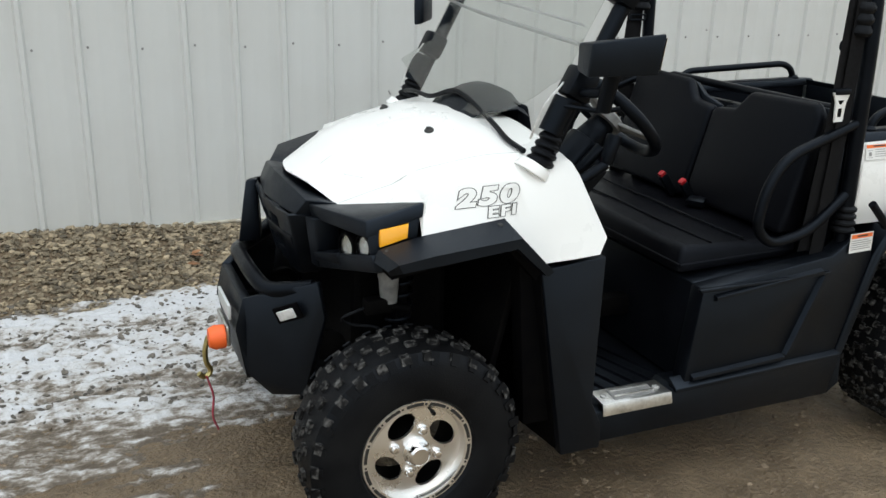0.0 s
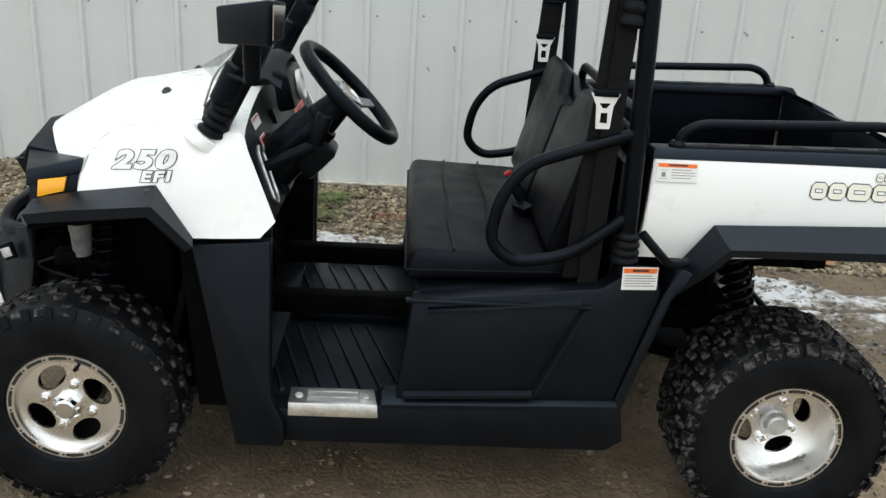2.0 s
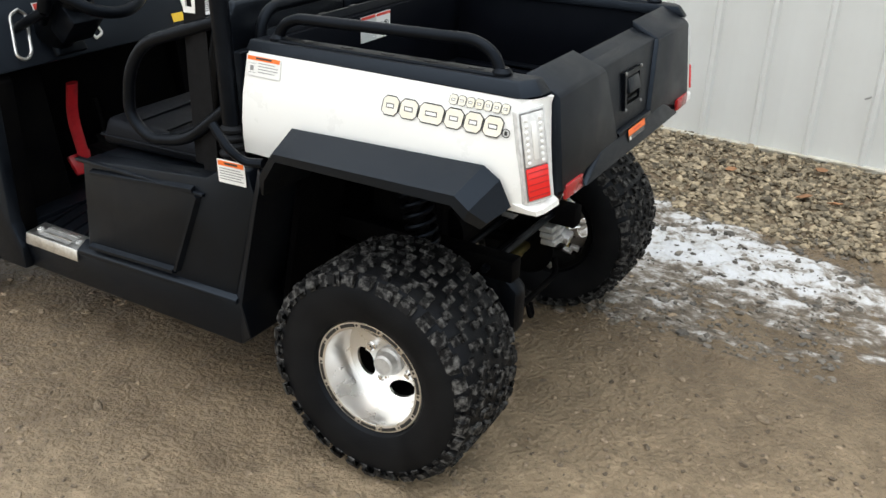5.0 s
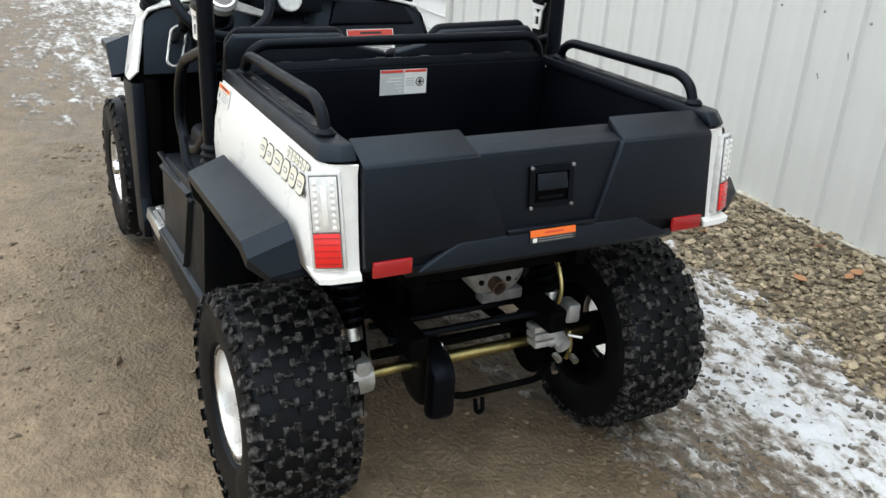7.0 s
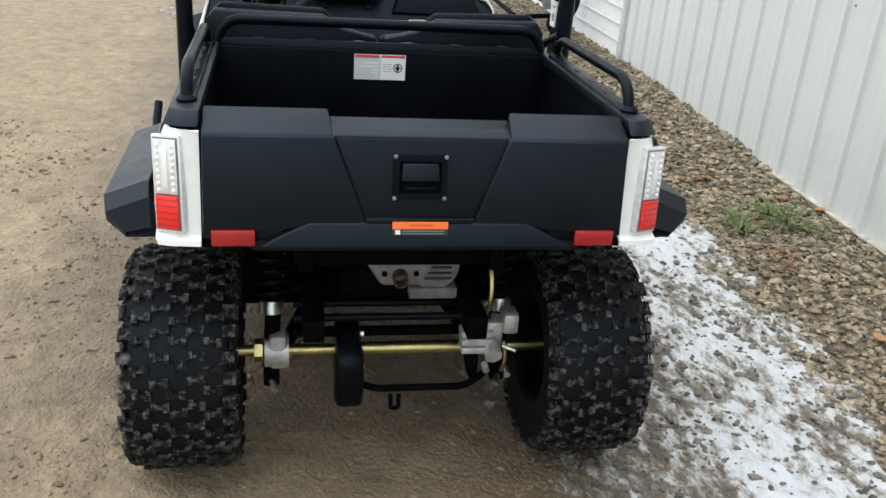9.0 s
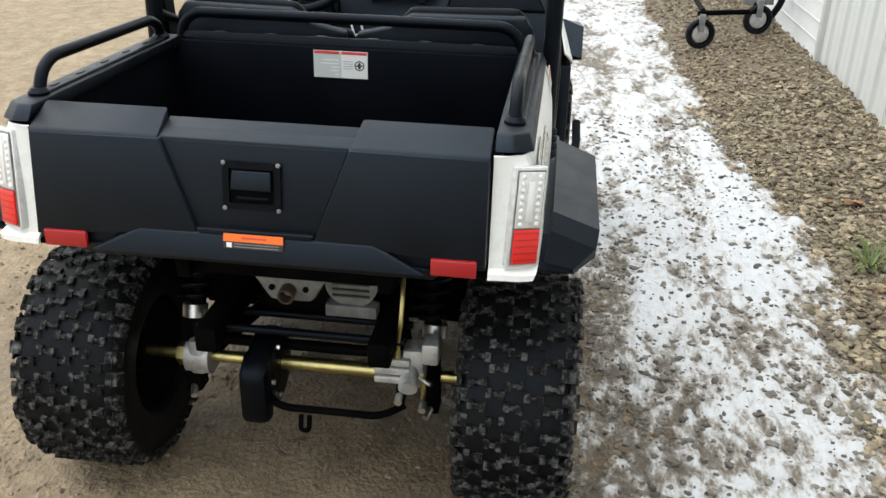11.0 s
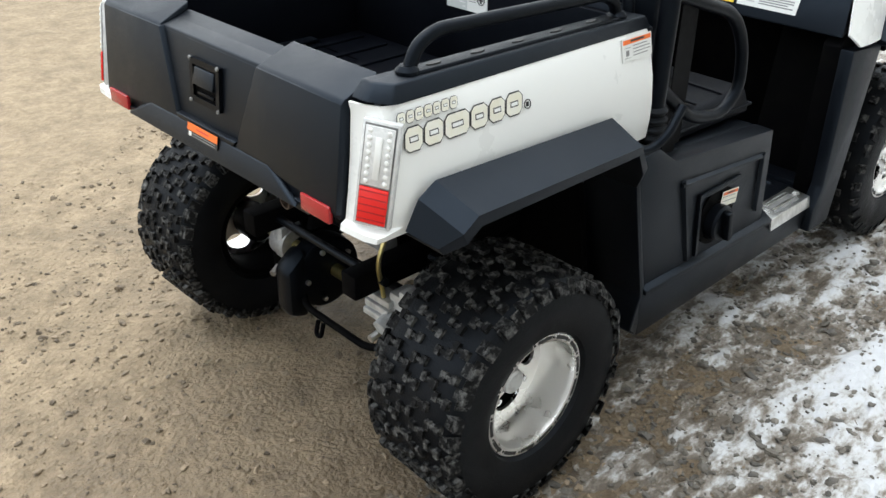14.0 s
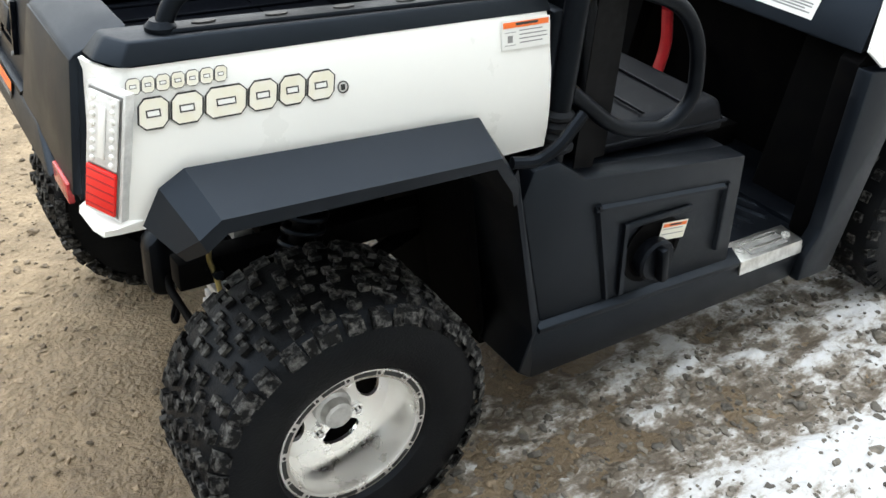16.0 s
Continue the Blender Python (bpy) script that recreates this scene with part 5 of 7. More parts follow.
part("lower_trim", solid([dash_pt(-0.34, 0.775, 0.002), dash_pt(-0.22, 0.775, 0.002), dash_pt(-0.24, 0.92, 0.002), dash_pt(-0.33, 0.92, 0.002)], [dash_pt(-0.33, 0.785, 0.02), dash_pt(-0.23, 0.785, 0.02), dash_pt(-0.25, 0.91, 0.02), dash_pt(-0.32, 0.91, 0.02)], 0.006), M_TUBE, dash)

# steering wheel and column
AX = Vector((0.70, 0, 0.715)).normalized()
SC = Vector((-1.274, -0.302, 1.040))
prof = [(0.150 + 0.0165 * math.cos(t), 0.0165 * math.sin(t)) for t in [2 * math.pi * i / 14 for i in range(14)]]
swheel = part("steering_wheel", lathe(prof, SC, AX, 48, True), M_TUBE, car, "black three-spoke steering wheel")
q = AX.to_track_quat("Z", "Y").to_matrix()
for a in (90, 210, 330):
    d = q @ Vector((math.cos(radians(a)), math.sin(radians(a)), 0))
    w = AX.cross(d) * 0.02
    part("spoke", solid([SC - AX * 0.025 + d * 0.03 - w, SC - AX * 0.025 + d * 0.03 + w, SC - AX * 0.004 + d * 0.142 + w * 0.6, SC - AX * 0.004 + d * 0.142 - w * 0.6], [SC - AX * 0.015 + d * 0.03 - w, SC - AX * 0.015 + d * 0.03 + w, SC + AX * 0.006 + d * 0.142 + w * 0.6, SC + AX * 0.006 + d * 0.142 - w * 0.6], 0.003), M_GREY, swheel)
part("hub_pad", lathe([(0.052, -0.03), (0.050, -0.008), (0.040, -0.002), (0.001, -0.001)], SC, AX, 28), M_GREY, swheel)
part("hub_ring", lathe([(0.040, -0.002), (0.041, 0.003), (0.034, 0.004), (0.033, -0.002)], SC, AX, 28, True), M_CHROME, swheel, "bright ring on the hub")
col = part("steering_column", cyl(SC - AX * 0.03, SC - AX * 0.11, 0.034, 0.046, 20, 0.004), M_TUBE, car, "black steering column shroud")
part("switch_box", turned(bx(-0.05, 0.05, -0.055, 0.055, -0.05, 0.05, 0.012), Matrix.Translation(SC - AX * 0.165 + Vector((0.02, 0, -0.03))) @ pose(0, 0, 0, 0, 44, 0)), M_TUBE, col)
part("column_shroud", cyl(SC - AX * 0.10, SC - AX * 0.28, 0.055, 0.065, 14, 0.006), M_TUBE, col)
part("parking_lever", cyl(SC - AX * 0.22 + Vector((0, -0.06, 0)), SC - AX * 0.11 + Vector((0.0, -0.085, 0.01)), 0.015, 0.017, 12, 0.003), M_TUBE, col)

# pedals
part("brake_pedal", merged(tube([(-1.585, -0.18, 0.64), (-1.612, -0.18, 0.53), (-1.580, -0.18, 0.385)], 0.022, 0.05, 10, 0.5), turned(bx(-0.008, 0.008, -0.045, 0.045, -0.035, 0.035, 0.004), Matrix.Translation((-1.590, -0.18, 0.368)) @ pose(0, 0, 0, 0, -35, 0))), M_REDPAINT, car, "red painted brake pedal")
part("throttle_pedal", merged(tube([(-1.64, -0.06, 0.55), (-1.61, -0.06, 0.42)], 0.009), turned(bx(-0.006, 0.006, -0.03, 0.03, -0.05, 0.05, 0.004), Matrix.Translation((-1.60, -0.06, 0.39)) @ pose(0, 0, 0, 0, -35, 0))), M_DARK, car, "black throttle pedal")

# ---- cargo bed ----
SETTLE[:] = [0.974, 0.006, 0.0]
bed = part("cargo_bed", bx(-0.545, 0.11, -0.465, 0.465, 0.735, 0.752, 0.002), M_BED, car, "black plastic cargo bed liner")
part("bed_front_wall", bx(-0.548, -0.530, -0.465, 0.465, 0.74, 0.968, 0.003), M_BED, bed)
part("bed_side_wall", bx(-0.54, 0.125, -0.470, -0.455, 0.74, 0.972, 0.002), M_BED, bed)
part("bed_side_wall", bx(-0.54, 0.125, 0.455, 0.470, 0.74, 0.972, 0.002), M_BED, bed)
for i in range(9):
    part("bed_rib", bx(-0.50, 0.08, -0.40 + 0.1 * i - 0.012, -0.40 + 0.1 * i + 0.012, 0.751, 0.758, 0.002), M_BED, bed)
m = axes_at((-0.5285, -0.084, 0.893), (0, 1, 0), (0, 0, 1))
lab = part("cargo_label", bx(0, 0.138, 0, 0.068, 0, 0.0012, 0), M_LABELGREY, bed, "two-part white and grey warning label", 0, m)
part("label_half", bx(0.071, 0.137, 0.001, 0.067, 0.0012, 0.0018, 0), M_LABEL, lab, "", 0, m)
part("header", bx(0.002, 0.066, 0.060, 0.067, 0.0018, 0.0024, 0), M_LRED, lab, "", 0, m)
part("header", bx(0.072, 0.136, 0.060, 0.067, 0.0018, 0.0024, 0), M_LRED, lab, "", 0, m)
part("prohibition_ring", turned(lathe([(0.0125, 0), (0.0125, 0.0006), (0.0100, 0.0006), (0.0100, 0)], (0.117, 0.033, 0.0018), (0, 0, 1), 20, True), Matrix()), M_INK, lab, "", 0, m)
part("pictogram", merged(bx(0.109, 0.125, 0.031, 0.035, 0.0018, 0.0023, 0), bx(0.114, 0.120, 0.025, 0.041, 0.0018, 0.0023, 0)), M_INK, lab, "", 0, m)
for i, (x0, x1) in enumerate(((0.025, 0.064), (0.018, 0.064), (0.045, 0.064), (0.045, 0.064), (0.055, 0.064))):
    part("print_bar", bx(x0, x1, 0.044 - 0.009 * i, 0.0465 - 0.009 * i, 0.0012, 0.0018, 0), M_LABEL, lab, "", 0, m)
for i in range(4):
    part("print_bar", bx(0.076, 0.100, 0.042 - 0.006 * i, 0.0432 - 0.006 * i, 0.0018, 0.0023, 0), M_INKGREY, lab, "", 0, m)


def bed_side():
    """White side panel, with the white corner round the tail lamp."""
    r = []
    for z, y, x0, c in ((0.958, -0.507, -0.545, 0), (0.940, -0.516, -0.547, -0.004), (0.86, -0.532, -0.553, 0.002), (0.80, -0.536, -0.557, 0.009), (0.752, -0.533, -0.561, 0.017), (0.745, -0.531, -0.562, 0.028), (0.734, -0.527, -0.564, 0.030)):
        k = 1.0 if z < 0.75 else 0.0
        zf = z - (0.018 if z < 0.74 else 0.0)
        r.append([(x0 + 0.012, y + 0.06, zf), (x0, y + 0.004, zf), (x0 + 0.004, y, zf), (-0.40, y - 0.002, zf), (-0.1, y - 0.002, z), (0.130 + c * 0.8 + 0.03 * k, y, z), (0.158 + c + 0.010 * k, y + 0.014 - 0.012 * k, z), (0.176 + c, y + 0.046 - 0.02 * k, z), (0.180 + c, -0.441, z)])
    return skin(r, 0.006, 0)


wl_, wr_ = both("bed_side_panel", bed_side, M_WHITE, car, "glossy white cargo bed side panel", 28)
both("rail_cap", lambda: solid([(-0.552, -0.512, 0.955), (0.145, -0.512, 0.960), (0.172, -0.478, 0.964), (0.176, -0.441, 0.965), (-0.552, -0.441, 0.955)], [(-0.545, -0.500, 0.980), (0.128, -0.500, 0.990), (0.150, -0.470, 0.992), (0.152, -0.441, 0.992), (-0.545, -0.441, 0.978)], 0.004), M_PLASTIC, car, "black plastic cap along the bed rail")
for s in (-1, 1):
    rp = part("rail_plate", solid([(-0.475, s * 0.452, 0.9815), (-0.475, s * 0.490, 0.9815), (0.085, s * 0.490, 0.9905), (0.085, s * 0.452, 0.9905)], [(-0.470, s * 0.455, 0.986), (-0.470, s * 0.487, 0.986), (0.080, s * 0.487, 0.995), (0.080, s * 0.455, 0.995)], 0.001), M_TUBE, car, "black steel rail plate with slots")
    for i in range(5):
        x = -0.40 + 0.105 * i
        z = 0.9872 + 0.0165 * (x + 0.47)
        part("slot", pr(oval(x, s * 0.471, 0.017, 0.006, 0.0, 12), "z", z - 0.004, z + 0.0007, 0), M_INK, rp)
    rl = part("side_rail", tube([(-0.485, s * 0.470, 0.975), (-0.475, s * 0.470, 1.012), (-0.435, s * 0.470, 1.034), (0.015, s * 0.470, 1.050), (0.060, s * 0.470, 1.030), (0.078, s * 0.470, 0.985)], 0.0125, 0.035), M_TUBE, car, "black tubular bed rail")
    for x, z in ((-0.485, 0.978), (0.078, 0.988)):
        part("foot", lathe([(0.021, 0), (0.021, 0.008), (0.0135, 0.016)], (x, s * 0.470, z), (0, 0, 1), 18), M_TUBE, rl)
frail = part("front_rail", tube([(-0.56, -0.446, 0.955), (-0.56, -0.442, 1.005), (-0.56, -0.405, 1.034), (-0.56, 0.405, 1.034), (-0.56, 0.442, 1.005), (-0.56, 0.446, 0.955)], 0.0135, 0.04), M_TUBE, car, "black tubular headboard rail")
fp = part("headboard_plate", solid([(-0.585, -0.44, 0.940), (-0.585, 0.44, 0.940), (-0.570, 0.44, 0.985), (-0.570, -0.44, 0.985)], [(-0.545, -0.44, 0.968), (-0.545, 0.44, 0.968), (-0.553, 0.44, 0.988), (-0.553, -0.44, 0.988)], 0.002), M_TUBE, car)
for i in range(6):
    part("slot", pr(oval(-0.561, -0.34 + 0.135 * i, 0.006, 0.016, 0, 12), "z", 0.985, 0.9884, 0), M_INK, fp)

# marks and labels on the white panels: plain blocks in the lettering's place
def block_mark(parent, m, widths, h, gap, rim):
    x, lean = 0.0, 0.08 * h
    for w in widths:
        def ring(e, z):
            return [(x + rim, e, z), (x + w - rim, e, z), (x + w - e, rim, z), (x + w + lean - e, h - rim, z), (x + w - rim + lean, h - e, z), (x + rim + lean, h - e, z), (x + lean + e, h - rim, z), (x + e, rim, z)]

        part("logo_block", solid(ring(0, 0), ring(0, 0.0008), 0), M_INK, parent, "", 0, m)
        part("logo_face", solid(ring(rim * 0.25, 0.0008), ring(rim * 0.25, 0.0014), 0), M_GOLD, parent, "", 0, m)
        part("logo_core", bx(x + w * 0.30, x + w * 0.76, h * 0.38, h * 0.62, 0.0014, 0.0017, 0), M_INK, parent, "", 0, m)
        part("logo_slot", bx(x + w * 0.30 + rim * 0.2, x + w * 0.76 - rim * 0.2, h * 0.38 + rim * 0.2, h * 0.62 - rim * 0.2, 0.0017, 0.002, 0), M_WHITE, parent, "", 0, m)
        x += w + gap


for panel, s in ((wl_, -1), (wr_, 1)):
    right = (1, 0, 0.0) if s < 0 else (-1, 0, 0.0)
    up = (0, -s * 0.195, 1)
    x0 = -0.170 if s < 0 else 0.137
    block_mark(panel, axes_at((x0, s * 0.5312, 0.880), right, up), (0.042, 0.045, 0.060, 0.044, 0.042, 0.044), 0.043, 0.0012, 0.010)
    x1 = -0.012 if s < 0 else 0.145
    block_mark(panel, axes_at((x1, s * 0.5216, 0.9275), right, up), (0.019, 0.018, 0.019, 0.019, 0.018, 0.019, 0.018), 0.0215, 0.0008, 0.0045)
    x2 = 0.122 if s < 0 else -0.160
    m = axes_at((x2, s * 0.5288, 0.893), right, up)
    part("round_mark", lathe([(0.009, 0), (0.009, 0.0012), (0.0075, 0.0012), (0.0075, 0)], (0, 0, 0), (0, 0, 1), 18, True), M_INK, panel, "", 0, m)
    part("round_mark_core", bx(-0.003, 0.003, -0.004, 0.004, 0, 0.0012, 0), M_INK, panel, "", 0, m)
    xw = -0.540 if s < 0 else -0.445
    warning_label(panel, axes_at((xw, s * 0.5262, 0.906), right, (0, -s * 0.2, 1)), 0.098, 0.046, M_ORANGE, 4, True)
SETTLE[:] = [1.0, 0.0, 0.0]
warning_label(car, axes_at((-0.602, -0.5575, 0.648), (1, 0, 0.03), (0, 0, 1)), 0.085, 0.058, M_ORANGE, 5, False)

# tail lamps, set across the rear corners
SETTLE[:] = [0.974, 0.006, 0.0]
for s in (-1, 1):
    o = Vector((0.178, s * 0.529, 0.757)) if s < 0 else Vector((0.207, s * 0.478, 0.763))
    oi = Vector((0.207, s * 0.478, 0.763)) if s < 0 else Vector((0.178, s * 0.529, 0.757))
    ot = Vector((0.155, s * 0.522, 0.940)) if s < 0 else Vector((0.188, s * 0.474, 0.940))
    right, up = (oi - o), (ot - o)
    w, h = right.length, up.length
    m = axes_at(o, right, up) @ Matrix.Translation((0, 0, -0.0065))
    tl = part("tail_lamp", bx(-0.003, w + 0.003, -0.003, h + 0.003, -0.012, 0.004, 0.002), M_CLEAR, car, "upright tail lamp with clear and red sections", m=m)
    part("lamp_recess", bx(0.002, w - 0.002, 0.002, h - 0.002, 0.0041, 0.0055, 0), M_GREY, tl, m=m)
    part("red_lens", bx(0.004, w - 0.004, 0.005, h * 0.385, 0.0055, 0.011, 0.002), M_RED, tl, "red ribbed lens", m=m)
    for i in range(5):
        part("lens_rib", bx(0.005, w - 0.005, 0.012 + 0.0125 * i, 0.0135 + 0.0125 * i, 0.011, 0.0122, 0), M_REFLECT, tl, m=m)
    part("clear_lens", bx(0.004, w - 0.004, h * 0.40, h - 0.005, 0.0055, 0.009, 0.002), M_CLEAR, tl, "clear faceted lens", m=m)
    for i in range(8):
        for xx in (0.013, w - 0.013):
            part("led", lathe([(0.0045, 0), (0.0036, 0.002), (0.001, 0.0028)], (xx, h * 0.42 + 0.004 + 0.0123 * i, 0.009), (0, 0, 1), 10), M_LED, tl, m=m)
    part("lens_strip", bx(w * 0.5 - 0.006, w * 0.5 + 0.006, h * 0.47, h * 0.88, 0.009, 0.0115, 0.001), M_LED, tl, m=m)

# tailgate
gate = part("tailgate", solid([(0.128, -0.436, 0.748), (0.205, -0.436, 0.748), (0.180, -0.436, 0.957), (0.120, -0.436, 0.972)], [(0.128, 0.436, 0.748), (0.205, 0.436, 0.748), (0.180, 0.436, 0.957), (0.120, 0.436, 0.972)], 0.003), M_PLASTIC, car, "matt black moulded tailgate")


def gate_x(z):
    return 0.205 - 0.025 * (z - 0.748) / 0.209


def gate_wing():
    """The raised outer field of the tailgate."""
    f = [(-0.436, 0.955), (-0.176, 0.957), (-0.108, 0.782), (-0.438, 0.758)]
    low = [(gate_x(z) - 0.002, y, z) for y, z in f]
    return merged(solid(low, [(gate_x(z) + 0.010, y, z) for y, z in ((-0.434, 0.953), (-0.181, 0.955), (-0.114, 0.786), (-0.436, 0.760))], 0.002),
                  solid([(0.118, -0.436, 0.972), (0.118, -0.186, 0.972), (0.192, -0.181, 0.950), (0.192, -0.436, 0.950)], [(0.112, -0.436, 0.991), (0.112, -0.190, 0.991), (0.184, -0.182, 0.960), (0.184, -0.436, 0.960)], 0.004))


both("raised_field", gate_wing, M_PLASTIC, gate)
part("centre_cap", solid([(0.120, -0.186, 0.970), (0.120, 0.186, 0.970), (0.182, 0.180, 0.950), (0.182, -0.180, 0.950)], [(0.116, -0.186, 0.976), (0.116, 0.186, 0.976), (0.176, 0.180, 0.955), (0.176, -0.180, 0.955)], 0.004), M_PLASTIC, gate)
part("centre_ledge", solid([(0.198, -0.112, 0.797), (0.198, 0.112, 0.797), (0.200, 0.106, 0.786), (0.200, -0.106, 0.786)], [(0.212, -0.114, 0.795), (0.212, 0.114, 0.795), (0.213, 0.108, 0.786), (0.213, -0.108, 0.786)], 0.001), M_PLASTIC, gate)
part("lower_band", solid([(0.196, -0.31, 0.742), (0.196, 0.31, 0.742), (0.190, 0.235, 0.795), (0.190, -0.235, 0.795)], [(0.224, -0.33, 0.738), (0.224, 0.33, 0.738), (0.212, 0.225, 0.785), (0.212, -0.225, 0.785)], 0.004), M_PLASTIC, gate)
part("bottom_lip", solid([(0.10, -0.36, 0.748), (0.214, -0.36, 0.748), (0.205, -0.34, 0.722), (0.10, -0.34, 0.722)], [(0.10, 0.36, 0.748), (0.214, 0.36, 0.748), (0.205, 0.34, 0.722), (0.10, 0.34, 0.722)], 0.004), M_PLASTIC, gate)
lat = part("latch", holed([(-0.054, -0.044), (0.054, -0.044), (0.054, 0.044), (-0.054, 0.044)], [[(-0.042, -0.032), (0.042, -0.032), (0.042, 0.032), (-0.042, 0.032)]], 0.008), M_TUBE, gate, "black latch plate", 0, axes_at((gate_x(0.88) + 0.009, -0.004, 0.878), (0, 1, 0), (-0.1, 0, 1)))
ml = axes_at((gate_x(0.88) + 0.009, -0.004, 0.878), (0, 1, 0), (-0.1, 0, 1))
part("latch_pocket", bx(-0.043, 0.043, -0.033, 0.033, -0.011, -0.0065, 0), M_DARK, lat, m=ml)
part("latch_handle", solid([(-0.038, -0.008, -0.006), (0.038, -0.008, -0.006), (0.036, 0.030, -0.006), (-0.036, 0.030, -0.006)], [(-0.038, -0.006, 0.006), (0.038, -0.006, 0.006), (0.036, 0.028, 0.0), (-0.036, 0.028, 0.0)], 0.002), M_PLASTIC, lat, m=ml)
part("latch_lip", bx(-0.030, 0.030, -0.026, -0.020, -0.007, -0.002, 0.001), M_TUBE, lat, m=ml)
for xx in (-0.055, 0.055):
    for yy in (-0.046, 0.046):
        part("rivet", lathe([(0.0045, 0), (0.004, 0.003), (0.001, 0.004)], (xx * 0.92, yy * 0.92, 0), (0, 0, 1), 10), M_GREY, lat, m=ml)
mo = axes_at((0.2195, -0.059, 0.763), (0, 1, 0), (-0.2, 0, 1))
ol = part("tailgate_label", bx(0, 0.113, 0, 0.028, 0, 0.0012, 0), M_INK, gate, "black label with an orange header", 0, mo)
part("header", bx(0, 0.113, 0.013, 0.028, 0.0012, 0.002, 0), M_ORANGE, ol, "", 0, mo)
part("header_mark", bx(0.035, 0.082, 0.019, 0.0225, 0.002, 0.0023, 0), M_LRED, ol, "", 0, mo)
part("icon", bx(0.006, 0.016, 0.002, 0.011, 0.0012, 0.0018, 0), M_LABEL, ol, "", 0, mo)
for i in range(2):
    part("print_bar", bx(0.020, 0.105, 0.003 + 0.005 * i, 0.0045 + 0.005 * i, 0.0012, 0.0018, 0), M_INKGREY, ol, "", 0, mo)
both("reflector", lambda: turned(bx(0.0, 0.010, -0.421, -0.335, 0, 0.033, 0.003), Matrix.Translation((0.208, 0, 0.738))), M_REFLECT, car, "rectangular red rear reflector")
both("bed_under_rail", lambda: bx(-0.55, 0.17, -0.50, -0.40, 0.715, 0.737, 0.004), M_DARK, car)

# ---- under the bed ----
SETTLE[:] = [1.0, 0.0, 0.0]
chassis = part("chassis", bx(-1.50, -0.57, -0.46, 0.46, 0.205, 0.225, 0.004), M_DARK, car, "black steel chassis and skid plate", 0)
for y in (-0.22, 0.17):
    part("frame_rail", bx(-1.50, 0.02, y, y + 0.05, 0.40, 0.46, 0.005), M_DARK, chassis)
for y in (-0.23, 0.20):
    part("sub_rail", bx(-0.55, 0.05, y, y + 0.03, 0.60, 0.72, 0.004), M_DARK, chassis)
part("cross_member", bx(-0.02, 0.02, -0.24, 0.24, 0.60, 0.66, 0.005), M_DARK, chassis)
part("cross_member", bx(-0.60, -0.56, -0.40, 0.40, 0.20, 0.72, 0.005), M_DARK, chassis)
part("swing_arm", merged(tube([(-0.55, -0.13, 0.34), (-0.13, -0.27, 0.286)], 0.018), tube([(-0.55, 0.13, 0.34), (-0.13, 0.24, 0.286)], 0.018), tube([(-0.15, -0.24, 0.335), (-0.15, 0.24, 0.335)], 0.014), tube([(-0.06, -0.10, 0.255), (-0.03, -0.05, 0.238), (-0.03, 0.19, 0.238), (-0.06, 0.24, 0.255)], 0.009, 0.03), tube([(-0.03, 0.0, 0.22), (-0.02, 0.0, 0.185), (-0.02, 0.02, 0.185), (-0.03, 0.02, 0.22)], 0.006, 0.01)), M_DARK, car, "black steel swing arm")
axle = part("rear_axle", cyl((RAX, -0.47, 0.286), (RAX, 0.47, 0.286), 0.0145, seg=20), M_BRASS, car, "yellow zinc-plated rear axle")
part("axle_tube", cyl((RAX, -0.10, 0.286), (RAX, 0.17, 0.286), 0.0175), M_BRASS, axle)
part("axle_nut", cyl((RAX, -0.335, 0.286), (RAX, -0.315, 0.286), 0.030, seg=6), M_BRASS, axle)
part("axle_nut", cyl((RAX, 0.27, 0.286), (RAX, 0.30, 0.286), 0.028, seg=6), M_BRASS, axle)
part("axle_bearing", merged(bx(RAX - 0.03, RAX + 0.04, -0.30, -0.255, 0.25, 0.345, 0.012), cyl((RAX, -0.31, 0.286), (RAX, -0.25, 0.286), 0.045)), M_CAST, car, "cast aluminium axle bearing housing")
ring = part("final_drive", lathe([(0.02, -0.03), (0.085, -0.03), (0.095, -0.024), (0.098, 0.0), (0.095, 0.024), (0.085, 0.03), (0.02, 0.03)], (RAX + 0.02, -0.105, 0.286), (0, 1, 0), 40), M_TUBE, car, "round black final drive casing")
for i in range(5):
    a = 2 * math.pi * i / 5
    part("bolt", cyl((RAX + 0.02 + 0.07 * math.cos(a), -0.074, 0.286 + 0.07 * math.sin(a)), (RAX + 0.02 + 0.07 * math.cos(a), -0.066, 0.286 + 0.07 * math.sin(a)), 0.007, seg=6), M_STEEL, ring)
part("drive_guard", solid([(0.0, -0.14, 0.33), (0.0, -0.07, 0.33), (0.0, -0.07, 0.20), (0.0, -0.14, 0.20)], [(-0.06, -0.14, 0.38), (-0.06, -0.07, 0.38), (-0.06, -0.07, 0.18), (-0.06, -0.14, 0.18)], 0.02), M_TUBE, ring)
part("brake_disc", lathe([(0.03, -0.002), (0.088, -0.002), (0.088, 0.002), (0.03, 0.002)], (RAX, 0.222, 0.286), (0, 1, 0), 40), M_DARK, car, "dark rear brake disc")
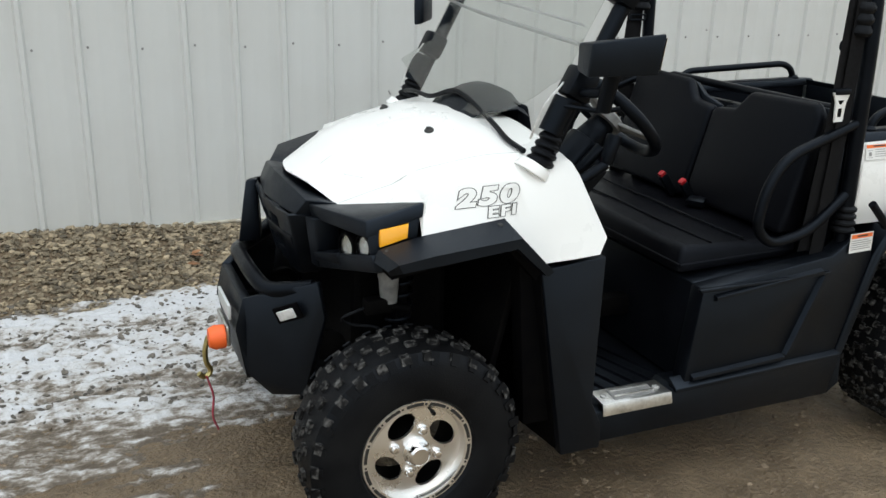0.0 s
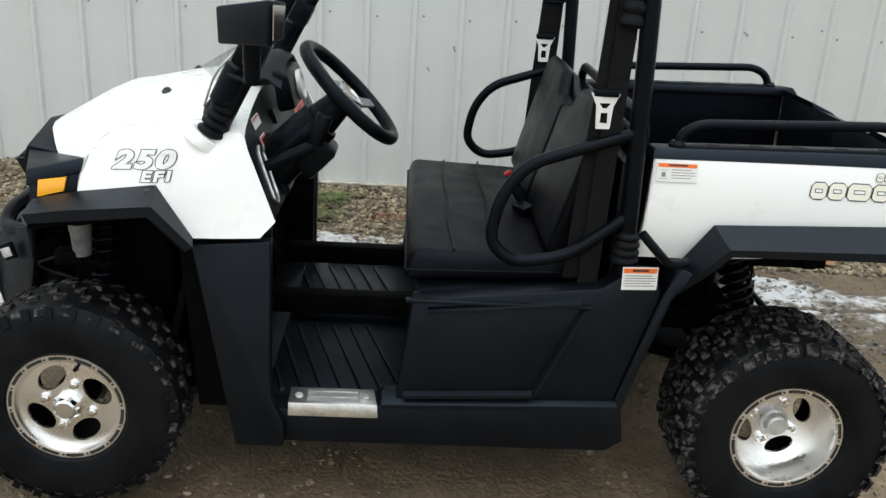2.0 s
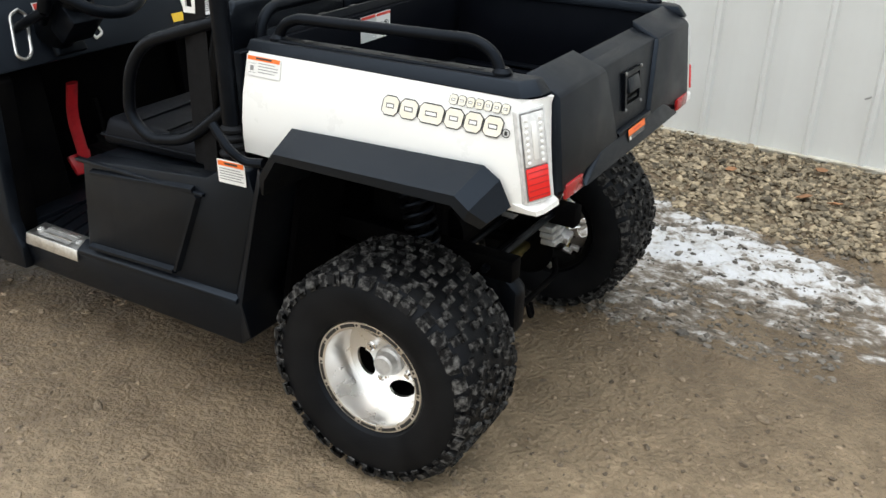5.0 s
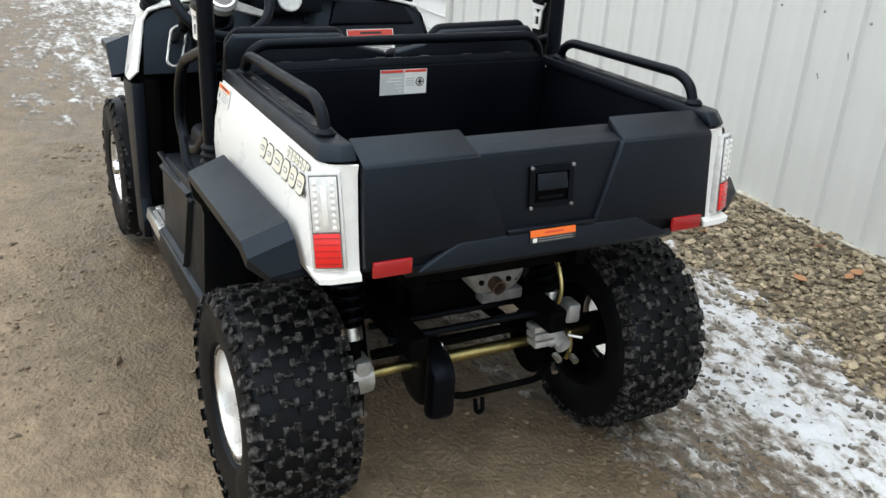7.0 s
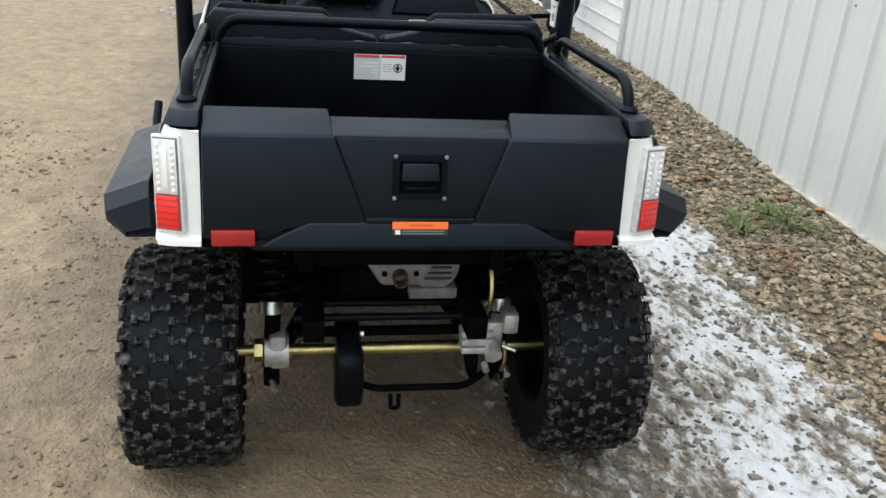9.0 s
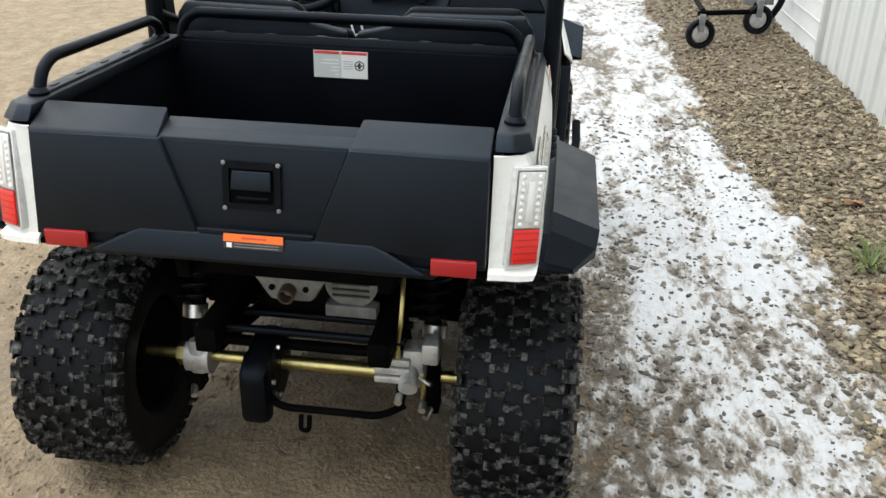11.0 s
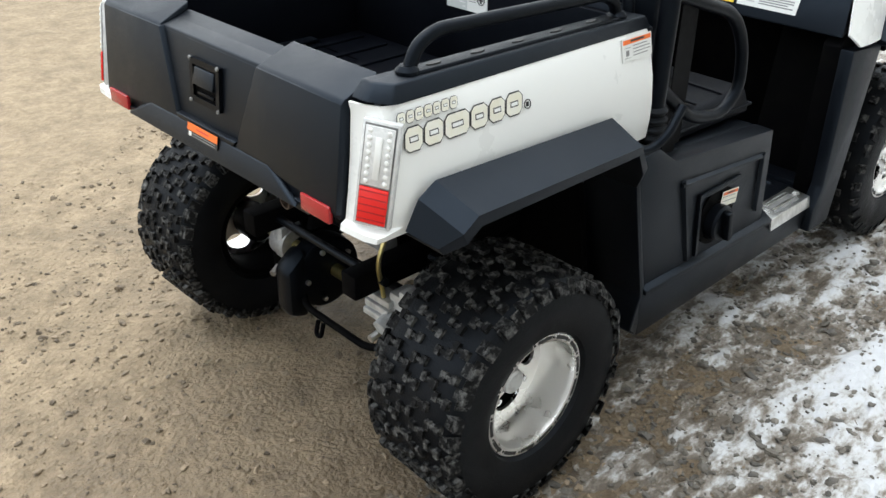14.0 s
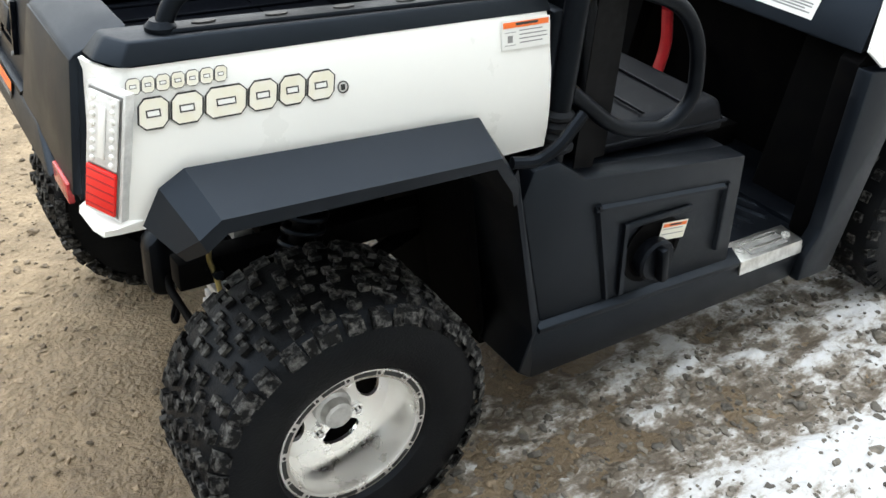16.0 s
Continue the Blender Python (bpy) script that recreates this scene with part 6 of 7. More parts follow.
cal = part("brake_caliper", merged(bx(-0.09, -0.045, 0.165, 0.245, 0.355, 0.372, 0.003), bx(-0.085, -0.040, 0.165, 0.245, 0.335, 0.352, 0.003), bx(-0.08, -0.035, 0.165, 0.245, 0.315, 0.332, 0.003), bx(-0.12, -0.06, 0.225, 0.275, 0.29, 0.39, 0.010), cyl((-0.10, 0.24, 0.345), (-0.02, 0.245, 0.315), 0.022), bx(-0.11, -0.05, 0.27, 0.31, 0.36, 0.415, 0.008)), M_CAST, car, "cast aluminium rear brake caliper")
part("caliper_bolt", cyl((-0.03, 0.225, 0.29), (-0.005, 0.225, 0.285), 0.009, seg=8), M_STEEL, cal)
part("caliper_bolt", cyl((-0.03, 0.28, 0.275), (-0.005, 0.28, 0.27), 0.009, seg=8), M_STEEL, cal)
part("bleed_screw", cyl((-0.04, 0.270, 0.335), (-0.015, 0.298, 0.335), 0.005, seg=8), M_STEEL, cal)
part("brake_lever", tube([(-0.045, 0.275, 0.26), (-0.035, 0.28, 0.30), (-0.045, 0.275, 0.345)], 0.006, 0.02, 8), M_BRASS, cal)
part("brake_line", tube([(-0.06, 0.225, 0.34), (-0.05, 0.225, 0.42), (-0.03, 0.235, 0.48), (-0.06, 0.235, 0.55), (-0.16, 0.22, 0.62)], 0.0055, 0.05, 8), M_BRASS, car, "yellowed flexible brake line")
for s in (-1, 1):
    y = s * 0.293
    rs = part("rear_shock", cyl((-0.135, y, 0.30), (-0.25, s * 0.275, 0.68), 0.020), M_DARK, car, "black rear coil-over shock")
    part("coil_spring", spring((-0.175, y, 0.43), (-0.245, s * 0.277, 0.665), 0.036, 0.007, 9), M_TUBE, rs)
    part("chrome_collar", cyl((-0.160, y, 0.385), (-0.170, y, 0.415), 0.030), M_STEEL, rs)
    part("shock_eye", bx(-0.16, -0.11, y - 0.02, y + 0.02, 0.20, 0.31, 0.006), M_DARK, rs)
    part("bolt", cyl((-0.115, y, 0.215), (-0.085, y - s * 0.01, 0.205), 0.009, seg=8), M_STEEL, rs)
muf = part("muffler", solid([(0.005, -0.092, 0.612), (0.005, 0.066, 0.612), (0.005, 0.070, 0.588), (0.005, 0.036, 0.528), (0.005, -0.056, 0.528), (0.005, -0.095, 0.588)], [(-0.30, -0.080, 0.632), (-0.30, 0.070, 0.632), (-0.30, 0.075, 0.59), (-0.30, 0.04, 0.53), (-0.30, -0.04, 0.53), (-0.30, -0.08, 0.59)], 0.012, 3), M_GREY, car, "grey cast exhaust silencer with a stub pipe")
part("tail_pipe", lathe([(0.018, -0.02), (0.018, 0.028), (0.014, 0.028), (0.013, 0.0), (0.001, 0.0)], (0.004, -0.014, 0.556), (1, 0, -0.1), 20), M_RUST, muf)
for y, z in ((-0.050, 0.562), (0.024, 0.562), (-0.014, 0.594)):
    part("screw", cyl((0.002, y, z), (0.009, y, z), 0.007, seg=8), M_DARK, muf)
eng = part("engine", merged(bx(-0.46, -0.22, -0.15, 0.16, 0.36, 0.56, 0.02), cyl((-0.25, -0.12, 0.44), (-0.25, 0.14, 0.44), 0.075)), M_DARK, car, "dark engine and gearbox", 0)
fan = part("fan_shroud", merged(cyl((-0.12, 0.105, 0.53), (-0.16, 0.105, 0.53), 0.062, seg=28), bx(-0.15, -0.11, 0.045, 0.165, 0.445, 0.475, 0.004)), M_GREY, car, "grey cooling fan shroud")
for i in range(5):
    part("fan_slat", bx(-0.119, -0.114, 0.062, 0.148, 0.497 + 0.015 * i, 0.501 + 0.015 * i, 0), M_INK, fan)
both("inner_liner", lambda: solid([(-0.56, -0.42, 0.21), (-0.47, -0.42, 0.69), (-0.36, -0.42, 0.755), (-0.36, -0.42, 0.735), (-0.455, -0.42, 0.67), (-0.545, -0.42, 0.21)], [(-0.56, -0.23, 0.21), (-0.47, -0.23, 0.69), (-0.36, -0.23, 0.755), (-0.36, -0.23, 0.735), (-0.455, -0.23, 0.67), (-0.545, -0.23, 0.21)], 0), M_DARK, car)
for x, z in ((-0.18, 0.40), (-0.30, 0.385), (-0.05, 0.43)):
    part("cross_tube", tube([(x, -0.24, z), (x, 0.24, z)], 0.010), M_TUBE, car)
part("air_hose", tube([(-0.42, 0.30, 0.62), (-0.36, 0.30, 0.60), (-0.30, 0.28, 0.66)], 0.028, 0.03, 14), M_RUBBER, car)

for ob in (muf, cal):
    for kid in (ob, *ob.children):
        kid.data.transform(Matrix.Translation((0.006, 0.014, 0.014) if ob is muf else (0.0, 0.008, 0.012)))

# ---- the setting ----
RNG = np.random.RandomState(7)
TABLE = RNG.rand(256, 256)


def vnoise(x, y, k=0):
    """Smooth noise from 0 to 1 on a unit lattice."""
    x, y = np.asarray(x, float) + 37.3 * k, np.asarray(y, float) + 11.7 * k
    i, j = np.floor(x).astype(int), np.floor(y).astype(int)
    u, v = x - i, y - j
    u, v = u * u * (3 - 2 * u), v * v * (3 - 2 * v)
    a, b = TABLE[i % 256, j % 256], TABLE[(i + 1) % 256, j % 256]
    c, d = TABLE[i % 256, (j + 1) % 256], TABLE[(i + 1) % 256, (j + 1) % 256]
    return (a * (1 - u) + b * u) * (1 - v) + (c * (1 - u) + d * u) * v


def fbm(x, y, k=0, octaves=4):
    s, w, t = 0, 1, 0
    for o in range(octaves):
        s, t = s + w * vnoise(x * 2**o, y * 2**o, k + o), t + w
        w *= 0.55
    return s / t


WALL_Y = 2.19


def gravel_edge(x):
    """Where the gravel strip along the wall begins."""
    base = np.interp(x, [-8, -6.4, -4.9, -3.2, -2.9, -2.36, -1.7, -1.0, -0.4, 0.4, 1.2, 4], [1.25, 1.29, 1.29, 1.36, 1.43, 1.50, 1.57, 1.54, 1.49, 1.42, 1.36, 1.36])
    return base + 0.16 * (fbm(np.asarray(x) * 2.2, 0.3, 5) - 0.5)


def ground_height(x, y):
    h = 0.030 * (fbm(x * 0.9, y * 0.9, 1) - 0.5) + 0.020 * (fbm(x * 6, y * 6, 2) - 0.5) + 0.013 * (fbm(x * 22, y * 22, 3, 3) - 0.5)
    up = np.clip((y - gravel_edge(x)) / 0.7, 0, 1)
    return h - 0.004 + (0.05 + 0.02 * np.clip(0.9 - x, 0, 5)) * up


def sheet(name, xs, ys, zfun, material, keep=None, sharp=0):
    X, Y = np.meshgrid(xs, ys, indexing="ij")
    Z = zfun(X, Y)
    nx, ny = X.shape
    idx = np.arange(nx * ny).reshape(nx, ny)
    quads = np.stack([idx[:-1, :-1], idx[1:, :-1], idx[1:, 1:], idx[:-1, 1:]], -1).reshape(-1, 4)
    pts = np.stack([X, Y, Z], -1).reshape(-1, 3)
    if keep is not None:
        k = keep(X, Y).reshape(-1)
        quads = quads[k[quads].any(1)]
        used = np.unique(quads)
        back = np.zeros(len(pts), int)
        back[used] = np.arange(len(used))
        pts, quads = pts[used], back[quads]
    me = bpy.data.meshes.new(name)
    me.from_pydata(pts.tolist(), [], quads.tolist())
    me.materials.append(material)
    me.shade_smooth()
    return new(name, me)


gx = np.concatenate([[-400, -120, -50, -25, -15, -11, -9], np.arange(-8, -3.4, 0.05), np.arange(-3.4, 2.0, 0.018), np.arange(2.0, 4.0, 0.06), [5, 7, 10, 16, 30, 60, 150, 400]])
gy = np.concatenate([[-400, -120, -50, -25, -14, -9, -6, -5], np.arange(-4.2, -2.2, 0.06), np.arange(-2.2, 1.6, 0.018), np.arange(1.6, 2.6, 0.05), [3, 5, 9, 20, 60, 150, 400]])
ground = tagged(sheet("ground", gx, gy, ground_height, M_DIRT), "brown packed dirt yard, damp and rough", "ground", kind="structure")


def snow_field(x, y):
    """How thick the snow lies: above 0 it is white, just below it is grey slush."""
    edge = gravel_edge(x)
    low = np.interp(x, [-8, -5, -3.6, -2.9, -2.4, -2.0, -1.0, -0.2, 0.5, 1.0], [-0.45, -0.40, -0.10, 0.14, 0.22, 0.42, 0.50, 0.60, 0.64, 0.80])
    wide = np.interp(x, [-5, -3.2, -2.4, 0.5], [1.3, 0.75, 0.5, 0.42])
    a = np.clip((y - low) / wide, -2.5, 1)
    b = np.clip((np.minimum(edge, np.interp(x, [-0.3, 0.5, 1.0], [1.6, 1.24, 1.06])) - y) / 0.12, -2, 0.8)
    c = np.clip((1.05 - x) / 0.8, -2, 1)
    e = np.minimum(np.minimum(a, b), c)
    n = 0.42 * fbm(x * 1.6, y * 4.2, 9) + 0.36 * fbm(x * 6, y * 14, 12, 3) + 0.22 * fbm(x * 17, y * 27, 15, 3)
    ruts = sum(np.exp(-(((y - y0 - 0.03 * np.sin(x * 1.3)) / w) ** 2)) * d for y0, w, d in ((0.80, 0.09, 0.05), (1.13, 0.10, 0.035), (1.33, 0.05, -0.05), (0.97, 0.05, -0.035)))
    return n - 0.50 + np.where(e > 0, 0.17, 0.34) * e - ruts - 0.02 - 0.035 * np.clip((x + 1.2) / 1.0, 0, 1)


def snow_height(x, y):
    s = snow_field(x, y)
    tread = np.sin((x + 0.7 * np.abs(y - 1.06)) * 48 + 5 * fbm(x * 3, y * 3, 33)) * np.exp(-(((y - 1.06) / 0.17) ** 2)) * np.clip((fbm(x * 5, y * 5, 31) - 0.40) * 6, 0, 1)
    lump = 0.024 * (fbm(x * 13, y * 24, 20, 3) - 0.5) + 0.010 * (fbm(x * 42, y * 56, 24, 2) - 0.5)
    deep = np.clip(s * 6 + 0.35, 0.06, 1)
    return ground_height(x, y) + np.clip((s + 0.10) * 0.075, -0.03, 0.022) + (lump + 0.009 * tread) * deep


snow = sheet("snow", np.concatenate([np.arange(-8.5, -3.6, 0.03), np.arange(-3.6, 1.6, 0.0095)]), np.concatenate([np.arange(-1.3, 0.0, 0.02), np.arange(0.0, 1.75, 0.0095)]), snow_height, M_SNOW, lambda x, y: snow_height(x, y) > ground_height(x, y) - 0.004)
_co = np.zeros(len(snow.data.vertices) * 3)
snow.data.vertices.foreach_get("co", _co)
_co = _co.reshape(-1, 3)
snow.data.attributes.new("depth", "FLOAT", "POINT").data.foreach_set("value", snow_field(_co[:, 0], _co[:, 1]).astype(np.float32))
tagged(snow, "patchy trodden old snow with dirt showing through", "snow", kind="stuff")


def scatter(name, n, spot, size, material, seed, squash=0.6):
    """Many small angular stones in one mesh."""
    rng = np.random.RandomState(seed)
    bm = bmesh.new()
    bmesh.ops.create_icosphere(bm, subdivisions=1, radius=1)
    v0 = np.array([v.co[:] for v in bm.verts])
    f0 = np.array([[v.index for v in f.verts] for f in bm.faces])
    bm.free()
    if n > 4000:
        bm = bmesh.new()
        bmesh.ops.create_cube(bm, size=1.3)
        bmesh.ops.bevel(bm, geom=bm.edges[:], offset=0.34, segments=1, affect="EDGES")
        bmesh.ops.triangulate(bm, faces=bm.faces)
        bm.verts.index_update()
        v0 = np.array([v.co[:] for v in bm.verts])
        f0 = np.array([[v.index for v in f.verts] for f in bm.faces])
        bm.free()
    P = spot(rng, n)
    n = len(P)
    S = size(rng, n)[:, None] * np.stack([rng.uniform(0.8, 1.35, n), rng.uniform(0.65, 1.0, n), rng.uniform(squash * 0.7, squash, n)], -1)
    V = v0[None] * (1 + 0.22 * rng.randn(n, len(v0), 1)).clip(0.6, 1.4) * S[:, None]
    t, p = rng.uniform(0, 6.283, n), rng.normal(0, 0.35, n)
    c, s_, cp, sp = np.cos(t), np.sin(t), np.cos(p), np.sin(p)
    x, y, z = V[..., 0], V[..., 1], V[..., 2]
    y, z = cp[:, None] * y - sp[:, None] * z, sp[:, None] * y + cp[:, None] * z
    x, y = c[:, None] * x - s_[:, None] * y, s_[:, None] * x + c[:, None] * y
    V = np.stack([x, y, z], -1) + P[:, None]
    F = f0[None] + (np.arange(n) * len(v0))[:, None, None]
    me = bpy.data.meshes.new(name)
    me.from_pydata(V.reshape(-1, 3).tolist(), [], F.reshape(-1, 3).tolist())
    me.materials.append(material)
    return new(name, me)


def gravel_spot(rng, n):
    x = np.where(rng.rand(n) < 0.78, rng.uniform(-3.8, 2.6, n), rng.uniform(-8.0, -3.8, n))
    y = gravel_edge(x) - 0.10 + rng.rand(n) ** 0.9 * (WALL_Y + 0.10 - gravel_edge(x))
    return np.stack([x, y, ground_height(x, y) + rng.uniform(-0.004, 0.012, n)], -1)


tagged(scatter("gravel", 26000, gravel_spot, lambda r, n: r.gamma(6, 0.0023, n).clip(0.005, 0.030), M_STONE, 3), "brown river gravel strip along the wall", "gravel", kind="stuff")


def clod_spot(rng, n):
    x, y = rng.uniform(-3.2, 1.9, n), rng.uniform(-2.0, 1.5, n)
    k = fbm(x * 2.2, y * 2.2, 40) + 0.25 * (rng.rand(n) - 0.5) > 0.47
    x, y = x[k], y[k]
    return np.stack([x, y, ground_height(x, y) + 0.001], -1)


tagged(scatter("dirt_clods", 30000, clod_spot, lambda r, n: r.gamma(1.7, 0.0027, n).clip(0.0018, 0.022), M_CLOD, 5, 0.7), "small clods and pebbles on the dirt", "pebbles", kind="stuff")


def wet_spot(rng, n):
    x, y = rng.uniform(-3.4, 0.75, n), rng.uniform(0.42, 1.5, n)
    k = rng.rand(n) < np.clip(0.85 - 3 * snow_field(x, y), 0.25, 1)
    x, y = x[k], y[k]
    return np.stack([x, y, np.maximum(ground_height(x, y), snow_height(x, y)) + 0.001], -1)


tagged(scatter("wet_pebbles", 10000, wet_spot, lambda r, n: np.where(r.rand(n) < 0.10, r.uniform(0.011, 0.021, n), r.gamma(2.2, 0.0026, n).clip(0.0025, 0.014)), M_WETSTONE, 8, 0.6), "dark wet pebbles scattered through the snow", "pebbles", kind="stuff")


def blade_clump(name, place, n, h, spread, seed):
    rnd = random.Random(seed)
    bm = bmesh.new()
    for _ in range(n):
        a, r = rnd.uniform(0, 6.283), rnd.uniform(0, spread * 0.35)
        b = Vector((r * math.cos(a), r * math.sin(a), 0))
        out = Vector((math.cos(a), math.sin(a), 0)) * rnd.uniform(0.3, 1.0) * spread
        hh = h * rnd.uniform(0.5, 1)
        w = Vector((-math.sin(a), math.cos(a), 0)) * 0.004
        ps = [b, b + out * 0.35 + Vector((0, 0, hh * 0.7)), b + out * 0.75 + Vector((0, 0, hh)), b + out * 1.1 + Vector((0, 0, hh * 0.85))]
        L = [bm.verts.new(p - w * (1 - i * 0.28)) for i, p in enumerate(ps)]
        R = [bm.verts.new(p + w * (1 - i * 0.28)) for i, p in enumerate(ps)]
        for i in range(3):
            bm.faces.new((L[i], L[i + 1], R[i + 1], R[i]))
    return tagged(part(name, bm, M_GRASS, None, "", 0, Matrix.Translation(place)), "tuft of green grass in the gravel beside the wall", "grass", "grass tufts")


for i, (x, y, n, h) in enumerate(((-1.63, 1.93, 60, 0.055), (-1.50, 1.97, 50, 0.05), (-1.56, 1.75, 46, 0.06))):
    blade_clump("grass_tuft", (x, y, float(ground_height(x, y)) + 0.012), n, h, 0.17, i)
rnd = random.Random(4)
bm = bmesh.new()
for _ in range(22):
    a, l = rnd.uniform(0, 6.283), rnd.uniform(0.04, 0.11)
    p = Vector((-1.20 + rnd.uniform(-0.09, 0.09), 1.72 + rnd.uniform(-0.05, 0.05), float(ground_height(-1.2, 1.72)) + rnd.uniform(0.025, 0.04)))
    bm = merged(bm, tube([p, p + Vector((math.cos(a) * l * 0.5, math.sin(a) * l * 0.5, 0.012)), p + Vector((math.cos(a) * l, math.sin(a) * l, 0.0))], 0.0018, seg=5))
tagged(part("dry_stalks", bm, M_LEAF, None), "tangle of dry red-brown stalks on the gravel", "stalks", kind="stuff")


def leaf_spot(rng, n):
    x = rng.uniform(-2.2, 1.4, n)
    y = rng.uniform(1.7, 2.15, n)
    return np.stack([x, y, ground_height(x, y) + 0.028], -1)


tagged(scatter("dry_leaves", 22, leaf_spot, lambda r, n: r.uniform(0.018, 0.035, n), M_LEAF, 11, 0.14), "scattered dry brown leaves on the gravel", "leaves", kind="stuff")
tagged(scatter("fallen_leaf", 1, lambda r, n: np.array([[0.90, 1.45, float(ground_height(0.9, 1.45)) + 0.03]]), lambda r, n: np.full(n, 0.05), M_LEAF, 12, 0.16), "single dry orange-brown leaf on gravel", "leaf")

# ribbed sheet-metal wall with its base trim and screws
CORNER_X = -4.42
wp, PITCH = [], 0.2395
for k in range(-1, 62):
    c = -4.225 + PITCH * k
    wp += [(c - 0.020, 0), (c - 0.009, -0.019), (c + 0.009, -0.019), (c + 0.020, 0), (c + 0.075, 0), (c + 0.082, -0.0015), (c + 0.095, -0.0015), (c + 0.102, 0), (c + 0.150, 0), (c + 0.157, -0.0015), (c + 0.170, -0.0015), (c + 0.177, 0)]
wp = [p for p in wp if CORNER_X + 0.01 <= p[0] <= 10.3]
bm = bmesh.new()
lo = [bm.verts.new((x, WALL_Y + d, 0.06)) for x, d in wp]
hi = [bm.verts.new((x, WALL_Y + d, 4.2)) for x, d in wp]
for i in range(len(wp) - 1):
    bm.faces.new((lo[i], lo[i + 1], hi[i + 1], hi[i]))
wall = tagged(part("wall_north", bm, M_WALL, None, "", 20), "pale grey ribbed sheet-metal building wall", "wall", kind="structure")
tagged(part("wall_backing", bx(CORNER_X, 10.3, WALL_Y + 0.012, WALL_Y + 0.16, -0.1, 4.2, 0), M_TRIM, None), "plain backing of the metal wall", "wall", kind="structure")
tagged(part("baseboard", merged(bx(CORNER_X + 0.01, 10.3, WALL_Y - 0.026, WALL_Y + 0.008, 0.02, 0.062, 0.003), bx(CORNER_X + 0.01, 10.3, WALL_Y - 0.034, WALL_Y - 0.02, 0.056, 0.064, 0.001)), M_TRIM, None, m=Matrix(((1, 0, 0, 0), (0, 1, 0, 0), (-0.02, 0, 1, 0.018), (0, 0, 0, 1)))), "weathered pale trim along the wall's foot", "trim", kind="structure")
tagged(part("corner_trim", bx(CORNER_X - 0.03, CORNER_X + 0.03, WALL_Y - 0.03, WALL_Y + 0.05, 0.02, 4.2, 0.004), M_WALL, None), "pale grey corner flashing", "trim", kind="structure")
screw = mesh_of("screw", lathe([(0.0065, 0), (0.006, 0.004), (0.004, 0.006), (0.001, 0.006)], (0, 0, 0), (0, -1, 0), 8), M_SCREW)
for k in range(0, 30):
    for z in (0.98, 1.75):
        x = -4.225 + PITCH * k + 0.045
        part("screw", screw, None, wall, m=Matrix.Translation((x + 0.004 * math.sin(k * 7), WALL_Y, z + 0.006 * math.sin(k * 3))))
for (x, z, a, l) in ((0.605, 0.985, 40, 0.035), (0.53, 0.375, -30, 0.03), (-1.03, 0.72, 60, 0.025), (-2.08, 0.67, 10, 0.012), (-0.9, 0.83, 70, 0.03), (1.0, 1.02, 20, 0.016)):
    part("scuff_mark", bx(-l / 2, l / 2, -0.0012, 0, -0.004, 0.004, 0.001), M_SCREW, wall, m=Matrix.Translation((x, WALL_Y - 0.001, z)) @ pose(0, 0, 0, 0, a, 0))

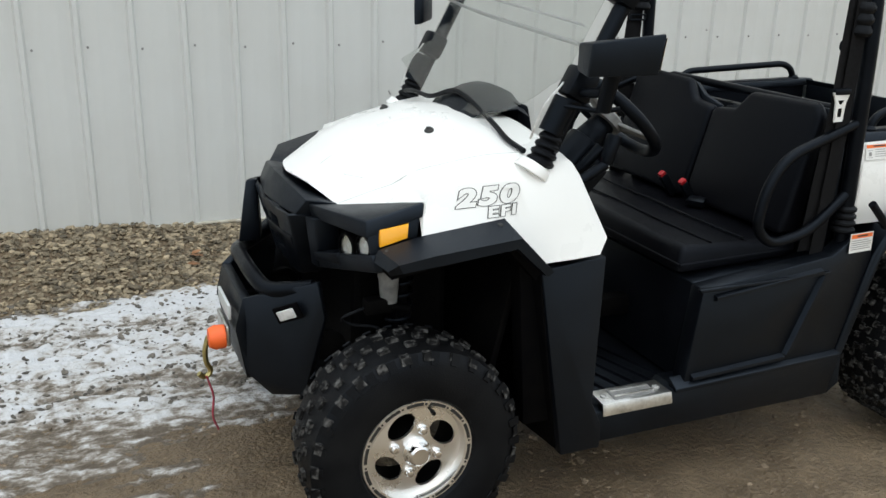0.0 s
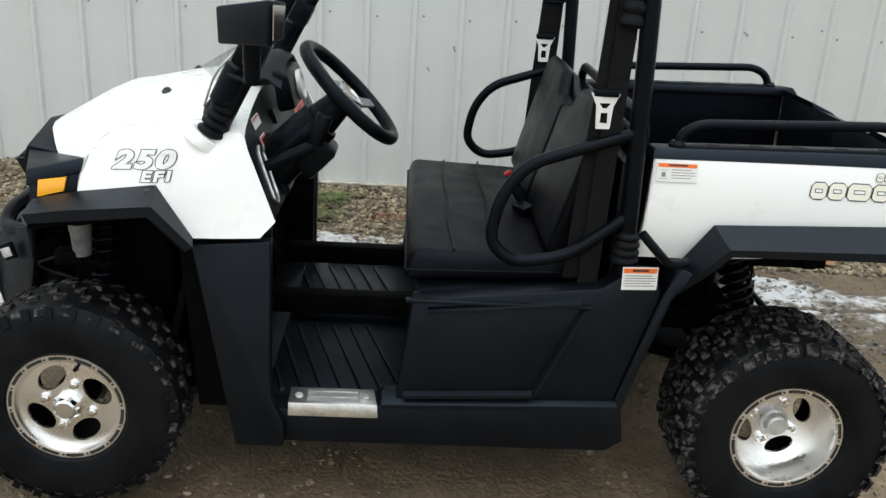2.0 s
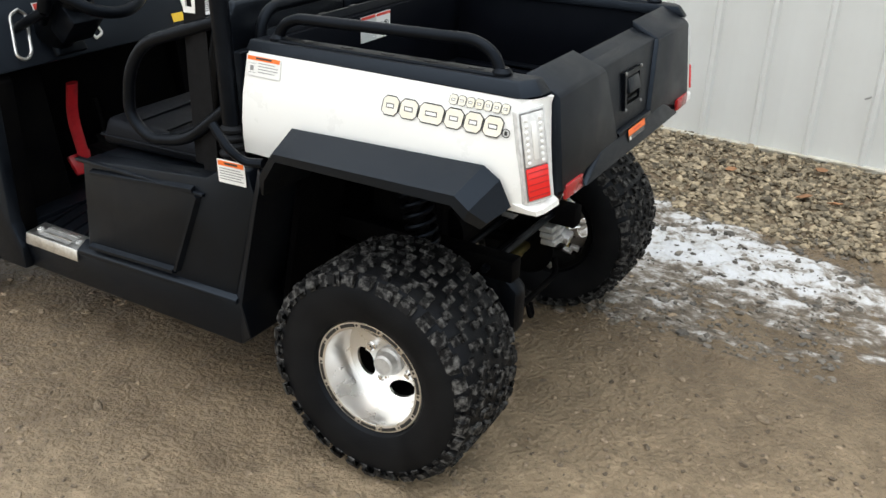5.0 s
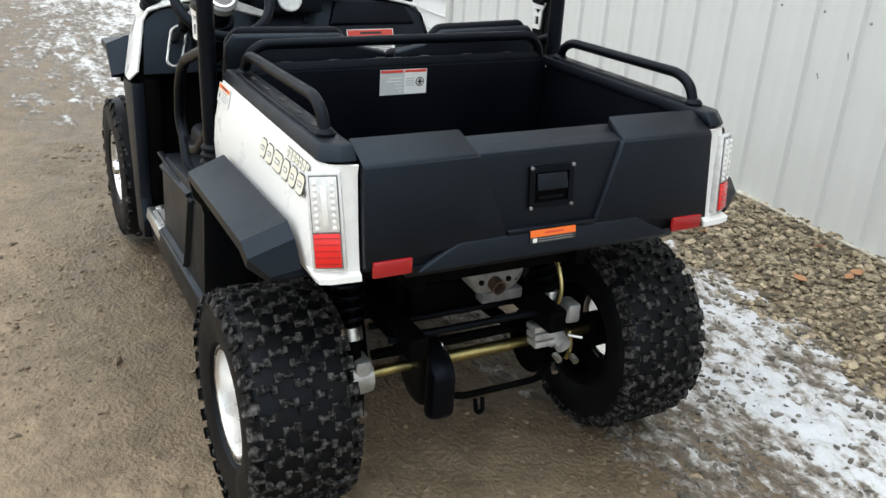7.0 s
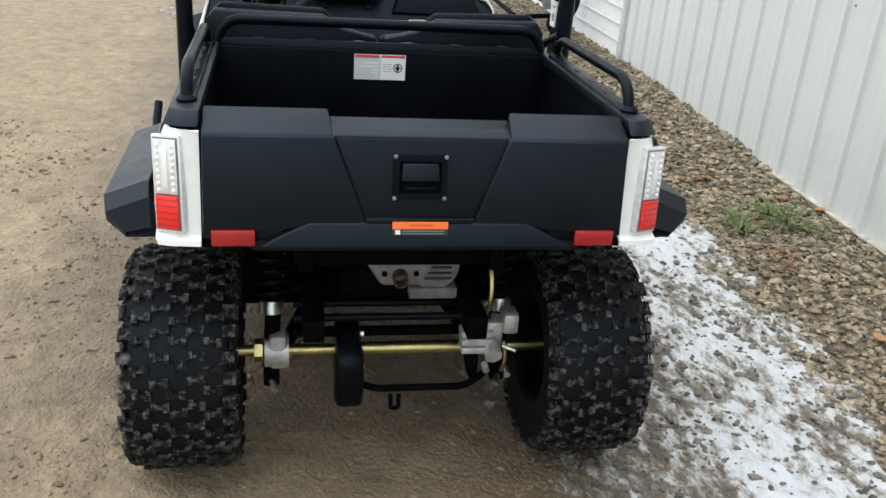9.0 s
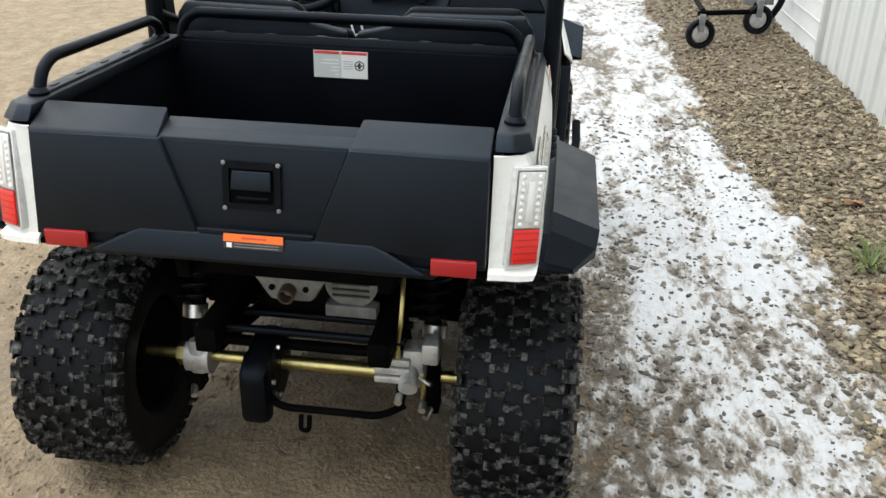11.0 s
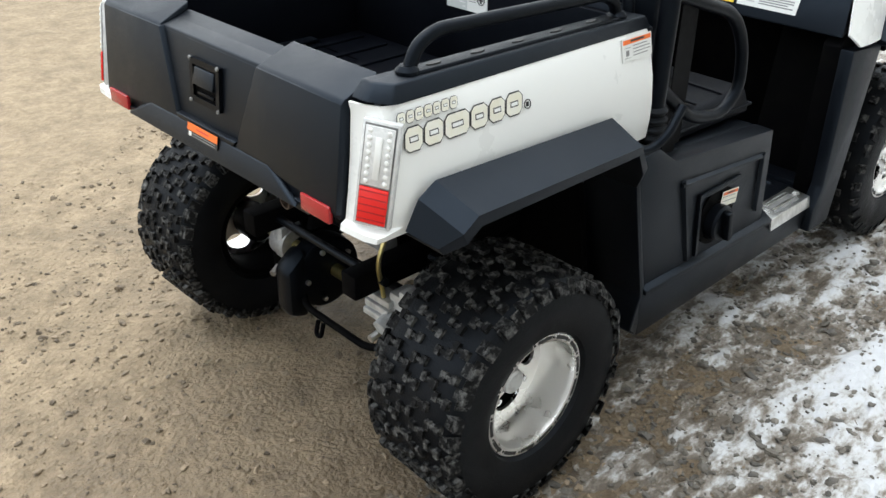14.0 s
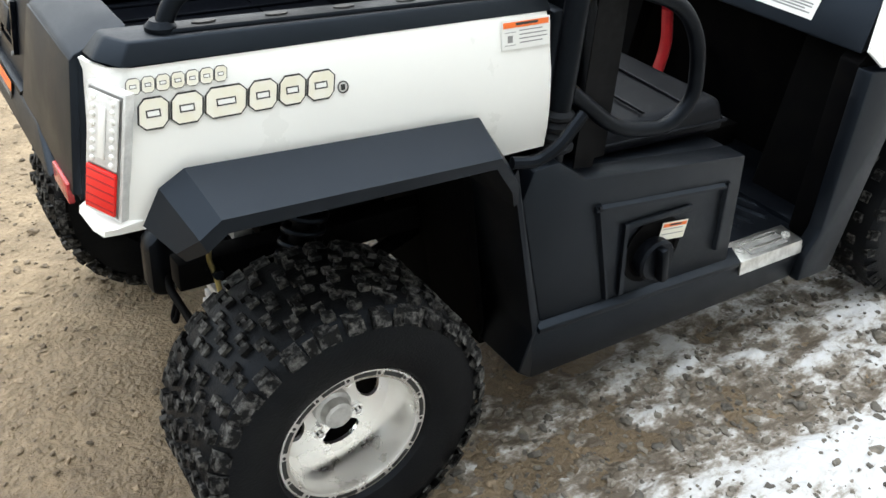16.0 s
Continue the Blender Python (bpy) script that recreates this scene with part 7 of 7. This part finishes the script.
# white lap siding past the corner
siding = tagged(part("wall_siding", bx(-12, CORNER_X, WALL_Y + 0.0, WALL_Y + 0.15, -0.1, 4.2, 0), M_SIDING, None), "white horizontal lap siding wall", "wall", kind="structure")
board = mesh_of("board", solid([(-12, WALL_Y - 0.004, 0.002), (-12, WALL_Y - 0.026, 0.0), (-12, WALL_Y - 0.022, 0.004), (-12, WALL_Y - 0.006, 0.118), (-12, WALL_Y - 0.001, 0.118)], [(CORNER_X - 0.03, WALL_Y - 0.004, 0.002), (CORNER_X - 0.03, WALL_Y - 0.026, 0.0), (CORNER_X - 0.03, WALL_Y - 0.022, 0.004), (CORNER_X - 0.03, WALL_Y - 0.006, 0.118), (CORNER_X - 0.03, WALL_Y - 0.001, 0.118)], 0), M_SIDING, 0)
for i in range(35):
    part("board", board, None, siding, m=Matrix.Translation((0, 0, 0.03 + 0.117 * i)))

# wheeled cart standing by the siding
SETTLE[:] = [1.0, 0.035, 0.03]
cart = thing("hand_cart", (-5.35, 1.7, 0.05), "grey steel wheeled cart parked on the gravel", "cart")
for x, y in ((-4.98, 1.47), (-5.14, 1.88)):
    z = float(ground_height(x, y)) + 0.105
    cw = part("wheel", lathe([(0.070, -0.02), (0.094, -0.024), (0.105, -0.012), (0.105, 0.012), (0.094, 0.024), (0.070, 0.02)], (x, y, z), (0.97, 0.25, 0), 32, True), M_RUBBER, cart, "small black cart wheel")
    part("wheel_hub", lathe([(0.071, -0.008), (0.06, 0.010), (0.03, 0.016), (0.001, 0.018)], (x, y, z), (0.97, 0.25, 0), 24), M_CAST, cw)
    part("fork", merged(bx(x - 0.02, x + 0.045, y - 0.02, y + 0.02, z + 0.02, z + 0.14, 0.005)), M_GREY, cart)
part("axle_bar", tube([(-4.97, 1.44, 0.285), (-5.16, 1.92, 0.285)], 0.018), M_DARK, cart)
part("cart_frame", merged(tube([(-4.98, 1.47, 0.30), (-6.0, 1.48, 0.30)], 0.018), tube([(-5.14, 1.88, 0.30), (-6.1, 1.92, 0.30)], 0.018), tube([(-6.0, 1.48, 0.30), (-6.1, 1.92, 0.30)], 0.018)), M_DARK, cart)
part("cart_panel", solid([(-5.30, 1.80, 0.30), (-5.36, 2.02, 0.30), (-5.55, 2.02, 0.85), (-5.50, 1.62, 0.85)], [(-5.34, 1.80, 0.30), (-5.40, 2.02, 0.30), (-5.59, 2.02, 0.85), (-5.54, 1.62, 0.85)], 0.004), M_GREY, cart, "grey sheet-metal panel")
part("cart_handle", tube([(-5.30, 2.0, 0.22), (-5.28, 2.06, 0.34), (-5.34, 2.08, 0.9), (-5.40, 2.0, 1.0)], 0.024, 0.08), M_TUBE, cart)
